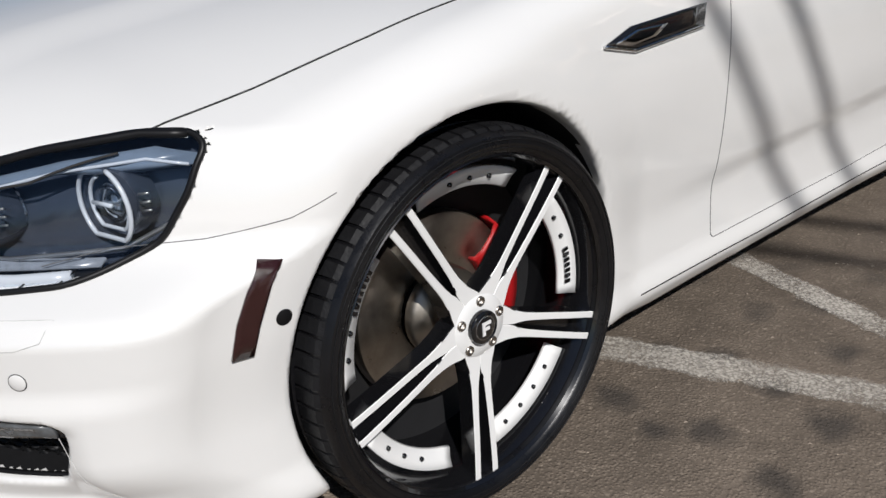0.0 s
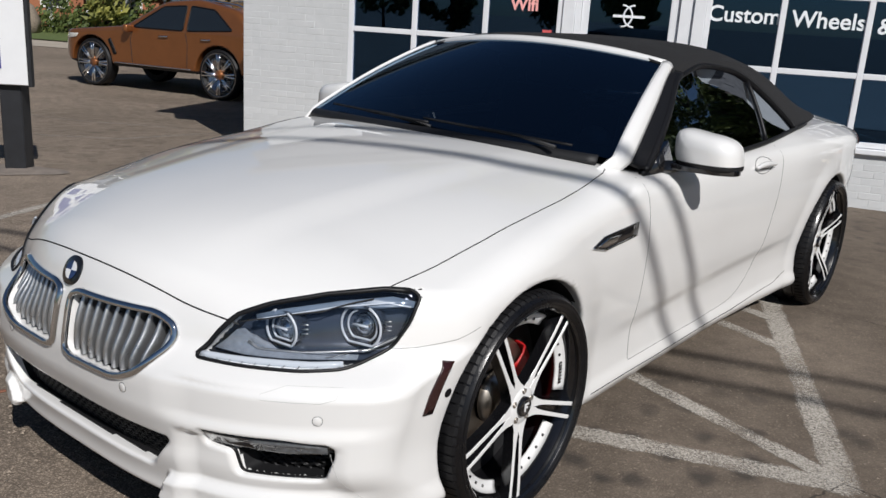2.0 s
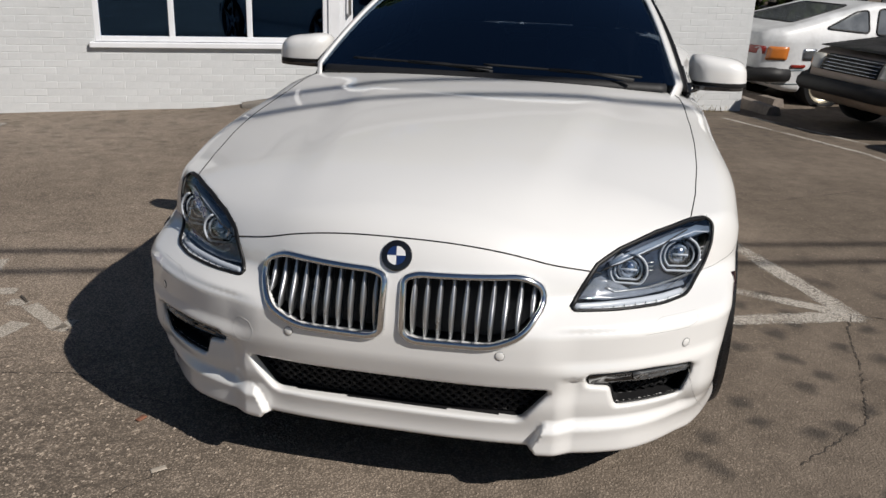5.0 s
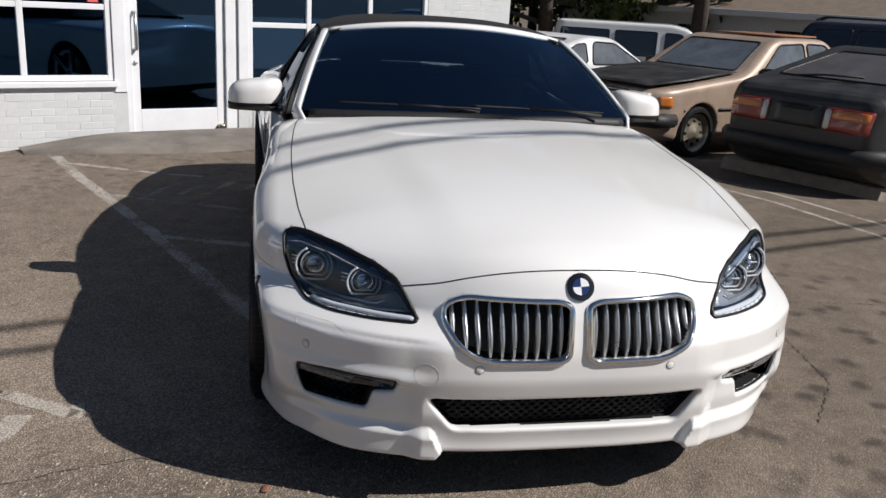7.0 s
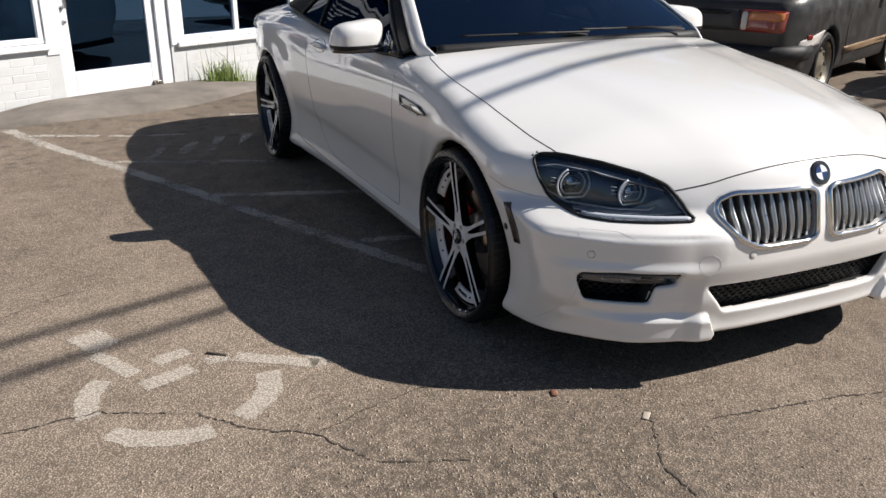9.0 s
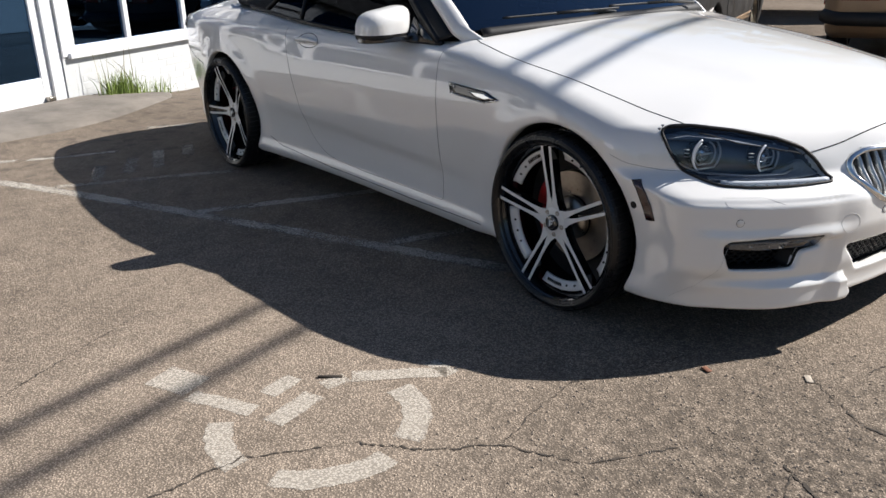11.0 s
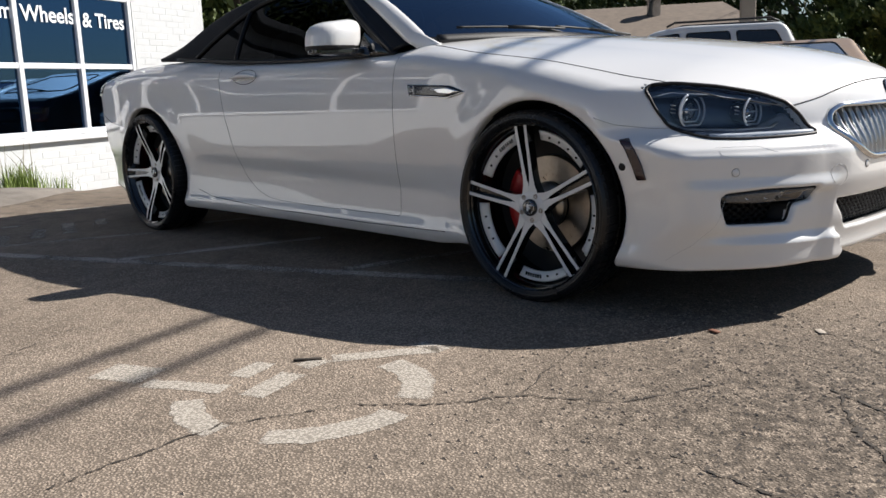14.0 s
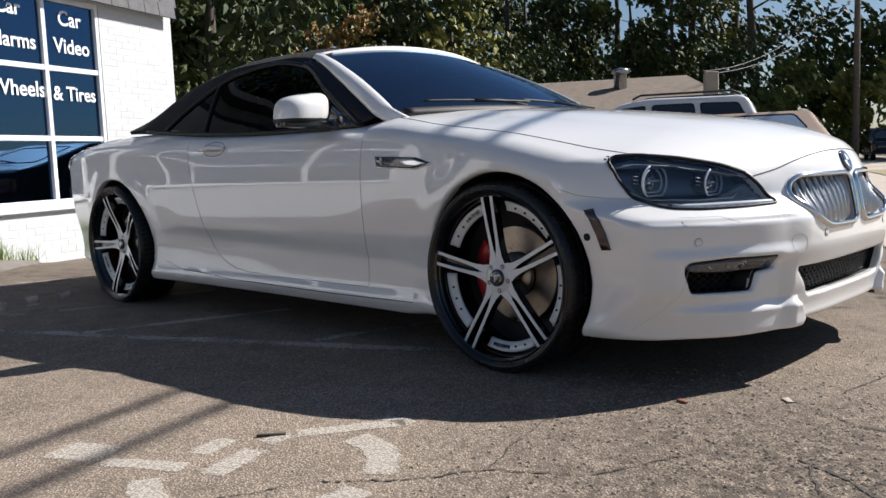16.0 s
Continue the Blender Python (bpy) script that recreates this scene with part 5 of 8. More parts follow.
for s in (1, -1):
    part("intake_lip", tube(from_front(dense(SIDE_INTAKE, 0.010, True), -0.020, s), 0.005, 6, True), M_MESH, car)
    part("panel_gap", tube(from_front(dense([(0.797, 0.40), (0.815, 0.33), (0.842, 0.26), (0.870, 0.20)], 0.012), 0.0, s), 0.0006, 5), M_GAPSOFT, car)
part("lower_grille", honeycomb(MID_INTAKE, 0.05, 1), M_MESH, car, "black honeycomb intake mesh")
for s in (1, -1):
    part("side_grille", honeycomb(round_poly([(0.590, 0.384), (0.785, 0.386), (0.770, 0.330), (0.606, 0.328)], 0.008), 0.075, s, 0.026), M_MESH, car, "black corner intake mesh")
    fog = [(0.525, 0.428), (0.70, 0.430), (0.796, 0.420), (0.798, 0.394), (0.70, 0.388), (0.525, 0.391)]
    f1 = part("fog_lamp", patch(dense(fog, 0.02, True), 3, lambda q: from_front(q, -0.018, s)), M_PIANO, car, "smoked fog lamp strip")
    thick(f1, 0.008)
    flens = [(0.640, 0.424), (0.72, 0.424), (0.790, 0.416), (0.790, 0.397), (0.72, 0.393), (0.645, 0.395)]
    thick(part("fog_lens", patch(dense(flens, 0.016, True), 3, lambda q: from_front(q, -0.008, s)), M_FOG, f1, "smoked clear fog lamp lens"), 0.006)
    for x in (0.685, 0.735):
        c = from_front([(x, 0.409)], -0.002, s)[0]
        part("fog_led", lathe([(0.0095, 0.004), (0.0085, 0.001), (0.006, 0.003), (0.001, 0.004)], 16, "y", Matrix.Translation(c) @ pose(0, 0, 0, 0, 0, s * 25)), M_LAMPGREY, f1)

# roundel on the nose
nrm = grad(skin, np.array([[0, -0.888, 0.727]]))[0]
em = Matrix.Translation(laid([(0, -0.888, 0.727)], 0.001)[0]) @ Vector(nrm).to_track_quat("Z", "Y").to_matrix().to_4x4()
emblem = part("badge", lathe([(0.0, 0.002), (0.039, 0.004), (0.041, 0.003), (0.0415, -0.004)], 40, "z", em), M_PIANO, car, "round black badge with blue and white quarters")
for q in range(4):
    a0 = q * math.pi / 2 + 0.05
    fan = [em @ Vector((0, 0, 0.0052))] + [em @ Vector((0.025 * math.cos(a0 + t), 0.025 * math.sin(a0 + t), 0.0052)) for t in np.linspace(0, math.pi / 2, 9)]
    part("quarter", mesh_of(fan, [(0, i, i + 1) for i in range(1, 9)]), M_EMB if q % 2 else M_EMW, emblem, "blue quarter" if q % 2 else "white quarter")

# sensors, covers, side markers
def disc_on(p, r, material, name, ring=True):
    g = grad(skin, np.array([p]))[0]
    c = laid([p], 0.0008)[0]
    m = Matrix.Translation(c) @ Vector(g).to_track_quat("Z", "Y").to_matrix().to_4x4()
    ob = part(name, lathe([(0.0, 0.001), (r * 0.86, 0.0012), (r, 0.0)], 24, "z", m), material, car)
    if ring:
        part("sensor_ring", tube([m @ Vector((r * math.cos(a), r * math.sin(a), 0.0)) for a in np.linspace(0, 2 * math.pi, 24, endpoint=False)], 0.0007, 5, True), M_GAP, ob)
    return ob


for s in (1, -1):
    disc_on((s * 0.292, -0.92, 0.487), 0.0125, M_PAINT, "parking_sensor")
    disc_on((s * 0.785, -0.71, 0.49), 0.0125, M_PAINT, "parking_sensor")
    disc_on((s * 0.93, -0.378, 0.507), 0.013, M_TRIM, "side_sensor", False)
    mk = [(-0.462, 0.468), (-0.430, 0.466), (-0.415, 0.512), (-0.392, 0.568), (-0.370, 0.597), (-0.400, 0.602), (-0.427, 0.566), (-0.448, 0.520)]
    thick(part("side_marker", patch(dense(mk, 0.01, True), 3, lambda q: from_side(q, 0.002, s)), M_AMBER, car, "smoked side marker reflector"), 0.006)
    wash = [(0.66, 0.548), (0.70, 0.568), (0.80, 0.568), (0.805, 0.545), (0.78, 0.535), (0.665, 0.535)]
    part("panel_gap", tube(from_front(dense(wash, 0.01, True), 0.0, s), 0.0006, 4, True), M_GAPSOFT, car)
tow = [(-0.44 + 0.034 * math.cos(a), 0.462 + 0.034 * math.sin(a)) for a in np.linspace(0, 2 * math.pi, 26, endpoint=False)]
part("panel_gap", tube([Vector((-p.x, p.y, p.z)) for p in from_front([(-u, v) for u, v in tow], 0)], 0.0006, 4, True), M_GAPSOFT, car)

# shut lines
frontline = [(x, -0.850 + 0.107 * (abs(x) / 0.52) ** 2.2) for x in np.linspace(-0.53, 0.53, 60)]
part("panel_gap", tube(from_top(frontline), 0.0022, 6), M_GAP, car)
for s in (1, -1):
    ho = dense([(s * 0.53, -0.735), (s * 0.585, -0.69), (s * 0.68, -0.60), (s * 0.76, -0.50)], 0.02)
    part("panel_gap", tube(from_top(ho), 0.002, 6), M_GAP, car)
    ho = dense([(s * 0.770, -0.455), (s * 0.790, -0.30), (s * 0.803, -0.10), (s * 0.806, 0.10), (s * 0.802, 0.30), (s * 0.790, 0.50), (s * 0.775, 0.62), (s * 0.755, 0.67), (s * 0.72, 0.69)], 0.02)
    part("panel_gap", tube(from_top(ho), 0.0019, 6), M_GAP, car)
    fb = from_side(dense([(-0.62, 0.612), (-0.54, 0.628), (-0.44, 0.630), (-0.34, 0.645), (-0.275, 0.668)], 0.015), 0.0, s)
    part("panel_gap", tube(fb, 0.0008, 6), M_SEAM, car)
    dl = door_l if s > 0 else door_r
    fd = from_side(dense([(0.762, 0.935), (0.768, 0.80), (0.778, 0.5), (0.785, 0.255), (0.795, 0.245)], 0.02), 0.0, s)
    part("panel_gap", tube(fd, 0.0012, 6), M_SEAM, dl)
    bd = from_side(dense([(0.795, 0.245), (1.45, 0.245), (1.70, 0.252), (1.80, 0.262), (1.88, 0.288), (1.95, 0.33), (2.0, 0.375), (2.055, 0.51), (2.10, 0.66), (2.135, 0.81), (2.16, 0.94)], 0.02), 0.0, s)
    part("panel_gap", tube(bd, 0.0012, 6), M_SEAM, dl)
    rb = from_side(dense([(3.31, 0.62), (3.6, 0.64), (3.85, 0.70)], 0.02), 0.0, s)
    part("panel_gap", tube(rb, 0.0018, 6), M_GAP, car)
    # tail light wrapping round the corner
    tl = [(3.70, 0.885), (3.72, 0.83), (3.93, 0.80), (3.95, 0.86), (3.90, 0.905)]
    thick(part("tail_light", patch(dense(tl, 0.02, True), 4, lambda q: from_side(q, 0.002, s)), M_AMBER, car, "dark red tail light"), 0.008)
    # fender vent
    vo = [(0.672, 0.802), (0.660, 0.760), (0.43, 0.748), (0.335, 0.768), (0.42, 0.792)]
    v = part("fender_vent", patch(dense(vo, 0.02, True), 3, lambda q: from_side(q, 0.002, s)), M_PIANO, car, "black fender vent with chrome blade")
    thick(v, 0.006)
    part("chrome_edge", tube(from_side(dense([(0.660, 0.758), (0.43, 0.746), (0.335, 0.768)], 0.015), 0.004, s), 0.0035, 6), M_CHROME, v)
    bl = [(0.53, 0.782), (0.49, 0.764), (0.41, 0.758), (0.362, 0.769), (0.43, 0.784)]
    thick(part("vent_blade", patch(dense(bl, 0.02, True), 3, lambda q: from_side(q, 0.007, s)), M_CHROME, v), 0.004)
    # door handle in its cup
    cup = [(1.915 + 0.098 * math.cos(a), 0.874 + 0.036 * math.sin(a)) for a in np.linspace(0, 2 * math.pi, 30, endpoint=False)]
    part("handle_cup", tube(from_side(cup, 0.0, s), 0.0016, 5, True), M_GAP, dl)
    hb_ = from_side(dense([(1.805, 0.874), (1.86, 0.880), (1.915, 0.882), (1.97, 0.879), (2.025, 0.872)], 0.012), 0.014, s)
    n = len(hb_)
    hd = part("door_handle", tube(hb_, [0.006 + 0.008 * math.sin(math.pi * (i + 0.4) / (n - 0.2)) for i in range(n)], 8), M_PAINT, dl, "white door handle")
    part("handle_line", tube(from_side(dense([(1.825, 0.864), (2.010, 0.861)], 0.02), 0.012, s), 0.003, 5), M_CHROME, hd)
    # sill step below the door
    part("sill_line", tube(from_side(dense([(0.50, 0.205), (1.0, 0.198), (1.8, 0.205), (2.32, 0.235), (2.46, 0.27)], 0.03), 0.0, s), 0.0016, 5), M_GAP, car)


# mirrors
def mirror_f(X, Y, Z):
    x, y, z = X - 0.958, Y - 1.075, Z - 1.008
    y2 = y + 0.03 * (x / 0.12) ** 2 * np.sign(0.1) * -0.6
    a = (np.abs((x + 0.10 * z) / 0.124) ** 3.6 + np.abs(y2 / 0.085) ** 2.6 + np.abs((z + 0.14 * np.minimum(x, 0) + 0.10 * np.maximum(x, 0)) / 0.078) ** 3.2) ** (1 / 3.1) - 1
    f = a * 0.08
    return smax(smax(f, y - 0.055, 0.012), -0.056 - z, 0.014)


MP, MQ = iso_points(mirror_f, (0.80, 0.95, 0.90), (1.11, 1.19, 1.12), 0.0075)
MC = MP[MQ].mean(1)
for s in (1, -1):
    mir = empty("wing_mirror", Matrix(), "", "")
    for key in ("label", "category"):
        if key in mir:
            del mir[key]
    mir.parent = car
    for nm, keep, mt in (("mirror_cap", MC[:, 2] >= 0.980, M_PAINT), ("mirror_base", MC[:, 2] < 0.980, M_BLACK)):
        me = iso_mesh(nm, MP, MQ, mirror_f, keep & (MC[:, 1] < 1.124))
        if s < 0:
            me.transform(Matrix.Diagonal((-1, 1, 1, 1)))
            me.flip_normals()
        part(nm, me, mt, mir)
    plate = round_poly([(0.842, 1.00), (0.90, 0.985), (1.03, 1.005), (1.088, 1.05), (1.080, 1.125), (0.86, 1.130)], 0.03)
    part("mirror_plate", prism([(s * u, v) for u, v in plate], 0.944, 0.966, lambda u, v, d: Vector((u, v, d)), 0.004), M_PIANO, mir, "gloss black mirror foot", smooth=False)
    gl = [(0.955 + 0.112 * math.copysign(abs(math.cos(a)) ** 0.7, math.cos(a)), 1.005 + 0.064 * math.copysign(abs(math.sin(a)) ** 0.7, math.sin(a))) for a in np.linspace(0, 2 * math.pi, 32, endpoint=False)]
    thick(part("mirror_glass", patch(gl, 3, lambda q: [Vector((s * u, 1.127, v)) for u, v in q]), M_CHROME, mir, "mirror glass"), 0.004)
    part("mirror_stalk", tube([(s * 0.80, 0.99, 0.945), (s * 0.85, 1.02, 0.95), (s * 0.90, 1.06, 0.962), (s * 0.97, 1.07, 0.965)], [0.034, 0.028, 0.022, 0.02], 10, flat=0.55), M_PIANO, mir)
    tri = [(s * 0.828, 0.86, 0.935), (s * 0.835, 1.06, 0.935), (s * 0.795, 1.06, 1.035)]
    thick(part("mirror_triangle", mesh_of(tri, [(0, 1, 2)]), M_PIANO, mir), 0.02)

# wipers and scuttle
sc = [(x, 0.560 + 0.125 * (x / 0.76) ** 2, 1.004 - 0.018 * (x / 0.76) ** 2) for x in np.linspace(-0.72, 0.72, 40)]
part("scuttle", tube(sc, 0.022, 8, flat=0.5), M_BLACK, car)
for x0, x1 in ((0.62, -0.02), (0.02, -0.60)):
    w = []
    for t in np.linspace(0, 1, 20):
        x = x0 + (x1 - x0) * t
        k = abs(x) / 0.76
        v = 0.012 + 0.03 * t
        w.append((x, (0.585 + 0.125 * k * k) * (1 - v) + (1.285 + 0.085 * k * k) * v - 0.012, 1.022 - 0.018 * k * k + 0.34 * v + 0.012))
    wp = part("wiper", tube(w, 0.0055, 6), M_BLACK, car)
    part("wiper_arm", tube([(x0 * 0.95, 0.60, 1.02), w[6], w[11]], 0.008, 6), M_BLACK, wp)

# cabin
part("dashboard", boxm(-0.73, 0.73, 0.72, 1.12, 0.80, 0.985, 0.06, 4), M_LEATHER, car)
sw = Matrix.Translation((0.37, 1.28, 0.955)) @ pose(0, 0, 0, 65, 0, 0)
wheel_ring = part("steering_wheel", tube([sw @ Vector((0.19 * math.cos(a), 0.19 * math.sin(a), 0)) for a in np.linspace(0, 2 * math.pi, 40, endpoint=False)], 0.015, 8, True), M_LEATHER, car)
part("steering_hub", lathe([(0.0, 0.02), (0.07, 0.018), (0.075, -0.02)], 20, "z", sw), M_SILVER, wheel_ring)
for x in (-0.37, 0.37):
    st = part("front_seat", boxm(x - 0.25, x + 0.25, 1.42, 1.95, 0.60, 0.76, 0.05, 3), M_LEATHER, car)
    part("seat_back", boxm(-0.25, 0.25, -0.08, 0.08, 0, 0.42, 0.06, 3, pose(x, 1.95, 0.70, -14, 0, 0)), M_LEATHER, st)
    part("headrest", boxm(-0.13, 0.13, -0.05, 0.05, 0, 0.18, 0.04, 3, pose(x, 2.06, 1.10, -10, 0, 0)), M_LEATHER, st)
part("rear_bench", boxm(-0.66, 0.66, 2.42, 2.80, 0.62, 0.98, 0.06, 3), M_LEATHER, car)
part("rear_view_mirror", boxm(-0.11, 0.11, 1.20, 1.23, 1.235, 1.295, 0.015, 2), M_TRIM, car)
# underside
tray = [(0.0, -0.77), (0.2, -0.768), (0.40, -0.745), (0.60, -0.69), (0.75, -0.61), (0.84, -0.48), (0.855, -0.40)]
ol = [(-x, y) for x, y in tray[:0:-1]] + tray
part("splitter", prism(ol, 0.160, 0.215, lambda u, v, d: Vector((u, v, d))), M_BLACK, car, "black front undertray", smooth=False)
part("floor_pan", boxm(-0.70, 0.70, -0.40, 3.90, 0.165, 0.24, 0.02, 2), M_BLACK, car, smooth=False)


# ---- wheels ----
v_out = pchip([0.03, 0.055, 0.085, 0.12, 0.2, 0.295], [0.041, 0.036, 0.027, 0.0235, 0.0255, 0.0285])
v_in = pchip([0.03, 0.075, 0.12, 0.278], [0.0, 0.0, 0.0075, 0.0150])


def make_wheel(name, hub_x, phase, brake_side):
    """A wheel facing +x: tyre, black barrel, white arcs with bolts, five forked spokes, hub and brake."""
    w = empty(name, Matrix(), "", "")
    for key in ("label", "category"):
        if key in w:
            del w[key]
    w.parent = car
    tyre = part("tyre", lathe([(0.298, 0.100), (0.303, 0.120), (0.311, 0.1275), (0.323, 0.1330), (0.335, 0.1300), (0.3415, 0.1215), (0.3465, 0.108), (0.348, 0.062), (0.344, 0.060), (0.344, 0.052), (0.350, 0.050), (0.350, 0.006), (0.344, 0.004), (0.344, -0.004), (0.350, -0.006), (0.350, -0.050), (0.344, -0.052), (0.344, -0.060), (0.348, -0.062), (0.3465, -0.108), (0.3415, -0.1215), (0.334, -0.130), (0.311, -0.1275), (0.298, -0.100)], 96), M_SIDEWALL, w, "low-profile black tyre", smooth=radians(35))
    bm = bmesh.new()
    for sx in (1, -1):
        for i in range(76):
            a = 2 * math.pi * i / 76
            d = 2 * math.pi / 76 * 0.80
            vs = []
            for r0, x, da in ((0.343, 0.1185, 0.0), (0.3490, 0.1100, 0.0), (0.3515, 0.088, 0.004), (0.3515, 0.064, 0.012)):
                for k in (0, 1):
                    vs.append(bm.verts.new((sx * x, r0 * math.cos(a + da + k * d), r0 * math.sin(a + da + k * d))))
            for j in range(0, 6, 2):
                bm.faces.new((vs[j], vs[j + 1], vs[j + 3], vs[j + 2]))
            low = [bm.verts.new((v.co.x, v.co.y * 0.982, v.co.z * 0.982)) for v in vs]
            for j in range(0, 6, 2):
                for k in (0, 1):
                    bm.faces.new((vs[j + k], vs[j + 2 + k], low[j + 2 + k], low[j + k]))
            bm.faces.new((vs[6], vs[7], low[7], low[6]))
    bmesh.ops.recalc_face_normals(bm, faces=bm.faces)
    part("tread", bm, M_RUBBER, tyre, smooth=False)["kind"] = "stuff"
    for r in (0.3165, 0.330):
        part("sidewall_rib", tube([(0.1305 if r < 0.32 else 0.1320, r * math.cos(a), r * math.sin(a)) for a in np.linspace(0, 2 * math.pi, 80, endpoint=False)], 0.0012, 4, True), M_RUBBER, tyre)
    rim = part("rim", lathe([(0.298, 0.118), (0.3035, 0.124), (0.306, 0.122), (0.3055, 0.108), (0.297, 0.106), (0.293, 0.098), (0.286, 0.078), (0.279, 0.052), (0.275, 0.02), (0.271, -0.05), (0.275, -0.11), (0.298, -0.118)], 96), M_WHEELB, w, "gloss black rim barrel", smooth=radians(40))
    part("inner_dish", lathe([(0.275, -0.04), (0.20, -0.055), (0.10, -0.06), (0.01, -0.06)], 48), M_BLACK, rim)
    for k in range(5):
        a0 = radians(phase + 72 * k + 36)
        arc = []
        for t in np.linspace(-radians(24), radians(24), 14):
            c, d = math.cos(a0 + t), math.sin(a0 + t)
            arc.append([(x, r * c, r * d) for r, x in ((0.243, 0.060), (0.245, 0.066), (0.263, 0.071), (0.276, 0.080), (0.278, 0.074))])
        seg = part("lip_segment", grid(arc), M_WHEELW, w, "white lip segment with black bolts")
        thick(seg, 0.003)
        for t in (-12, -2, 8) if k % 2 else (-16, -6, 4, 14):
            c, d = math.cos(a0 + radians(t)), math.sin(a0 + radians(t))
            part("bolt", lathe([(0.0, 0.006), (0.0042, 0.005), (0.0048, 0.0)], 8, "x", Matrix.Translation((0.0705, 0.259 * c, 0.259 * d))), M_WHEELB, seg)
        if k in (0, 2):
            for t in np.linspace(-19, -4, 7):
                c, d = math.cos(a0 + radians(t)), math.sin(a0 + radians(t))
                e, g = math.cos(a0 + radians(t + 1.6)), math.sin(a0 + radians(t + 1.6))
                bar = [(0.0745, r * p, r * q) for r, p, q in ((0.253, c, d), (0.269, c, d), (0.269, e, g), (0.253, e, g))]
                thick(part("mark", mesh_of(bar, [(0, 1, 2, 3)]), M_WHEELB, seg, smooth=False), 0.002)
        # forked spoke
        ang = radians(phase + 72 * k)
        R = Matrix.Rotation(ang, 4, "X")
        us = list(np.linspace(0.030, 0.301, 26))
        xf = lambda u: hub_x + (0.113 - hub_x) * float(sstep(u, 0.05, 0.314)) ** 0.9
        bm = bmesh.new()
        for sg in (1, -1):
            rows = []
            for u in us:
                vo_, vi_ = float(v_out(u)) * sg, float(v_in(u)) * sg
                x = xf(u)
                rows.append([R @ Vector(p) for p in ((x - 0.030, u, vi_ * 0.7), (x - 0.0015, u, vi_), (x, u, vi_ + 0.0012 * sg), (x, u, vo_ - 0.0012 * sg), (x - 0.0015, u, vo_), (x - 0.036, u, vo_ * 1.06))])
            g0 = len(bm.faces)
            grid(rows, bm)
            e = rows[-1]
            bm.faces.new([bm.verts.new(p) for p in e])
        bmesh.ops.recalc_face_normals(bm, faces=bm.faces)
        me = bpy.data.meshes.new("spoke")
        bm.faces.ensure_lookup_table()
        for f in bm.faces:
            f.normal_update()
            f.material_index = 0 if abs(f.normal.x) > 0.62 else 1
        bm.to_mesh(me)
        bm.free()
        me.materials.append(M_WHEELW)
        me.materials.append(M_WHEELB)
        sp = part("spoke", me, None, w, "forked white-faced spoke", smooth=False)
        web = []
        for u in us[3:]:
            x = xf(u) - 0.026
            web.append([R @ Vector((x, u, t * float(v_out(u)))) for t in (-1.0, -0.5, 0, 0.5, 1.0)])
        part("web", grid(web), M_WHEELB, sp)
    hubp = part("hub", lathe([(0.060, hub_x - 0.03), (0.060, hub_x - 0.002), (0.057, hub_x + 0.001), (0.036, hub_x + 0.003), (0.0, hub_x + 0.003)], 40), M_WHEELW, w, "white wheel centre")
    for k in range(5):
        a = radians(phase + 72 * k + 36)
        part("lug_nut", lathe([(0.0095, 0.001), (0.0085, 0.0045), (0.005, 0.0046), (0.0045, 0.001), (0.0, 0.001)], 12, "x", Matrix.Translation((hub_x + 0.001, 0.047 * math.cos(a), 0.047 * math.sin(a)))), M_STEEL, hubp)
    cap = part("centre_cap", lathe([(0.031, hub_x), (0.031, hub_x + 0.012), (0.029, hub_x + 0.014), (0.0, hub_x + 0.0155)], 32), M_PIANO, hubp, "black centre cap")
    part("cap_ring", tube([(hub_x + 0.0135, 0.0215 * math.cos(a), 0.0215 * math.sin(a)) for a in np.linspace(0, 2 * math.pi, 30, endpoint=False)], 0.0012, 5, True), M_CHROME, cap)
    for y0, y1, z0, z1 in ((-0.008, -0.002, -0.013, 0.012), (-0.002, 0.012, 0.006, 0.012), (-0.002, 0.008, -0.004, 0.002)):
        part("cap_mark", boxm(hub_x + 0.0145, hub_x + 0.017, y0, y1, z0, z1), M_EMW, cap, smooth=False)
    disc = part("brake_disc", lathe([(0.085, -0.012), (0.178, -0.012), (0.180, -0.016), (0.180, -0.040), (0.178, -0.044), (0.085, -0.044)], 64, closed=True), M_STEEL, w, "worn steel brake disc", smooth=radians(30))
    part("disc_hat", lathe([(0.085, -0.002), (0.082, 0.022), (0.0, 0.024)], 40), M_STEEL, disc)
    cal = bmesh.new()
    rows = []
    for t in np.linspace(-38, 42, 15):
        a = radians(t) if brake_side > 0 else math.pi - radians(t)
        c, d = math.cos(a), math.sin(a)
        rows.append([(x, r * c, r * d) for r, x in ((0.108, -0.008), (0.112, 0.006), (0.130, 0.012), (0.165, 0.012), (0.188, 0.004), (0.194, -0.02), (0.194, -0.05))])
    grid(rows, cal)
    bmesh.ops.recalc_face_normals(cal, faces=cal.faces)
    thick(part("brake_caliper", cal, M_RED, w, "red brake caliper"), 0.006)
    return w


for nm, x, y, ph, hx, flip in (("front_wheel", 0.82, -0.008, -21, 0.100, False), ("front_wheel", -0.82, 0.012, 83, 0.100, True), ("rear_wheel", 0.862, WB, 20, 0.072, False), ("rear_wheel", -0.862, WB, -3, 0.072, True)):
    w = make_wheel(nm, hx, 180 - ph if flip else ph, -1 if flip else 1)
    w.matrix_local = pose(x, y, HUB, 0, 0, 180 if flip else 0)

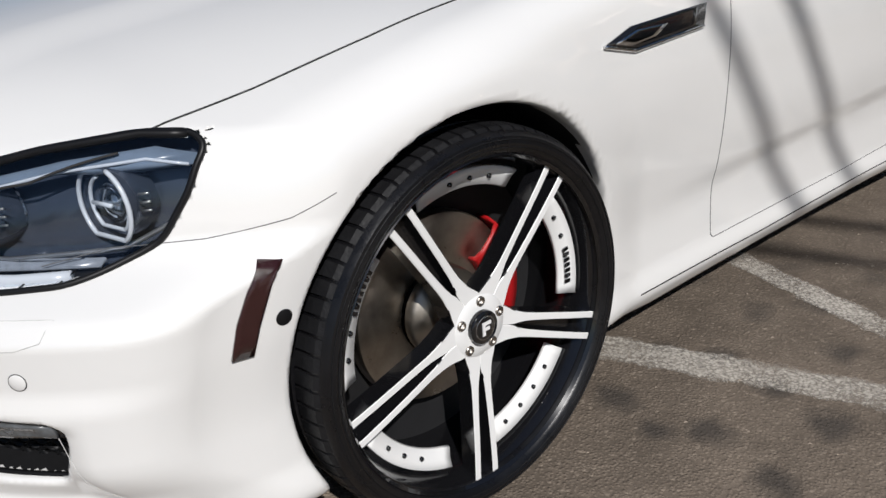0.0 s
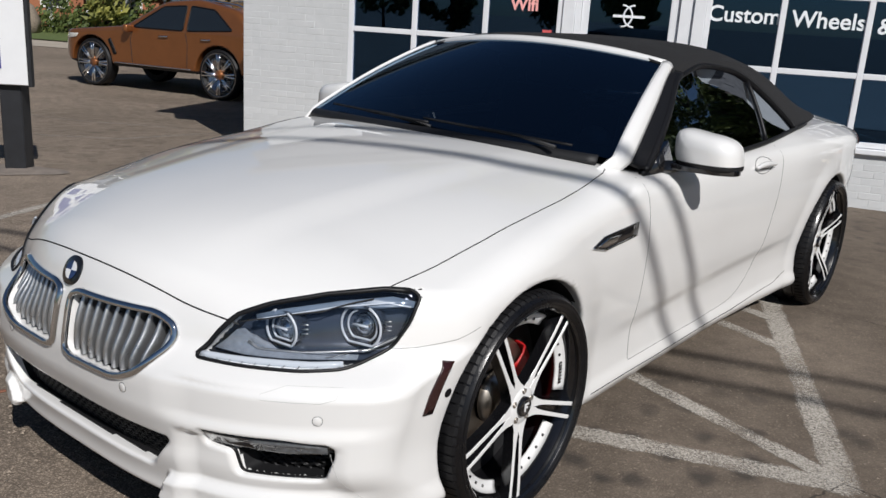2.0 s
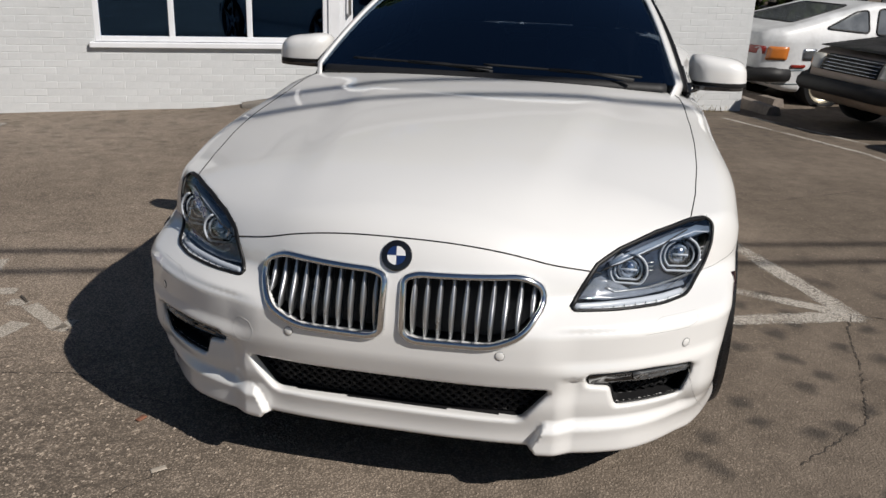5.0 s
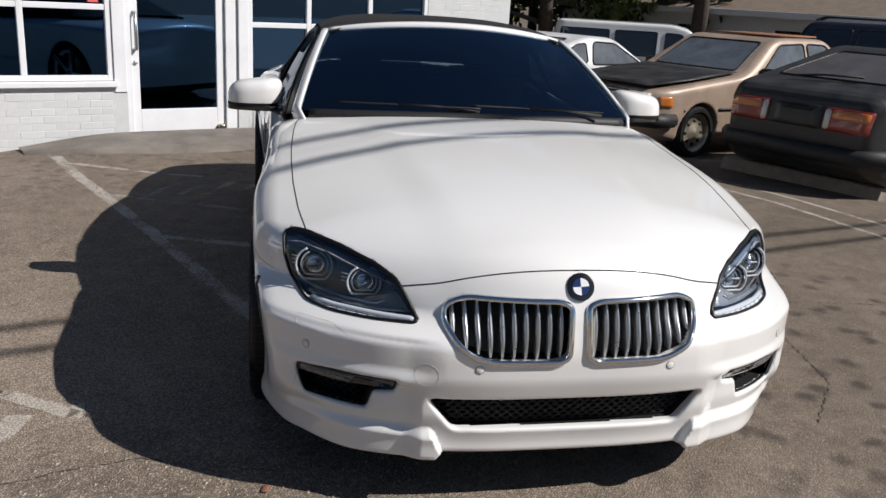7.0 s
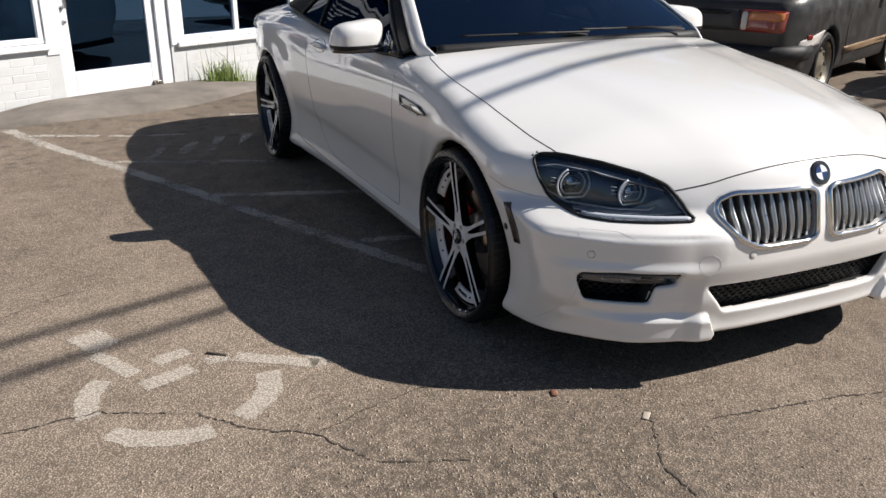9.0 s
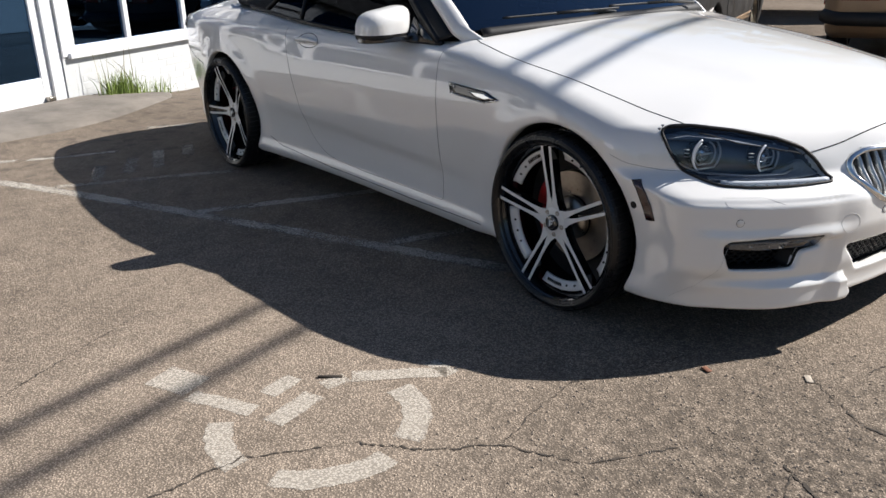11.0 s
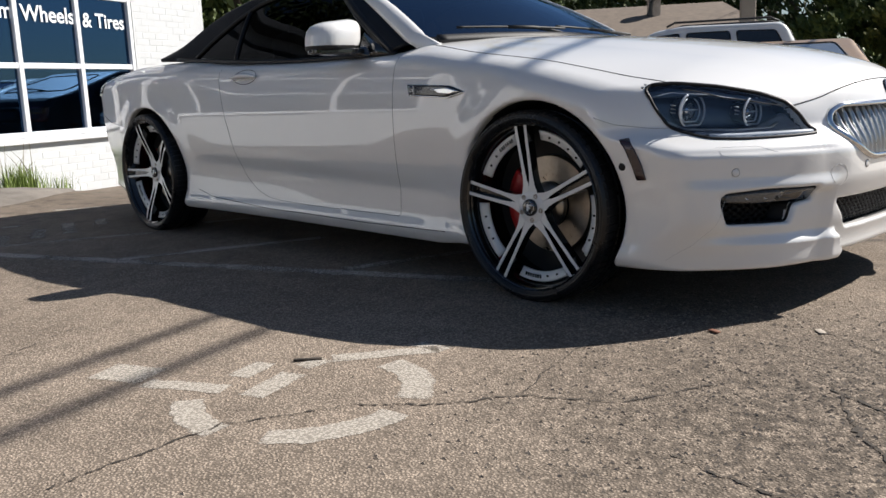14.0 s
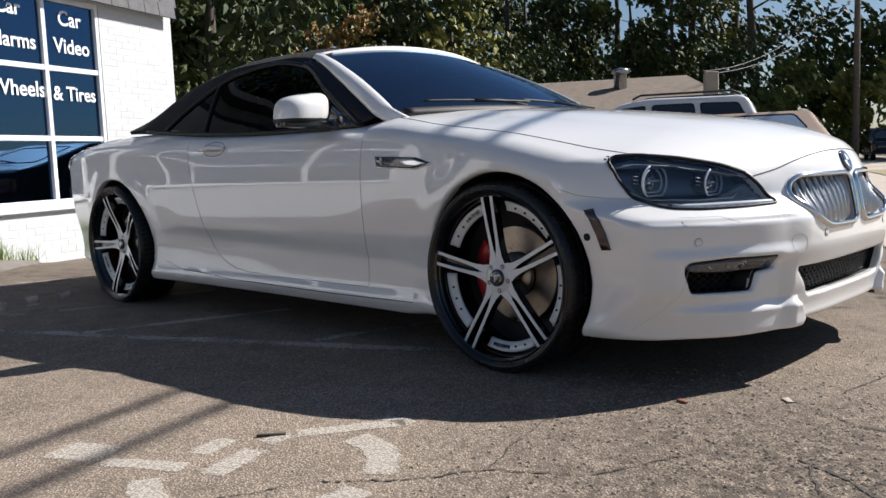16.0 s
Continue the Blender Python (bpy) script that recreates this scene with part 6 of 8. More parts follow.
# ---- other cars ----
def simple_car(name, m, label, side, glass, half, paint, wheels, radius, extra=None, glass_mat_=None, tuck=0.16, belt=0.85, h=0.03, rim=None, nose_round=0.22, tail_round=0.16, low_dark=0.0, fat=0.11):
    """A car from its side outline (y from nose to tail, z up), narrowed above the belt and rounded in plan; panes lie flush on it."""
    root = empty(name, m, label, "car")
    ys = [p[0] for p in side]
    y0, y1 = min(ys), max(ys)
    zt = max(p[1] for p in side)
    outline = round_poly(side, 0.16, 4)

    def f(X, Y, Z):
        ax = np.sqrt(X * X + 1e-6)
        d = poly_sdf(Y, Z, outline)
        w = half - tuck * sstep(Z, belt - 0.02, zt + 0.05) ** 0.8 - 0.035 * sstep(Z, 0.55, 0.2)
        w = w - nose_round * sstep(Y, y0 + 0.55, y0 - 0.05) ** 2 - tail_round * sstep(Y, y1 - 0.45, y1 + 0.05) ** 2
        f_ = smax(d, ax - w, 0.09)
        for yw in wheels:
            rr = np.sqrt((Y - yw) ** 2 + (Z - radius) ** 2) - radius * 1.13
            f_ = smax(f_, -np.maximum(rr, half - 0.30 - ax), 0.02)
        return f_

    P, Q = iso_points(f, (-half - 0.06, y0 - 0.09, 0.05), (half + 0.06, y1 + 0.09, zt + 0.09), h)
    C = P[Q].mean(1)
    me = iso_mesh("body", P, Q, f)
    for mm in (paint, M_BLACK):
        me.materials.append(mm)
    w_in = half - 0.30 - np.abs(C[:, 0])
    inner = np.zeros(len(C), bool)
    for yw in wheels:
        inner |= (np.hypot(C[:, 1] - yw, C[:, 2] - radius) < radius * 1.11)
    inner |= C[:, 2] < low_dark
    me.polygons.foreach_set("material_index", inner.astype(np.int32))
    body_ = part("body", me, None, root, smooth=False)

    def lay(points, axis, off, sg=1):
        pts = np.array(points, float)
        if axis == "x":
            lo, hi = np.zeros(len(pts)), np.full(len(pts), half + 0.1)
        elif axis == "front":
            lo, hi = np.full(len(pts), (y0 + y1) / 2), np.full(len(pts), y0 - 0.15)
        elif axis == "back":
            lo, hi = np.full(len(pts), (y0 + y1) / 2), np.full(len(pts), y1 + 0.15)
        for _ in range(18):
            mid = (lo + hi) / 2
            v = f(mid, pts[:, 0], pts[:, 1]) if axis == "x" else f(pts[:, 0], mid, pts[:, 1])
            lo, hi = np.where(v < 0, mid, lo), np.where(v < 0, hi, mid)
        if axis == "x":
            return [Vector((sg * (a + off), p[0], p[1])) for a, p in zip(lo, pts)]
        k = -1 if axis == "front" else 1
        return [Vector((p[0], a + k * off, p[1])) for a, p in zip(lo, pts)]

    gm = glass_mat_ or M_CARGLASS
    for poly in glass.get("side", ()):
        for sg in (1, -1):
            w_ = part("side_window", patch(dense(round_poly(poly, 0.05, 3), 0.08, True), 4, lambda q: lay(q, "x", 0.006, sg)), gm, root, "dark car glass")
            part("window_trim", tube(lay(dense(round_poly(poly, 0.05, 3), 0.06, True), "x", 0.006, sg), 0.012, 5, True), M_TRIM, w_)
    for ax_ in ("front", "back"):
        if ax_ in glass:
            poly = glass[ax_]
            w_ = part("windscreen" if ax_ == "front" else "rear_window", patch(dense(round_poly(poly, 0.05, 3), 0.08, True), 4, lambda q: lay(q, ax_, 0.006)), gm, root, "dark car glass")
            part("window_trim", tube(lay(dense(round_poly(poly, 0.05, 3), 0.06, True), ax_, 0.006), 0.012, 5, True), M_TRIM, w_)
    for yw in wheels:
        for sg in (1, -1):
            R = radius
            tw = part("wheel", lathe([(R * 0.70, fat * 0.7), (R * 0.80, fat), (R * 0.93, fat), (R, fat * 0.75), (R, -fat * 0.75), (R * 0.93, -fat), (R * 0.70, -fat)], 36), M_RUBBER, root, smooth=radians(40))
            tw.matrix_local = pose(sg * (half - fat - 0.02), yw, R, 0, 0, 0 if sg > 0 else 180)
            (rim or plain_rim)(tw, R, fat)
    if extra:
        extra(root, lay, f)
    return root


def plain_rim(parent, R, fat):
    part("rim", lathe([(R * 0.72, fat * 0.9), (R * 0.69, fat * 0.75), (R * 0.60, fat * 0.45), (R * 0.30, fat * 0.55), (R * 0.12, fat * 0.75), (0.0, fat * 0.78)], 30), M_ALLOY, parent, "dull alloy rim")
    for k in range(8):
        a = 2 * math.pi * k / 8
        part("rim_hole", lathe([(0.0, 0.002), (R * 0.075, 0.002), (R * 0.08, -0.004)], 10, "x", Matrix.Translation((fat * 0.53, R * 0.45 * math.cos(a), R * 0.45 * math.sin(a)))), M_BLACK, parent)


def chrome_rim(parent, R, fat):
    part("rim", lathe([(R * 0.86, fat * 1.0), (R * 0.83, fat * 1.02), (R * 0.80, fat * 0.6), (R * 0.76, fat * 0.1), (R * 0.4, -fat * 0.3), (0.0, -fat * 0.3)], 48), M_CHROMEDARK, parent, "large chrome rim")
    for k in range(8):
        for d in (-0.09, 0.09):
            a = 2 * math.pi * k / 8
            c0, c1 = a + d * 0.6, a + d
            part("spoke", tube([(fat * 0.75, R * 0.14 * math.cos(c0), R * 0.14 * math.sin(c0)), (fat * 0.95, R * 0.5 * math.cos(c1), R * 0.5 * math.sin(c1)), (fat * 0.95, R * 0.81 * math.cos(c1), R * 0.81 * math.sin(c1))], [0.026, 0.018, 0.022], 6), M_CHROME, parent, "chrome spoke")
    part("hub", lathe([(R * 0.2, fat * 0.6), (R * 0.18, fat * 0.95), (0.0, fat * 1.05)], 24), M_BRONZE, parent)


M_CARGLASS = mat("car_glass", (0.012, 0.015, 0.018), 0.04, coat=1.0)
M_DUSTGLASS = mat("dust_covered_glass", (0.075, 0.066, 0.062), 0.38, coat=0.25, var=0.25, scale=5)
M_PALEGLASS = mat("dusty_car_glass", (0.10, 0.11, 0.12), 0.12, coat=0.8, var=0.3, scale=4, rvar=0.05)
M_ALLOY = mat("old_alloy", (0.42, 0.38, 0.30), 0.4, metal=0.8, var=0.25, scale=20)
M_CHROMEDARK = mat("dark_chrome", (0.35, 0.35, 0.36), 0.12, metal=1.0)
M_BRONZE = mat("bronze_paint", (0.26, 0.095, 0.028), 0.34, metal=0.55, coat=1.0, var=0.08, scale=4)
M_DULLBLK = mat("sunburnt_black_paint", (0.028, 0.027, 0.027), 0.45, var=0.4, scale=5, rvar=0.15, bump=0.03, bscale=40)
M_GOLD = mat("faded_gold_paint", (0.30, 0.205, 0.125), 0.42, metal=0.2, coat=0.3, var=0.12, scale=4, rvar=0.1)
M_TAN = mat("dusty_tan_paint", (0.34, 0.26, 0.20), 0.45, metal=0.15, coat=0.3, var=0.15, scale=3, rvar=0.1)
M_WHITECAR = mat("white_car_paint", (0.72, 0.73, 0.74), 0.3, coat=0.8, var=0.04, scale=3)
M_PATCHY = mat("patchy_silver_paint", (0.55, 0.56, 0.57), 0.45, coat=0.2, var=0.28, scale=2.2, rvar=0.12)
M_DARKBLUE = mat("black_suv_paint", (0.012, 0.014, 0.022), 0.2, coat=1.0)
M_TAILRED = mat("tail_lamp_red", (0.22, 0.022, 0.015), 0.15, coat=1.0, bump=0.2, bscale=200)
M_AMBERL = mat("tail_lamp_amber", (0.50, 0.16, 0.03), 0.18, coat=1.0)
M_CLEARL = mat("reverse_lamp", (0.55, 0.54, 0.50), 0.2, coat=1.0)
M_PRIMER = mat("grey_primer", (0.42, 0.40, 0.38), 0.7, var=0.2, scale=8)


def quad_on(root, lay, axis, pts, material, name, off=0.012, label="", sg=1):
    ob = part(name, patch(dense(round_poly(pts, 0.02, 2), 0.07, True), 2, lambda q: lay(q, axis, off, sg)), material, root, label)
    return thick(ob, 0.012)


def hatch_extra(dark):
    def go(root, lay, f):
        for sg in (1, -1):
            q = [(sg * 0.28, 0.67), (sg * 0.70, 0.67), (sg * 0.72, 0.86), (sg * 0.28, 0.86)]
            quad_on(root, lay, "back", q, M_TAILRED, "tail_light", 0.008, "red tail light")
            quad_on(root, lay, "back", [(sg * 0.36, 0.77), (sg * 0.69, 0.77), (sg * 0.70, 0.845), (sg * 0.36, 0.845)], M_AMBERL, "tail_light_amber", 0.014)
            quad_on(root, lay, "back", [(sg * 0.29, 0.685), (sg * 0.345, 0.685), (sg * 0.345, 0.845), (sg * 0.29, 0.845)], M_CLEARL, "reverse_light", 0.014)
            quad_on(root, lay, "x", [(2.95, 0.60), (3.06, 0.60), (3.06, 0.645), (2.95, 0.645)], M_TAILRED, "side_marker", 0.008, "red side marker", sg)
        quad_on(root, lay, "back", [(-0.26, 0.67), (0.26, 0.67), (0.26, 0.86), (-0.26, 0.86)], M_DULLBLK if dark else M_GOLD, "plate_panel", 0.006)
        quad_on(root, lay, "back", [(-0.16, 0.81), (0.16, 0.81), (0.16, 0.845), (-0.16, 0.845)], M_TRIM, "badge_strip", 0.014)
        b = part("rear_bumper", tube([(-0.80, 2.95, 0.50), (-0.80, 3.18, 0.49), (-0.66, 3.33, 0.48), (0, 3.37, 0.48), (0.66, 3.33, 0.48), (0.80, 3.18, 0.49), (0.80, 2.95, 0.50)], 0.075, 8, flat=1.0), M_BLACK, root, "black rubber rear bumper")
        part("wiper", tube([(0.35, 2.96, 1.055), (0.05, 2.88, 1.085), (-0.30, 2.83, 1.09)], 0.010, 5), M_BLACK, root)
        for sg in (1, -1):
            part("door_mirror", boxm(sg * 0.88 - 0.09, sg * 0.88 + 0.09, 0.70, 0.80, 0.86, 0.97, 0.03, 2), M_BLACK, root)
            part("door_seam", tube(lay(dense([(1.85, 0.30), (1.88, 0.60), (1.80, 0.85)], 0.06), "x", 0.001, sg), 0.006, 5), M_GAP, root)
        if dark:
            quad_on(root, lay, "x", [(2.60, 0.66), (3.15, 0.60), (3.20, 0.52), (2.75, 0.54)], M_PRIMER, "primer_patch", 0.004, "bare primer patch", -1)
            quad_on(root, lay, "x", [(-0.2, 0.44), (1.9, 0.44), (1.9, 0.37), (-0.2, 0.37)], M_GOLD, "side_stripe", 0.004, "gold side stripe", -1)
    return go


ZX_SIDE = [(-0.86, 0.28), (-0.92, 0.50), (-0.82, 0.64), (0.55, 0.86), (1.25, 1.29), (1.75, 1.32), (2.95, 1.02), (3.30, 0.96), (3.36, 0.66), (3.30, 0.34), (2.9, 0.22), (-0.5, 0.20)]
ZX_GLASS = {"side": [[(0.78, 0.93), (1.30, 1.22), (1.72, 1.24), (1.80, 0.93)], [(1.90, 0.95), (1.88, 1.22), (2.05, 1.20), (2.50, 1.0)]], "back": [(-0.58, 1.05), (0.58, 1.05), (0.46, 1.26), (-0.46, 1.26)], "front": [(-0.60, 0.94), (0.60, 0.94), (0.50, 1.22), (-0.50, 1.22)]}


def at(x, y, yaw, dz=0.0):
    """Stands a car on the lot; yaw turns its nose from -y."""
    return pose(x, y, gz(x, y) + dz, 0, 0, yaw)


# nose towards +x: yaw 90; the tail ends of both hatchbacks face the white car
simple_car("black_hatchback", at(8.75, 2.20, 90) @ Matrix.Diagonal((1.03, 1.03, 1.10, 1)), "sun-faded black hatchback with primer patches, parked on asphalt", ZX_SIDE, ZX_GLASS, 0.84, M_DULLBLK, (0, 2.40), 0.31, hatch_extra(True), glass_mat_=M_DUSTGLASS)
simple_car("gold_hatchback", at(9.75, -0.55, 90, 0.14), "faded gold hatchback parked with its tail to the lot", ZX_SIDE, ZX_GLASS, 0.84, M_GOLD, (0, 2.40), 0.31, hatch_extra(False), glass_mat_=M_PALEGLASS)


def sedan_extra(root, lay, f):
    quad_on(root, lay, "front", [(-0.42, 0.60), (0.42, 0.60), (0.42, 0.76), (-0.42, 0.76)], M_TRIM, "grille", 0.006, "dark slatted grille")
    for k in range(5):
        part("grille_slat", tube(lay(dense([(-0.41, 0.62 + 0.032 * k), (0.41, 0.62 + 0.032 * k)], 0.1), "front", 0.022), 0.006, 5), M_LAMPGREY, root)
    for sg in (1, -1):
        quad_on(root, lay, "front", [(sg * 0.44, 0.60), (sg * 0.70, 0.61), (sg * 0.70, 0.75), (sg * 0.44, 0.75)], M_CLEARL, "headlight", 0.010, "dull glass headlight")
        quad_on(root, lay, "x", [(-0.66, 0.60), (-0.50, 0.60), (-0.50, 0.72), (-0.66, 0.72)], M_AMBERL, "indicator", 0.008, "", sg)
        part("door_mirror", boxm(sg * 0.90 - 0.09, sg * 0.90 + 0.09, 1.00, 1.09, 0.92, 1.03, 0.03, 2), M_BLACK, root)
        part("door_seam", tube(lay(dense([(0.95, 0.92), (0.90, 0.6), (0.92, 0.28)], 0.06), "x", 0.001, sg), 0.006, 5), M_GAP, root)
        part("side_moulding", tube(lay(dense([(-0.3, 0.56), (3.2, 0.56)], 0.2), "x", 0.004, sg), 0.018, 5), M_TRIM, root)
    part("front_bumper", tube([(-0.82, -0.45, 0.46), (-0.80, -0.72, 0.46), (-0.6, -0.90, 0.46), (0.6, -0.90, 0.46), (0.80, -0.72, 0.46), (0.82, -0.45, 0.46)], 0.08, 8), M_BLACK, root, "black rubber front bumper")
    hd = part("hood", patch([(-0.66, -0.70), (0.66, -0.70), (0.72, 0.0), (0.70, 0.72), (-0.70, 0.72), (-0.72, 0.0)], 5, lambda q: [Vector((u, v, 0.80 + 0.155 * (v + 0.78) / 1.5 + 0.018)) for u, v in q]), M_DULLBLK, root, "faded dark hood")
    thick(hd, 0.01)
    rf = part("roof_panel", patch([(-0.50, 1.62), (0.50, 1.62), (0.50, 2.55), (-0.50, 2.55)], 4, lambda q: [Vector((u, v, 1.392)) for u, v in q]), M_RUST, root, "rusty roof")
    thick(rf, 0.02)


M_RUST = mat("rusty_roof_paint", (0.22, 0.10, 0.055), 0.8, var=0.35, scale=6)
simple_car("tan_sedan", at(5.98, 4.62, -90), "dusty tan sedan with a dark hood and rusty roof", [(-0.80, 0.28), (-0.86, 0.50), (-0.80, 0.77), (0.75, 0.94), (1.45, 1.37), (2.55, 1.37), (3.05, 0.96), (3.55, 0.92), (3.60, 0.50), (3.50, 0.28), (2.6, 0.22), (-0.3, 0.20)],
           {"side": [[(1.02, 0.95), (1.50, 1.29), (1.98, 1.31), (1.98, 0.95)], [(2.06, 0.95), (2.06, 1.31), (2.45, 1.30), (2.85, 0.97)]], "front": [(-0.62, 0.98), (0.62, 0.98), (0.54, 1.31), (-0.54, 1.31)], "back": [(-0.60, 1.0), (0.60, 1.0), (0.54, 1.30), (-0.54, 1.30)]}, 0.83, M_TAN, (0, 2.45), 0.30, sedan_extra, glass_mat_=M_PALEGLASS, belt=0.92)


def white_hatch_extra(root, lay, f):
    for sg in (1, -1):
        quad_on(root, lay, "back", [(sg * 0.30, 0.60), (sg * 0.74, 0.60), (sg * 0.75, 0.78), (sg * 0.30, 0.78)], M_TAILRED, "tail_light", 0.008, "red and amber tail light")
        quad_on(root, lay, "x", [(3.02, 0.62), (3.26, 0.62), (3.24, 0.78), (3.00, 0.78)], M_AMBERL, "tail_light_side", 0.008, "", sg)
        quad_on(root, lay, "x", [(2.62, 0.62), (2.80, 0.62), (2.80, 0.76), (2.62, 0.76)], M_LAMPGREY, "fuel_flap", 0.004, "grey fuel flap", sg)
        quad_on(root, lay, "x", [(2.75, 0.53), (2.95, 0.53), (2.95, 0.57), (2.75, 0.57)], M_TAILRED, "side_marker", 0.010, "", sg)
        quad_on(root, lay, "x", [(-0.5, 0.50), (3.2, 0.50), (3.2, 0.33), (-0.5, 0.33)], M_LOWTEAL, "lower_panel", 0.005, "dull teal lower panel", sg)
    part("rear_bumper", tube([(-0.80, 2.95, 0.44), (-0.80, 3.18, 0.44), (-0.66, 3.33, 0.43), (0.66, 3.33, 0.43), (0.80, 3.18, 0.44), (0.80, 2.95, 0.44)], 0.09, 8), M_BLACK, root, "dark rear bumper")


M_LOWTEAL = mat("dull_teal_paint", (0.05, 0.09, 0.11), 0.5, var=0.2, scale=5)
simple_car("silver_hatchback", at(8.75, 7.35, 90), "patchy silver hatchback with amber and red tail lights", ZX_SIDE, ZX_GLASS, 0.84, M_PATCHY, (0, 2.40), 0.31, white_hatch_extra, glass_mat_=M_PALEGLASS)

VAN_SIDE = [(-0.75, 0.35), (-0.80, 0.75), (-0.72, 1.08), (0.15, 1.20), (0.75, 1.92), (1.2, 2.02), (4.15, 2.02), (4.25, 1.2), (4.25, 0.45), (3.9, 0.30), (-0.4, 0.30)]
simple_car("white_van", at(16.9, 12.0, 40, 0.0), "white passenger van with dark side windows", VAN_SIDE, {"side": [[(0.55, 1.22), (0.95, 1.80), (1.35, 1.82), (1.35, 1.22)], [(1.55, 1.22), (1.55, 1.82), (2.6, 1.82), (2.6, 1.22)], [(2.75, 1.22), (2.75, 1.82), (4.0, 1.82), (4.0, 1.22)]], "front": [(-0.78, 1.28), (0.78, 1.28), (0.68, 1.82), (-0.68, 1.82)], "back": [(-0.7, 1.25), (0.7, 1.25), (0.66, 1.8), (-0.66, 1.8)]}, 0.98, M_WHITECAR, (0.0, 3.2), 0.36, belt=1.2, h=0.05, tuck=0.12)
SUV_SIDE = [(-0.85, 0.40), (-0.92, 0.75), (-0.80, 1.02), (0.55, 1.12), (1.25, 1.68), (1.8, 1.76), (3.55, 1.74), (3.85, 1.15), (3.90, 0.60), (3.75, 0.42), (3.2, 0.32), (-0.5, 0.32)]
SUV_GLASS = {"side": [[(0.85, 1.15), (1.32, 1.58), (1.75, 1.62), (1.75, 1.15)], [(1.88, 1.15), (1.88, 1.62), (2.62, 1.62), (2.70, 1.15)], [(2.82, 1.15), (2.74, 1.62), (3.40, 1.60), (3.62, 1.18)]], "front": [(-0.66, 1.16), (0.66, 1.16), (0.58, 1.60), (-0.58, 1.60)], "back": [(-0.66, 1.16), (0.66, 1.16), (0.60, 1.60), (-0.60, 1.60)]}


def rack(root, lay, f):
    for sg in (1, -1):
        part("roof_rail", tube([(sg * 0.60, 1.5, 1.76), (sg * 0.60, 1.65, 1.83), (sg * 0.60, 3.3, 1.83), (sg * 0.60, 3.45, 1.76)], 0.022, 6), M_BLACK, root)
        part("side_moulding", tube(lay(dense([(-0.3, 0.68), (3.6, 0.68)], 0.3), "x", 0.004, sg), 0.03, 5), M_LAMPGREY, root)
        for y in (1.5, 2.45):
            part("door_handle", tube(lay([(y, 0.98), (y + 0.2, 0.98)], "x", 0.02, sg), 0.02, 5), M_TRIM, root)
        part("door_mirror", boxm(sg * 1.0 - 0.1, sg * 1.0 + 0.1, 0.80, 0.92, 1.10, 1.27, 0.03, 2), M_BLACK, root)


simple_car("white_suv", at(13.6, 3.1, 180, 0.26), "white sport utility vehicle with black roof rails", SUV_SIDE, SUV_GLASS, 0.90, M_WHITECAR, (0.0, 2.85), 0.37, rack, h=0.045, belt=1.12)
simple_car("black_suv", at(16.3, 4.9, 28, 0.22), "black sport utility vehicle with dark glass", SUV_SIDE, SUV_GLASS, 0.94, M_DARKBLUE, (0.0, 2.85), 0.38, rack, h=0.05, belt=1.12)
simple_car("black_sedan", at(12.4, 5.4, 60, 0.0), "black sedan parked beside a sport utility vehicle", [(-0.80, 0.28), (-0.86, 0.50), (-0.80, 0.72), (0.75, 0.92), (1.45, 1.33), (2.45, 1.35), (3.15, 0.96), (3.55, 0.92), (3.60, 0.50), (3.50, 0.28), (2.6, 0.22), (-0.3, 0.20)],
           {"side": [[(1.05, 0.93), (1.55, 1.25), (1.98, 1.28), (1.98, 0.93)], [(2.06, 0.93), (2.06, 1.28), (2.45, 1.25), (2.95, 0.95)]], "front": [(-0.62, 0.96), (0.62, 0.96), (0.54, 1.26), (-0.54, 1.26)], "back": [(-0.60, 1.0), (0.60, 1.0), (0.54, 1.27), (-0.54, 1.27)]}, 0.86, M_DARKBLUE, (0, 2.6), 0.31, belt=0.92, h=0.045)
simple_car("dark_car", at(47.7, -7.6, -90, 0.0), "distant dark car on the road", SUV_SIDE, SUV_GLASS, 0.90, M_DARKBLUE, (0.0, 2.7), 0.34, h=0.06, belt=1.12)


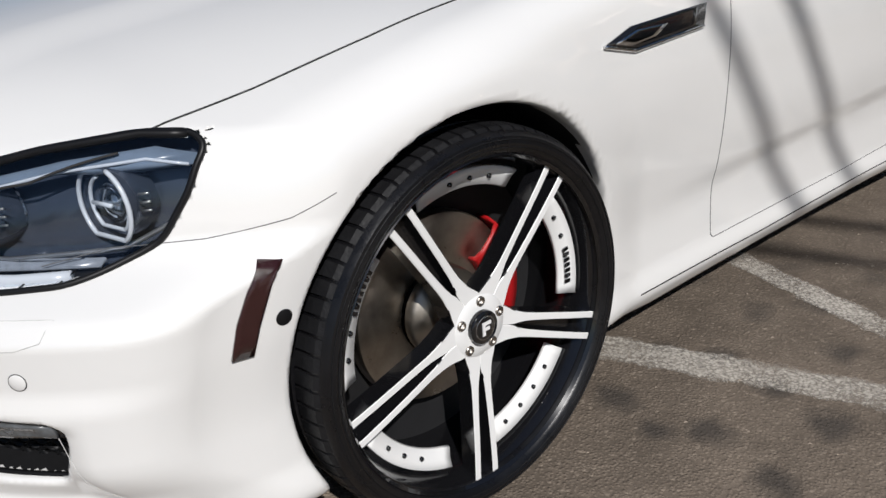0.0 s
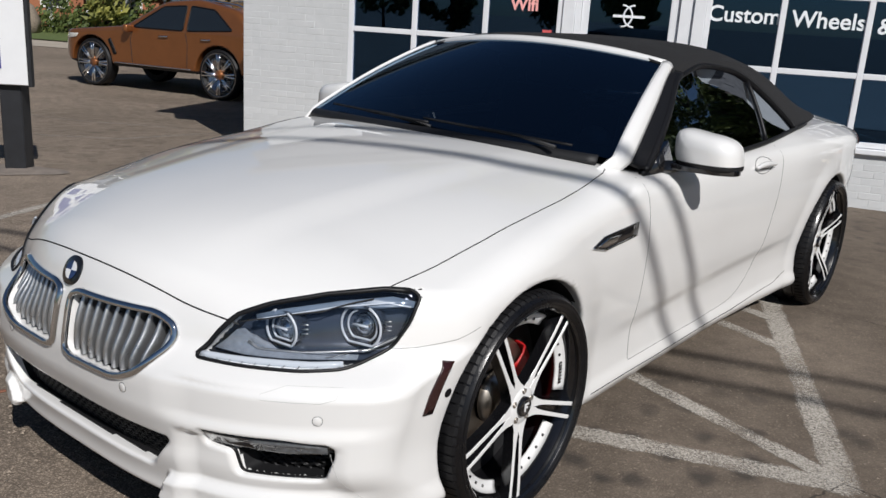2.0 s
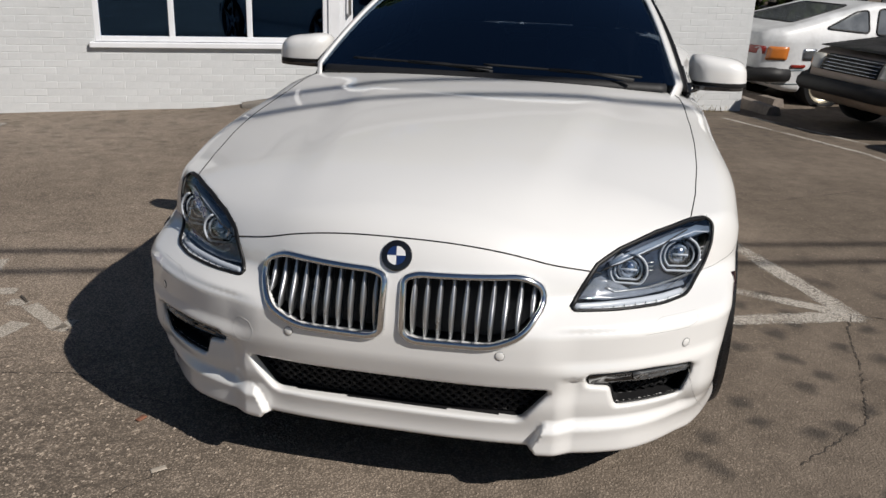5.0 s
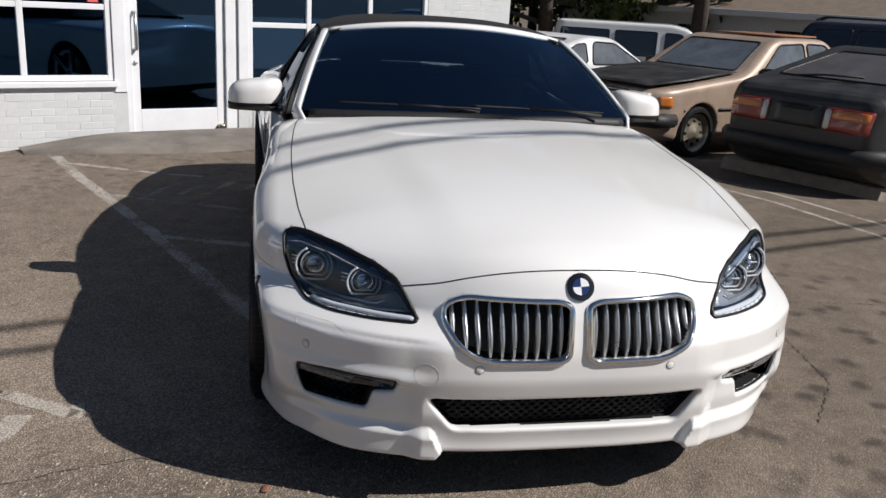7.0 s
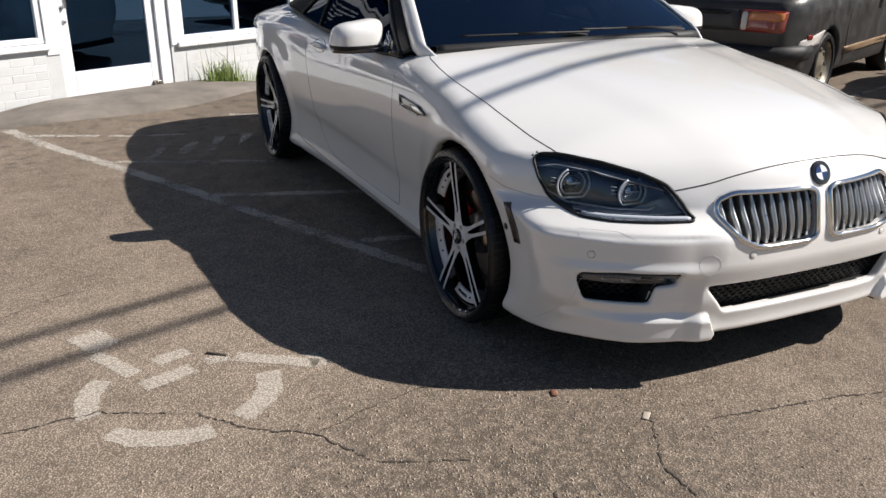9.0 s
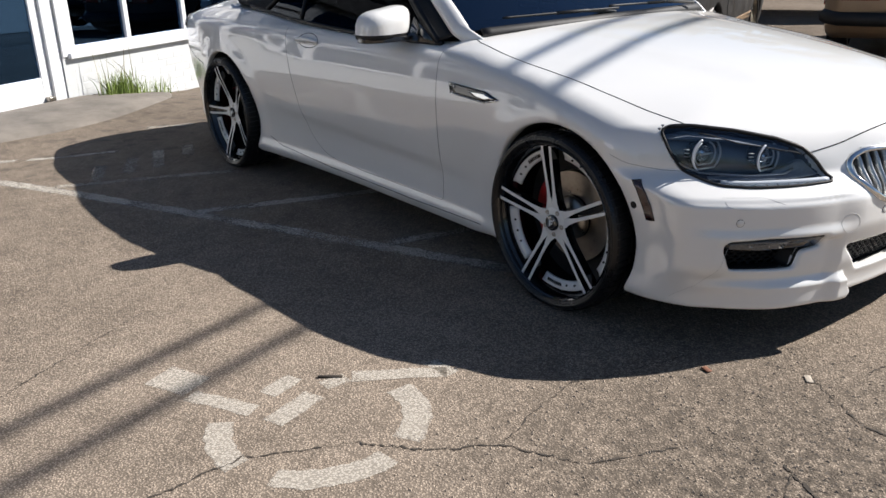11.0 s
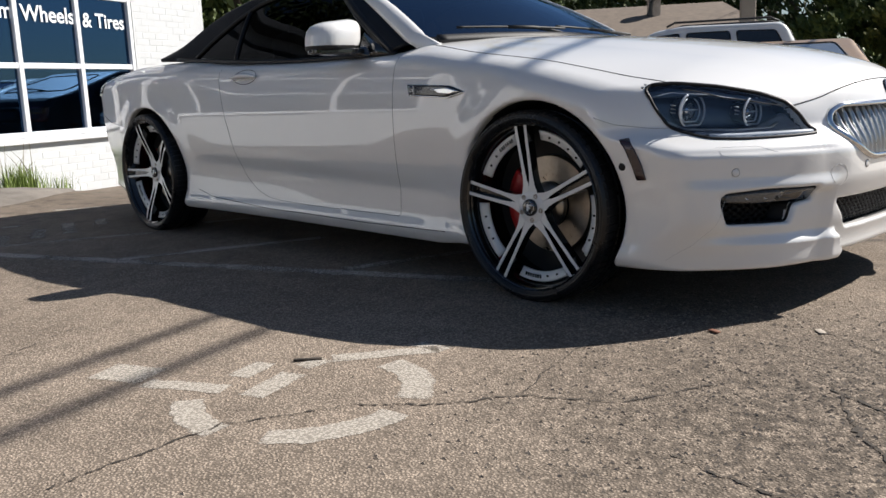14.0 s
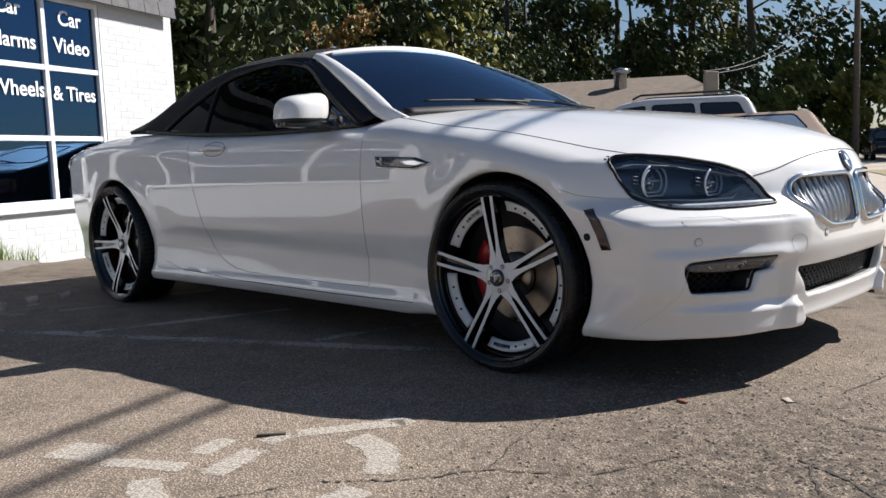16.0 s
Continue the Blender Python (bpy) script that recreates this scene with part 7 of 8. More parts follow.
def fx_extra(root, lay, f):
    for sg in (1, -1):
        part("sill_strip", tube(lay(dense([(0.55, 0.47), (2.3, 0.47)], 0.1), "x", 0.006, sg), 0.012, 5), M_CHROME, root, "chrome sill strip")
        quad_on(root, lay, "x", [(0.42, 0.86), (0.48, 0.90), (0.62, 0.62), (0.55, 0.60)], M_TRIM, "fender_vent", 0.006, "", sg)
        for y in (1.62, 2.55):
            part("door_handle", tube(lay(dense([(y, 0.99), (y + 0.20, 1.0)], 0.05), "x", 0.02, sg), 0.016, 6), M_CHROME, root)
        part("roof_rail", tube([(sg * 0.58, 1.6, 1.60), (sg * 0.58, 2.3, 1.655), (sg * 0.56, 3.0, 1.60), (sg * 0.55, 3.3, 1.52)], 0.02, 6), M_CHROME, root)
        quad_on(root, lay, "x", [(-0.72, 0.80), (-0.35, 0.86), (-0.30, 0.93), (-0.55, 0.92)], M_CLEARL, "headlight", 0.006, "", sg)
        quad_on(root, lay, "x", [(3.45, 0.98), (3.75, 1.02), (3.75, 0.92), (3.5, 0.90)], M_TAILRED, "tail_light", 0.006, "", sg)
        part("door_mirror", boxm(sg * 1.0 - 0.1, sg * 1.0 + 0.1, 0.90, 1.02, 1.02, 1.16, 0.04, 2), M_BRONZE, root)
        part("door_seam", tube(lay(dense([(2.22, 0.50), (2.24, 0.9), (2.20, 1.08)], 0.06), "x", 0.001, sg), 0.006, 5), M_GAP, root)
        part("door_seam", tube(lay(dense([(0.98, 0.50), (0.95, 0.9), (1.02, 1.08)], 0.06), "x", 0.001, sg), 0.006, 5), M_GAP, root)


FX_SIDE = [(-0.78, 0.45), (-0.86, 0.70), (-0.72, 0.98), (0.80, 1.13), (1.60, 1.58), (2.35, 1.66), (3.20, 1.52), (3.75, 1.12), (3.86, 0.80), (3.75, 0.50), (3.3, 0.40), (-0.5, 0.40)]
simple_car("bronze_suv", at(-8.85, 12.25, -101), "bronze crossover on very large chrome wheels", FX_SIDE, {"side": [[(1.02, 1.12), (1.65, 1.50), (2.15, 1.54), (2.15, 1.12)], [(2.24, 1.12), (2.24, 1.54), (2.75, 1.50), (3.20, 1.18)]], "front": [(-0.66, 1.16), (0.66, 1.16), (0.56, 1.52), (-0.56, 1.52)], "back": [(-0.6, 1.15), (0.6, 1.15), (0.5, 1.45), (-0.5, 1.45)]}, 0.94, M_BRONZE, (0, 2.885), 0.43, fx_extra, belt=1.1, rim=chrome_rim, fat=0.12, low_dark=0.46)

# wheel stops
def wheel_stop(x, y, a):
    ob = part("wheel_stop", prism(round_poly([(-0.10, 0), (0.10, 0), (0.06, 0.13), (-0.06, 0.13)], 0.015, 2), -0.85, 0.85, lambda u, v, d: Vector((u, d, v))), M_STOP, smooth=False)
    ob.matrix_world = pose(x, y, gz(x, y) - 0.005, 0, 0, a)
    return tagged(ob, "weathered concrete wheel stop on the asphalt", "wheel stop", "wheel stops")


wheel_stop(5.72, 2.30, 2)
wheel_stop(5.10, 6.45, -3)
wheel_stop(5.55, 7.2, 4)

# ---- far surroundings ----
M_BARK = mat("bark", (0.075, 0.060, 0.048), 0.9, var=0.35, scale=8, bump=0.6, bscale=25)
def leaf_mat(name, a, b):
    m, nt, bs = nodes_of(name)
    g = nt.nodes.new("ShaderNodeNewGeometry").outputs["Random Per Island"]
    nt.links.new(mixc(nt, g, a, b), bs.inputs["Base Color"])
    bs.inputs["Roughness"].default_value = 0.6
    bs.inputs["Specular IOR Level"].default_value = 0.25
    return m


M_LEAF1 = leaf_mat("leaf_green", (0.045, 0.070, 0.020), (0.125, 0.155, 0.042))
M_LEAF2 = leaf_mat("leaf_olive", (0.10, 0.112, 0.028), (0.27, 0.26, 0.065))
M_LEAF3 = leaf_mat("leaf_turning", (0.17, 0.10, 0.035), (0.32, 0.22, 0.08))
M_LEAF4 = leaf_mat("leaf_dark", (0.026, 0.044, 0.016), (0.070, 0.095, 0.030))


def tree(x, y, h, seed, material, spread=0.42, base=None, bare=0.22, leaves=1500, leaf=0.16, label="tall leafy tree behind the lot"):
    """A tapered trunk, forking limbs and a crown of separate leaf tufts with gaps."""
    rnd = random.Random(seed)
    z0 = gz(x, y) - 0.1 if base is None else base
    t = empty("tree", pose(x, y, z0), label, "tree", "trees round the lot")
    bm = bmesh.new()
    tips = []
    top = Vector((rnd.uniform(-0.4, 0.4), rnd.uniform(-0.4, 0.4), h * 0.86))
    pts = [Vector((0, 0, 0)), top * 0.3 + Vector((rnd.uniform(-0.2, 0.2), rnd.uniform(-0.2, 0.2), 0)), top * 0.65 + Vector((rnd.uniform(-0.3, 0.3), rnd.uniform(-0.3, 0.3), 0)), top]
    r0 = 0.018 * h
    tube(pts, [r0, r0 * 0.8, r0 * 0.5, r0 * 0.12], 8, bm=bm)
    for i in range(11):
        k = bare + (0.95 - bare) * (i + rnd.random()) / 11
        a = rnd.uniform(0, 2 * math.pi)
        L = h * spread * (1.05 - 0.6 * k) * rnd.uniform(0.6, 1.1)
        s = pts[0].lerp(top, k)
        e = s + Vector((math.cos(a) * L, math.sin(a) * L, L * rnd.uniform(0.25, 0.75)))
        mid = s.lerp(e, 0.5) + Vector((rnd.uniform(-0.15, 0.15), rnd.uniform(-0.15, 0.15), -0.06 * L))
        tube([s, mid, e], [r0 * 0.36 * (1.1 - k), r0 * 0.2 * (1.1 - k), 0.012], 5, bm=bm)
        tips += [(e, L * 0.42), (mid, L * 0.36), (s.lerp(e, 0.8), L * 0.34)]
    tips.append((top, h * 0.10))
    part("trunk", bm, M_BARK, t)
    V, Fc = [], []
    tot = sum(max(r, 0.3) ** 2 for _, r in tips)
    for c, r in tips:
        r = max(r, 0.45)
        n = int(leaves * r * r / tot)
        for _ in range(n):
            u = Vector((rnd.gauss(0, 1), rnd.gauss(0, 1), rnd.gauss(0, 1))).normalized() * r * rnd.uniform(0.25, 1.0) ** 0.6
            p = c + Vector((u.x, u.y, u.z * 0.72))
            s1 = leaf * rnd.uniform(0.5, 1.3)
            ax_ = Vector((rnd.gauss(0, 1), rnd.gauss(0, 1), rnd.gauss(0, 0.6))).normalized()
            bx = ax_.orthogonal().normalized()
            cx = ax_.cross(bx)
            k = len(V)
            V += [p - bx * s1, p + cx * s1 * 0.5, p + bx * s1, p - cx * s1 * 0.5, p + ax_ * s1 * 0.35]
            Fc += [(k, k + 1, k + 4), (k + 1, k + 2, k + 4), (k + 2, k + 3, k + 4), (k + 3, k, k + 4)]
    cr = part("crown", mesh_of(V, Fc), material, t, smooth=False)
    cr["kind"] = "stuff"
    return t


def bush(x, y, r, h, seed, material, n=500, leaf=0.10, z=None, label="leafy bush"):
    rnd = random.Random(seed)
    V, Fc = [], []
    z0 = gz(x, y) if z is None else z
    for _ in range(n):
        a = rnd.uniform(0, 2 * math.pi)
        q = rnd.random() ** 0.5
        p = Vector((x + math.cos(a) * q * r, y + math.sin(a) * q * r, z0 + h * rnd.random() * (1 - 0.55 * q * q) * rnd.uniform(0.7, 1.1)))
        s1 = leaf * rnd.uniform(0.5, 1.3)
        ax_ = Vector((rnd.gauss(0, 1), rnd.gauss(0, 1), rnd.gauss(0, 0.6))).normalized()
        bx = ax_.orthogonal().normalized()
        cx = ax_.cross(bx)
        k = len(V)
        V += [p - bx * s1, p + cx * s1 * 0.5, p + bx * s1, p - cx * s1 * 0.5]
        Fc += [(k, k + 1, k + 2), (k, k + 2, k + 3)]
    return tagged(part("bush", mesh_of(V, Fc), material, smooth=False), label, "bush", "bushes", "stuff")


rnd = random.Random(77)
# the belt of trees beyond the neighbouring building, seen over the car
k = 0
for i in range(38):
    az = radians(-16 + 64 * (i + rnd.uniform(-0.35, 0.35)) / 37)
    d = rnd.uniform(52, 76)
    x, y = -3.8 + d * math.cos(az), -0.4 + d * math.sin(az)
    tree(x, y, rnd.uniform(15, 26) * (0.42 if -7.5 < math.degrees(az) < -1.0 else 1.0), 100 + i, (M_LEAF1, M_LEAF2, M_LEAF4, M_LEAF1, M_LEAF4)[i % 5], 0.33, -1.0, 0.10, 2700, 0.32)
for i, (az, d, h, mt) in enumerate(((31, 44, 8.5, M_LEAF2), (27, 46, 9.5, M_LEAF3), (36, 40, 9, M_LEAF1), (23, 48, 8.5, M_LEAF2), (41, 42, 11, M_LEAF4), (18, 49, 8, M_LEAF2), (33.5, 48, 11, M_LEAF3), (38.5, 45, 12, M_LEAF2), (14, 50, 9, M_LEAF4))):
    a = radians(az)
    tree(-3.8 + d * math.cos(a), -0.4 + d * math.sin(a), h, 300 + i, mt, 0.5, -0.7, 0.05, 3200, 0.20, "small tree with turning leaves beside the shop")
for i in range(12):
    az = radians(12 + 30 * i / 11)
    d = rnd.uniform(44, 50)
    bush(-3.8 + d * math.cos(az), -0.4 + d * math.sin(az), 2.2, rnd.uniform(2.5, 4.5), 400 + i, (M_LEAF2, M_LEAF3, M_LEAF1)[i % 3], 1300, 0.16, -0.9, "tangled shrubs behind the lot")
# trees on the far side of the street, which the glass and paint mirror
for i in range(18):
    az = radians(150 + 120 * (i + rnd.uniform(-0.3, 0.3)) / 17)
    d = rnd.uniform(48, 64)
    tree(d * math.cos(az), d * math.sin(az), rnd.uniform(5, 9), 500 + i, (M_LEAF1, M_LEAF4, M_LEAF2)[i % 3], 0.42, -0.3, 0.12, 1100, 0.40, "tree across the street")
for i, (x, y, h) in enumerate(((-19.5, 27, 6.5), (-15.5, 29, 7.5), (-12.0, 30, 7), (-9.5, 31, 8), (-17, 36, 10), (-24, 40, 11), (-11, 40, 11), (-31, 38, 11))):
    tree(x, y, h, 700 + i, (M_LEAF2, M_LEAF3, M_LEAF1)[i % 3], 0.45, -0.3, 0.12, 1800, 0.22, "roadside tree with turning leaves")

# tall dark trees added close behind the shop, unseen, to darken the side glass
for i, (x, y, h) in enumerate(((-1.0, 19.5, 15), (2.0, 21.5, 17), (5.5, 19.5, 17), (8.0, 23.5, 19), (11.5, 21.5, 18), (3.5, 26.0, 20), (14.5, 26.0, 19))):
    tree(x, y, h, 900 + i, (M_LEAF4, M_LEAF1)[i % 2], 0.38, -0.5, 0.08, 3000, 0.30, "tall dark tree added behind the shop for the glass to mirror")

# more trees added so the side glass mirrors dark leaves
for i in range(9):
    az = radians(37 + 30 * (i + rnd.uniform(-0.2, 0.2)) / 8)
    d = rnd.uniform(28, 37)
    tree(1.4 + d * math.cos(az), 1.1 + d * math.sin(az), rnd.uniform(14, 18), 950 + i, (M_LEAF4, M_LEAF1)[i % 2], 0.42, -0.8, 0.05, 3600, 0.30, "tall dark tree added behind the shop for the glass to mirror")

# brown-roofed neighbour building
M_TANROOF = mat("brown_roof_shingle", (0.17, 0.135, 0.105), 0.9, var=0.2, scale=3, bump=0.4, bscale=30)
M_SIDING = mat("pale_siding", (0.70, 0.73, 0.78), 0.7, var=0.06, scale=2)
nb_ = empty("neighbour_building", pose(26.0, 11.2, -1.05, 0, 0, 6), "long pale building with a brown gable roof", "building")
part("wall", boxm(0, 12, -11.9, 15, 0, 2.75, 0.02, 1), M_SIDING, nb_, smooth=False)
rf = bmesh.new()
for a in (((-0.7, -12.4, 2.6), (-0.7, 15.5, 2.6), (6, 13.5, 4.75), (6, -10.0, 4.75)), ((12.7, -12.4, 2.6), (12.7, 15.5, 2.6), (6, 13.5, 4.75), (6, -10.0, 4.75)), ((-0.7, -12.4, 2.6), (12.7, -12.4, 2.6), (6, -10.0, 4.75)), ((-0.7, 15.5, 2.6), (12.7, 15.5, 2.6), (6, 13.5, 4.75))):
    rf.faces.new([rf.verts.new(p) for p in a])
bmesh.ops.recalc_face_normals(rf, faces=rf.faces)
rfo = part("roof", rf, M_TANROOF, nb_, smooth=False)
thick(rfo, 0.12)
part("fascia", boxm(-0.78, -0.70, -12.4, 15.5, 2.45, 2.66, 0.01, 1), M_SIDING, nb_, smooth=False)
for x, y, z, r, h in ((2.3, -1.5, 3.5, 0.14, 1.0), (4.5, -7.4, 4.3, 0.26, 0.75)):
    vp = part("vent_pipe", lathe([(r, -0.5), (r, h - 0.15), (r * 1.35, h - 0.15), (r * 1.35, h), (0.0, h + 0.08)], 16, "z", Matrix.Translation((x, y, z))), M_LAMPGREY, rfo, "metal roof vent")
part("gable_front", boxm(1.2, 1.75, -10.9, -10.4, 2.2, 4.5, 0.05, 2), M_CONC, nb_, "pale stub wall", smooth=False)
# solid black slab: the open garage's darkness is put into its colour
part("garage_dark_slab", boxm(-0.03, 0.02, -6.5, -3.2, 0.0, 2.2), M_BLACK, nb_, "black slab drawn as a dark open garage doorway", smooth=False)
for y in (4.0, 8.0):
    wf = part("window", boxm(-0.05, 0.0, y, y + 1.1, 1.1, 2.1, 0.01, 1), M_FRAME, nb_, smooth=False)
    part("pane", boxm(-0.06, -0.045, y + 0.07, y + 1.03, 1.17, 2.03), M_CARGLASS, wf, smooth=False)

# utility pole with its cables
M_POLE = mat("pole_wood", (0.12, 0.095, 0.075), 0.9, var=0.3, scale=6, bump=0.4, bscale=30)
def pole(x, y, h, label):
    p = empty("utility_pole", pose(x, y, gz(x, y) - 0.3), label, "pole", "utility poles")
    part("shaft", lathe([(0.17, 0), (0.15, h * 0.5), (0.115, h), (0.0, h)], 14, "z"), M_POLE, p)
    part("crossarm", boxm(-1.1, 1.1, -0.06, 0.06, h - 0.9, h - 0.75, 0.01, 1), M_POLE, p, smooth=False)
    for x_ in (-0.95, -0.45, 0.45, 0.95):
        part("insulator", lathe([(0.03, 0), (0.05, 0.04), (0.03, 0.08), (0.045, 0.12), (0.0, 0.14)], 10, "z", Matrix.Translation((x_, 0, h - 0.75))), M_LAMPGREY, p)
    return p


pole(45.9, -5.8, 15.0, "tall weathered wooden utility pole")
def cable(a, b, sag, r, label="black cable strung overhead between poles"):
    a, b = Vector(a), Vector(b)
    pts = [a.lerp(b, t) - Vector((0, 0, sag * 4 * t * (1 - t))) for t in np.linspace(0, 1, 40)]
    return tagged(part("cable", tube(pts, r, 5), M_BLACK), label, "cable", "overhead cables")


cable((45.9, -5.8, 9.6), (31.0, 1.2, 3.7), 1.2, 0.022)
cable((45.9, -5.8, 8.4), (31.2, 1.0, 3.6), 0.9, 0.022)
# two service cables that cross the lot above the car
_s = _sd / _sd.z
for yo, hh in ((1.43, 6.2), (1.14, 6.0)):
    p0 = Vector((-2.3, yo + 0.12, 0)) + _s * hh
    d_ = (Vector((2.6, yo - 0.38, 0)) - Vector((-2.2, yo + 0.12, 0))).normalized()
    cable(p0 - d_ * 22 + Vector((0, 0, 0.0)), p0 + d_ * 34, 0.0, 0.028)
for q in (-22.0, 34.0):
    p0 = Vector((-2.3, 1.40, 0)) + _s * 6.1 + (Vector((2.6, 1.05, 0)) - Vector((-2.2, 1.40, 0))).normalized() * q
    pl = pole(p0.x, p0.y, 8.0, "wooden utility pole carrying the lot's cables")

# sign on its post
M_SIGN = mat("sign_white", (0.74, 0.75, 0.76), 0.5, var=0.04, scale=3)
M_NAVY = mat("sign_navy", (0.03, 0.035, 0.22), 0.5)
M_POSTBLK = mat("black_post_paint", (0.014, 0.015, 0.018), 0.6, var=0.3, scale=8)
sg_ = empty("sign_board", pose(-4.08, 3.43, gz(-4.08, 3.43), 0, 0, 20), "white sign board with navy lettering on a black post", "sign")
part("post", boxm(-0.085, 0.085, -0.10, 0.10, -0.05, 1.60, 0.008, 1), M_POSTBLK, sg_, smooth=False)
pn = part("panel", boxm(-1.35, 0.17, -0.16, -0.105, 0.73, 1.55, 0.006, 1), M_SIGN, sg_, "white sign face", smooth=False)
part("panel_edge", boxm(0.172, 0.20, -0.165, -0.10, 0.72, 1.56), M_POSTBLK, sg_, smooth=False)
for i in range(5):
    x = -1.20 + 0.25 * i
    part("navy_bar", boxm(x, x + 0.17, -0.166, -0.161, 0.86, 1.12), M_NAVY, pn, smooth=False)
for i in range(3):
    x = -1.06 + 0.38 * i
    part("navy_bar", boxm(x, x + 0.27, -0.166, -0.161, 1.24, 1.47), M_NAVY, pn, smooth=False)
part("cord", tube([(-0.62, -0.13, 0.73), (-0.60, -0.13, 0.60), (-0.64, -0.13, 0.50), (-0.62, -0.13, 0.42)], 0.008, 5), M_BLACK, sg_)
orn = bmesh.new()
rr_ = random.Random(3)
for i in range(14):
    a, e = rr_.uniform(0, 6.28), rr_.uniform(-1, 1)
    tube([(-0.62, -0.13, 0.37), (-0.62 + 0.06 * math.cos(a), -0.13 + 0.04 * math.sin(a), 0.37 + 0.06 * e)], 0.006, 4, bm=orn)
part("tinsel", orn, M_LAMPGREY, sg_, "frayed silver tinsel")
V, Fc = [], []
for i in range(26):
    for j in range(2):
        a = 2 * math.pi * i / 26
        r = (0.26 if j else 0.05) * (1 + 0.18 * math.sin(3 * a + 1))
        x, y = -4.05 + r * 1.5 * math.cos(a), 3.38 + r * math.sin(a)
        V.append((x, y, gz(x, y) + (0.006 if j else 0.03)))
Fc = [(2 * i, 2 * i + 1, (2 * i + 3) % 52, (2 * i + 2) % 52) for i in range(26)]
tagged(part("dirt_mound", mesh_of(V, Fc), M_STOP), "low sandy dirt patch round the sign post", "dirt", kind="structure")

# pale concrete forecourt and street
def lot_edge(x):
    """Where the asphalt gives way to concrete."""
    return -1.45 - 0.10 * (x - 3.5) - 1.6 * max(3.4 - x, 0) ** 1.5


_r = [[(x, lot_edge(x) - d, gz(x, lot_edge(x) - d) + 0.012) for x in (2.5, 2.7, 2.9, 3.1, 3.4, 4, 5, 6, 7, 8, 9, 10, 12, 14, 17, 20, 24, 30, 60, 120)] for d in (0, 0.3, 0.8, 1.5, 2.5, 4, 7, 12, 30)]
tagged(part("pavement", grid(_r), M_CONC), "pale sandy concrete forecourt beside the lot", "pavement", kind="structure")
_r = [[(x, y, gz(x, y) + 0.015) for x in (-120, -40, -24, -16, -12, -8, -5)] for y in (19.5, 22)]
tagged(part("kerb_strip", grid(_r), M_CONC), "pale concrete kerb strip across the street", "kerb", kind="structure")
_r = [[(x, y, gz(x, y) + 0.05) for x in (-120, -40, -24, -16, -12, -8, -5)] for y in (22, 26, 34, 60)]
tagged(part("lawn", grid(_r), M_GRASS), "grass verge in front of the brick house", "grass", kind="structure")

_r = [[(x, y, gz(x, y) + 0.03) for x in (17, 19, 22, 26, 30)] for y in (-9, -6.5, -5.0, -4.3)]
tagged(part("dry_verge", grid(_r), M_DRY), "patch of dry grass beside the concrete", "grass", kind="structure")

# brick house with white columns
M_REDBRICK = mat("red_brick", (0.33, 0.13, 0.065), 0.8, var=0.15, scale=14, bump=0.3, bscale=50)
M_WHITEP = mat("white_porch_paint", (0.75, 0.75, 0.74), 0.6, var=0.05, scale=4)
hs = empty("brick_house", pose(-24.0, 31.0, -0.3, 0, 0, 20), "red brick building with white porch columns", "building")
part("wall", boxm(-9, 5, 0, 8, 0, 3.0, 0.02, 1), M_REDBRICK, hs, smooth=False)
part("roof", prism([(-1.8, 0), (9, 0), (9, 0.4), (4, 2.2), (-1.8, 0.45)], -9.5, 5.5, lambda u, v, d: Vector((d, u, 3.0 + v))), M_SHINGLE, hs, smooth=False)
for i in range(9):
    part("column", lathe([(0.16, 0), (0.13, 0.1), (0.12, 2.8), (0.16, 2.95), (0.16, 3.0)], 14, "z", Matrix.Translation((-8.6 + 1.6 * i, -1.3, 0))), M_WHITEP, hs)
for i in range(4):
    wd = part("window", boxm(-7.6 + 3.1 * i, -6.4 + 3.1 * i, -0.06, 0.01, 0.9, 2.3, 0.01, 1), M_WHITEP, hs, smooth=False)
    part("pane", boxm(-7.5 + 3.1 * i, -6.5 + 3.1 * i, -0.075, -0.055, 1.0, 2.2), M_CARGLASS, wd, smooth=False)
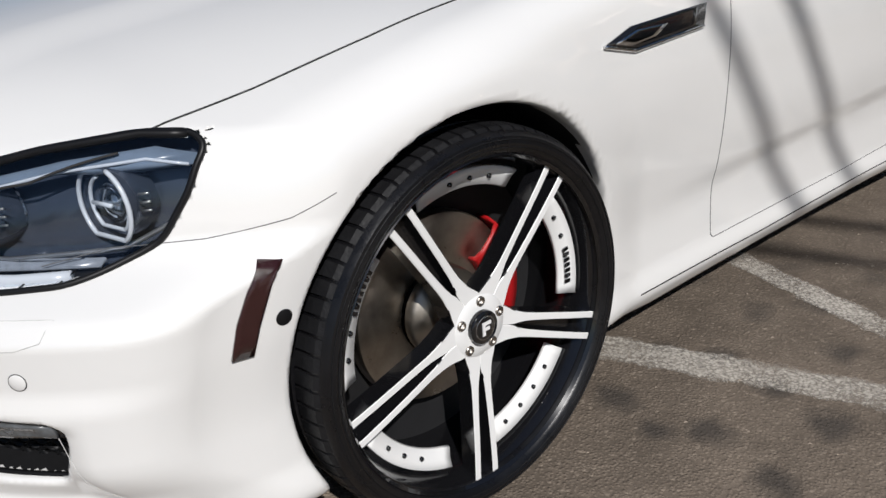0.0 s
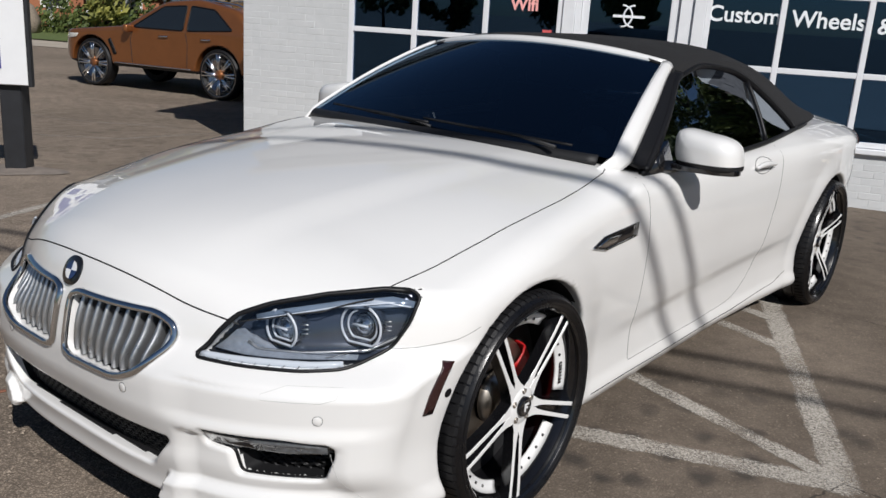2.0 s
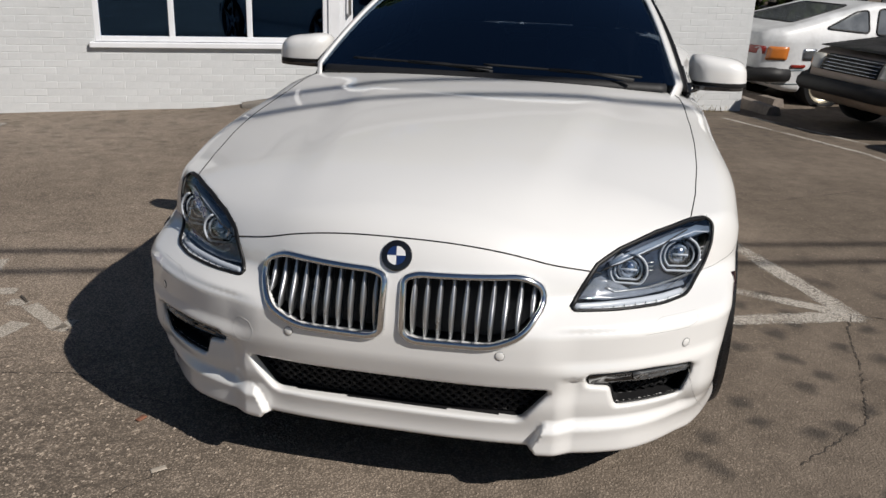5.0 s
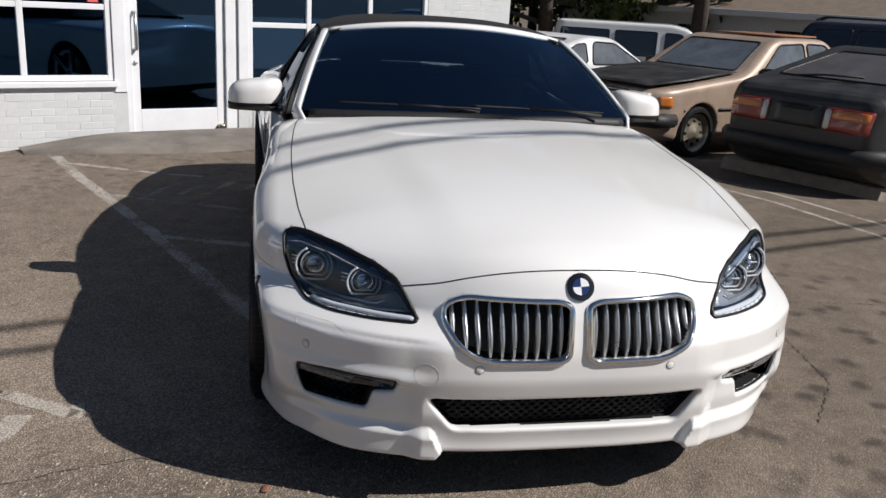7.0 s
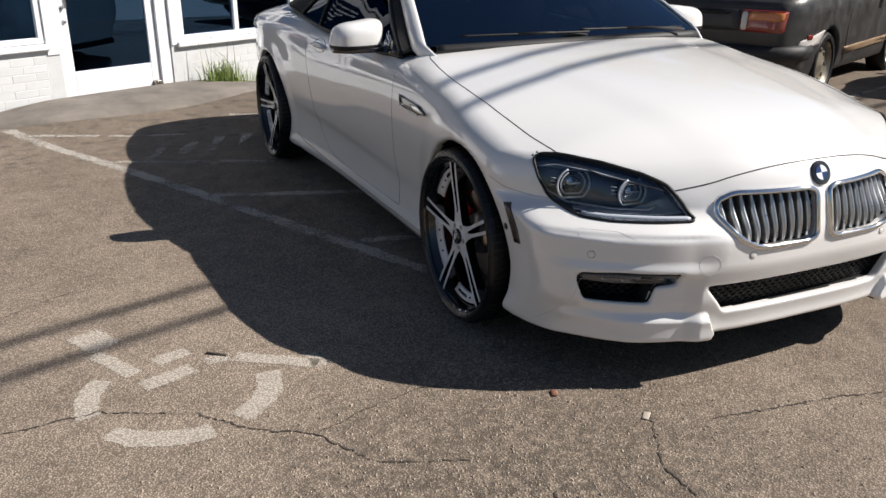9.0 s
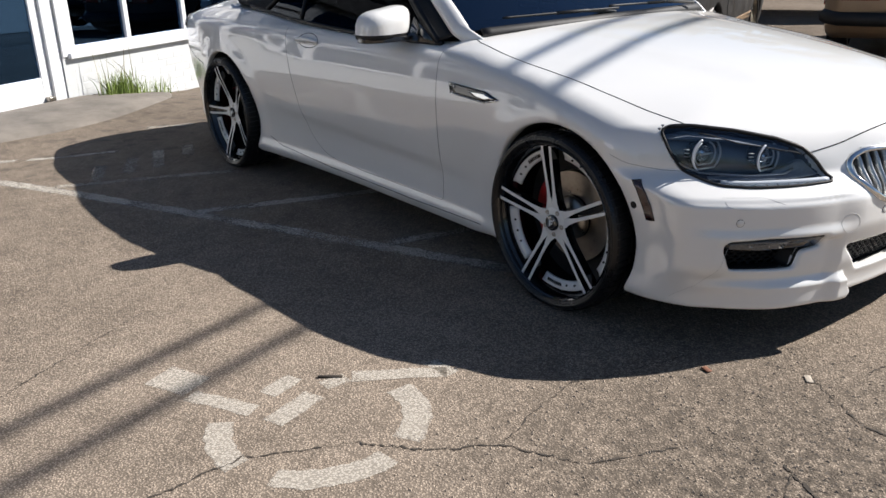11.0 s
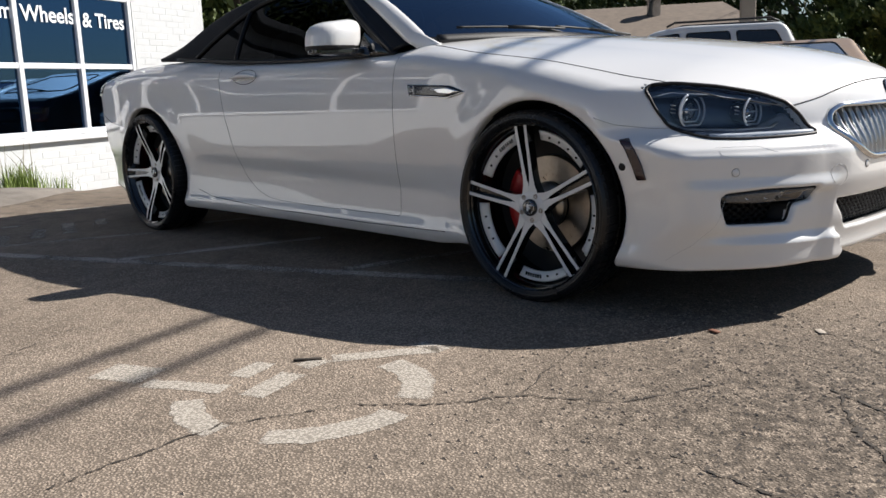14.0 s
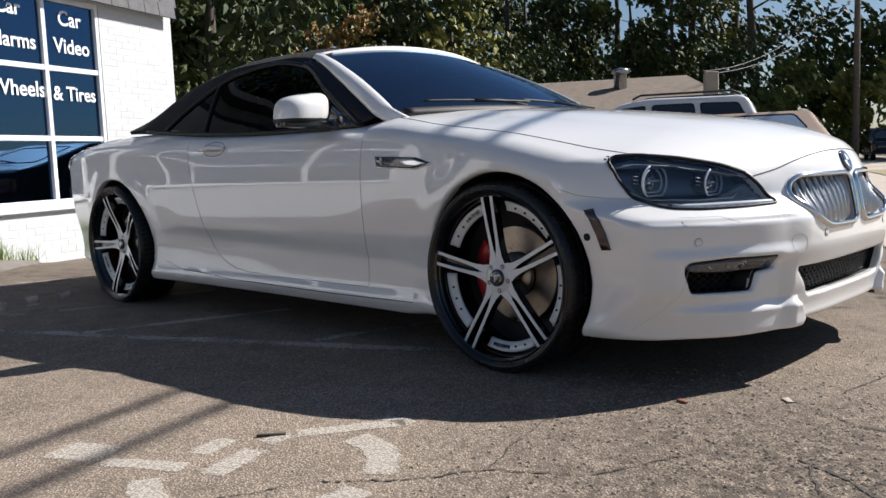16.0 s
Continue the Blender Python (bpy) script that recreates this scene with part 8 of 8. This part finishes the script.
for i, (x, y) in enumerate(((-20.0, 27.5), (-21.5, 26.8), (-18.2, 27.4), (-23.4, 26.0), (-16.4, 28.0))):
    bush(x, y, 1.1, 1.5, 800 + i, M_LEAF1, 900, 0.10, -0.2, "clipped bush before the brick building")
tagged(part("boulder", (lambda b: b)(lathe([(0.0, 0.0), (0.7, 0.0), (0.75, 0.5), (0.55, 1.0), (0.2, 1.25), (0.0, 1.28)], 9, "z")), M_GRIT), "pale standing stone by the street", "stone")
scene.objects["boulder"].matrix_world = pose(-21.9, 25.0, -0.25)

# ---- bricks of the shop front ----
BL, BH = 0.203, 0.0675
brick_me = part("brick_master", boxm(0, BL - 0.005, 0, 0.03, 0, BH - 0.005, 0.0022, 1), M_BRICK, smooth=False)
brick_data = brick_me.data
bpy.data.objects.remove(brick_me)
half_data = brick_data.copy()
half_data.transform(Matrix.Diagonal((0.48, 1, 1, 1)))
near_list, far_v, far_f = [], [], []
rnd = random.Random(9)
bv = [v.co.copy() for v in brick_data.vertices]
bf = [tuple(p.vertices) for p in brick_data.polygons]
row = 0
z = -0.34
while z < 2.49:
    x = WX0 + (0 if row % 2 else -BL / 2)
    while x < WX1:
        a, b = max(x, WX0), min(x + BL, WX1)
        for o in OPEN:
            if o[2] - 0.06 < z + BH:
                lo, hi = o[0] - (0.13 if o[0] == 0.24 else 0.0), o[1] + (0.11 if o[0] == 0.24 else 0.0)
                if a < hi and b > lo:
                    if a >= lo and b <= hi:
                        a = b
                    elif a < lo:
                        b = lo
                    else:
                        a = hi
        if b - a > 0.03 and z + BH < 2.52:
            y = WALL_Y + rnd.uniform(-0.001, 0.001)
            k = (b - a) / BL
            if abs(k - 1) < 0.02 and len(near_list) < 300 and z < 1.35 and z > -0.25:
                ob = new("brick", brick_data)
                ob.parent = wall_s
                ob.location = (a, y, z)
                near_list.append(ob)
            else:
                i = len(far_v)
                far_v += [(a + v.x * k, y + v.y, z + v.z) for v in bv]
                far_f += [tuple(j + i for j in f) for f in bf]
        x += BL
    z += BH
    row += 1
rest = part("brickwork", mesh_of(far_v, far_f), M_BRICK, wall_s, smooth=False)
rest["kind"] = "stuff"
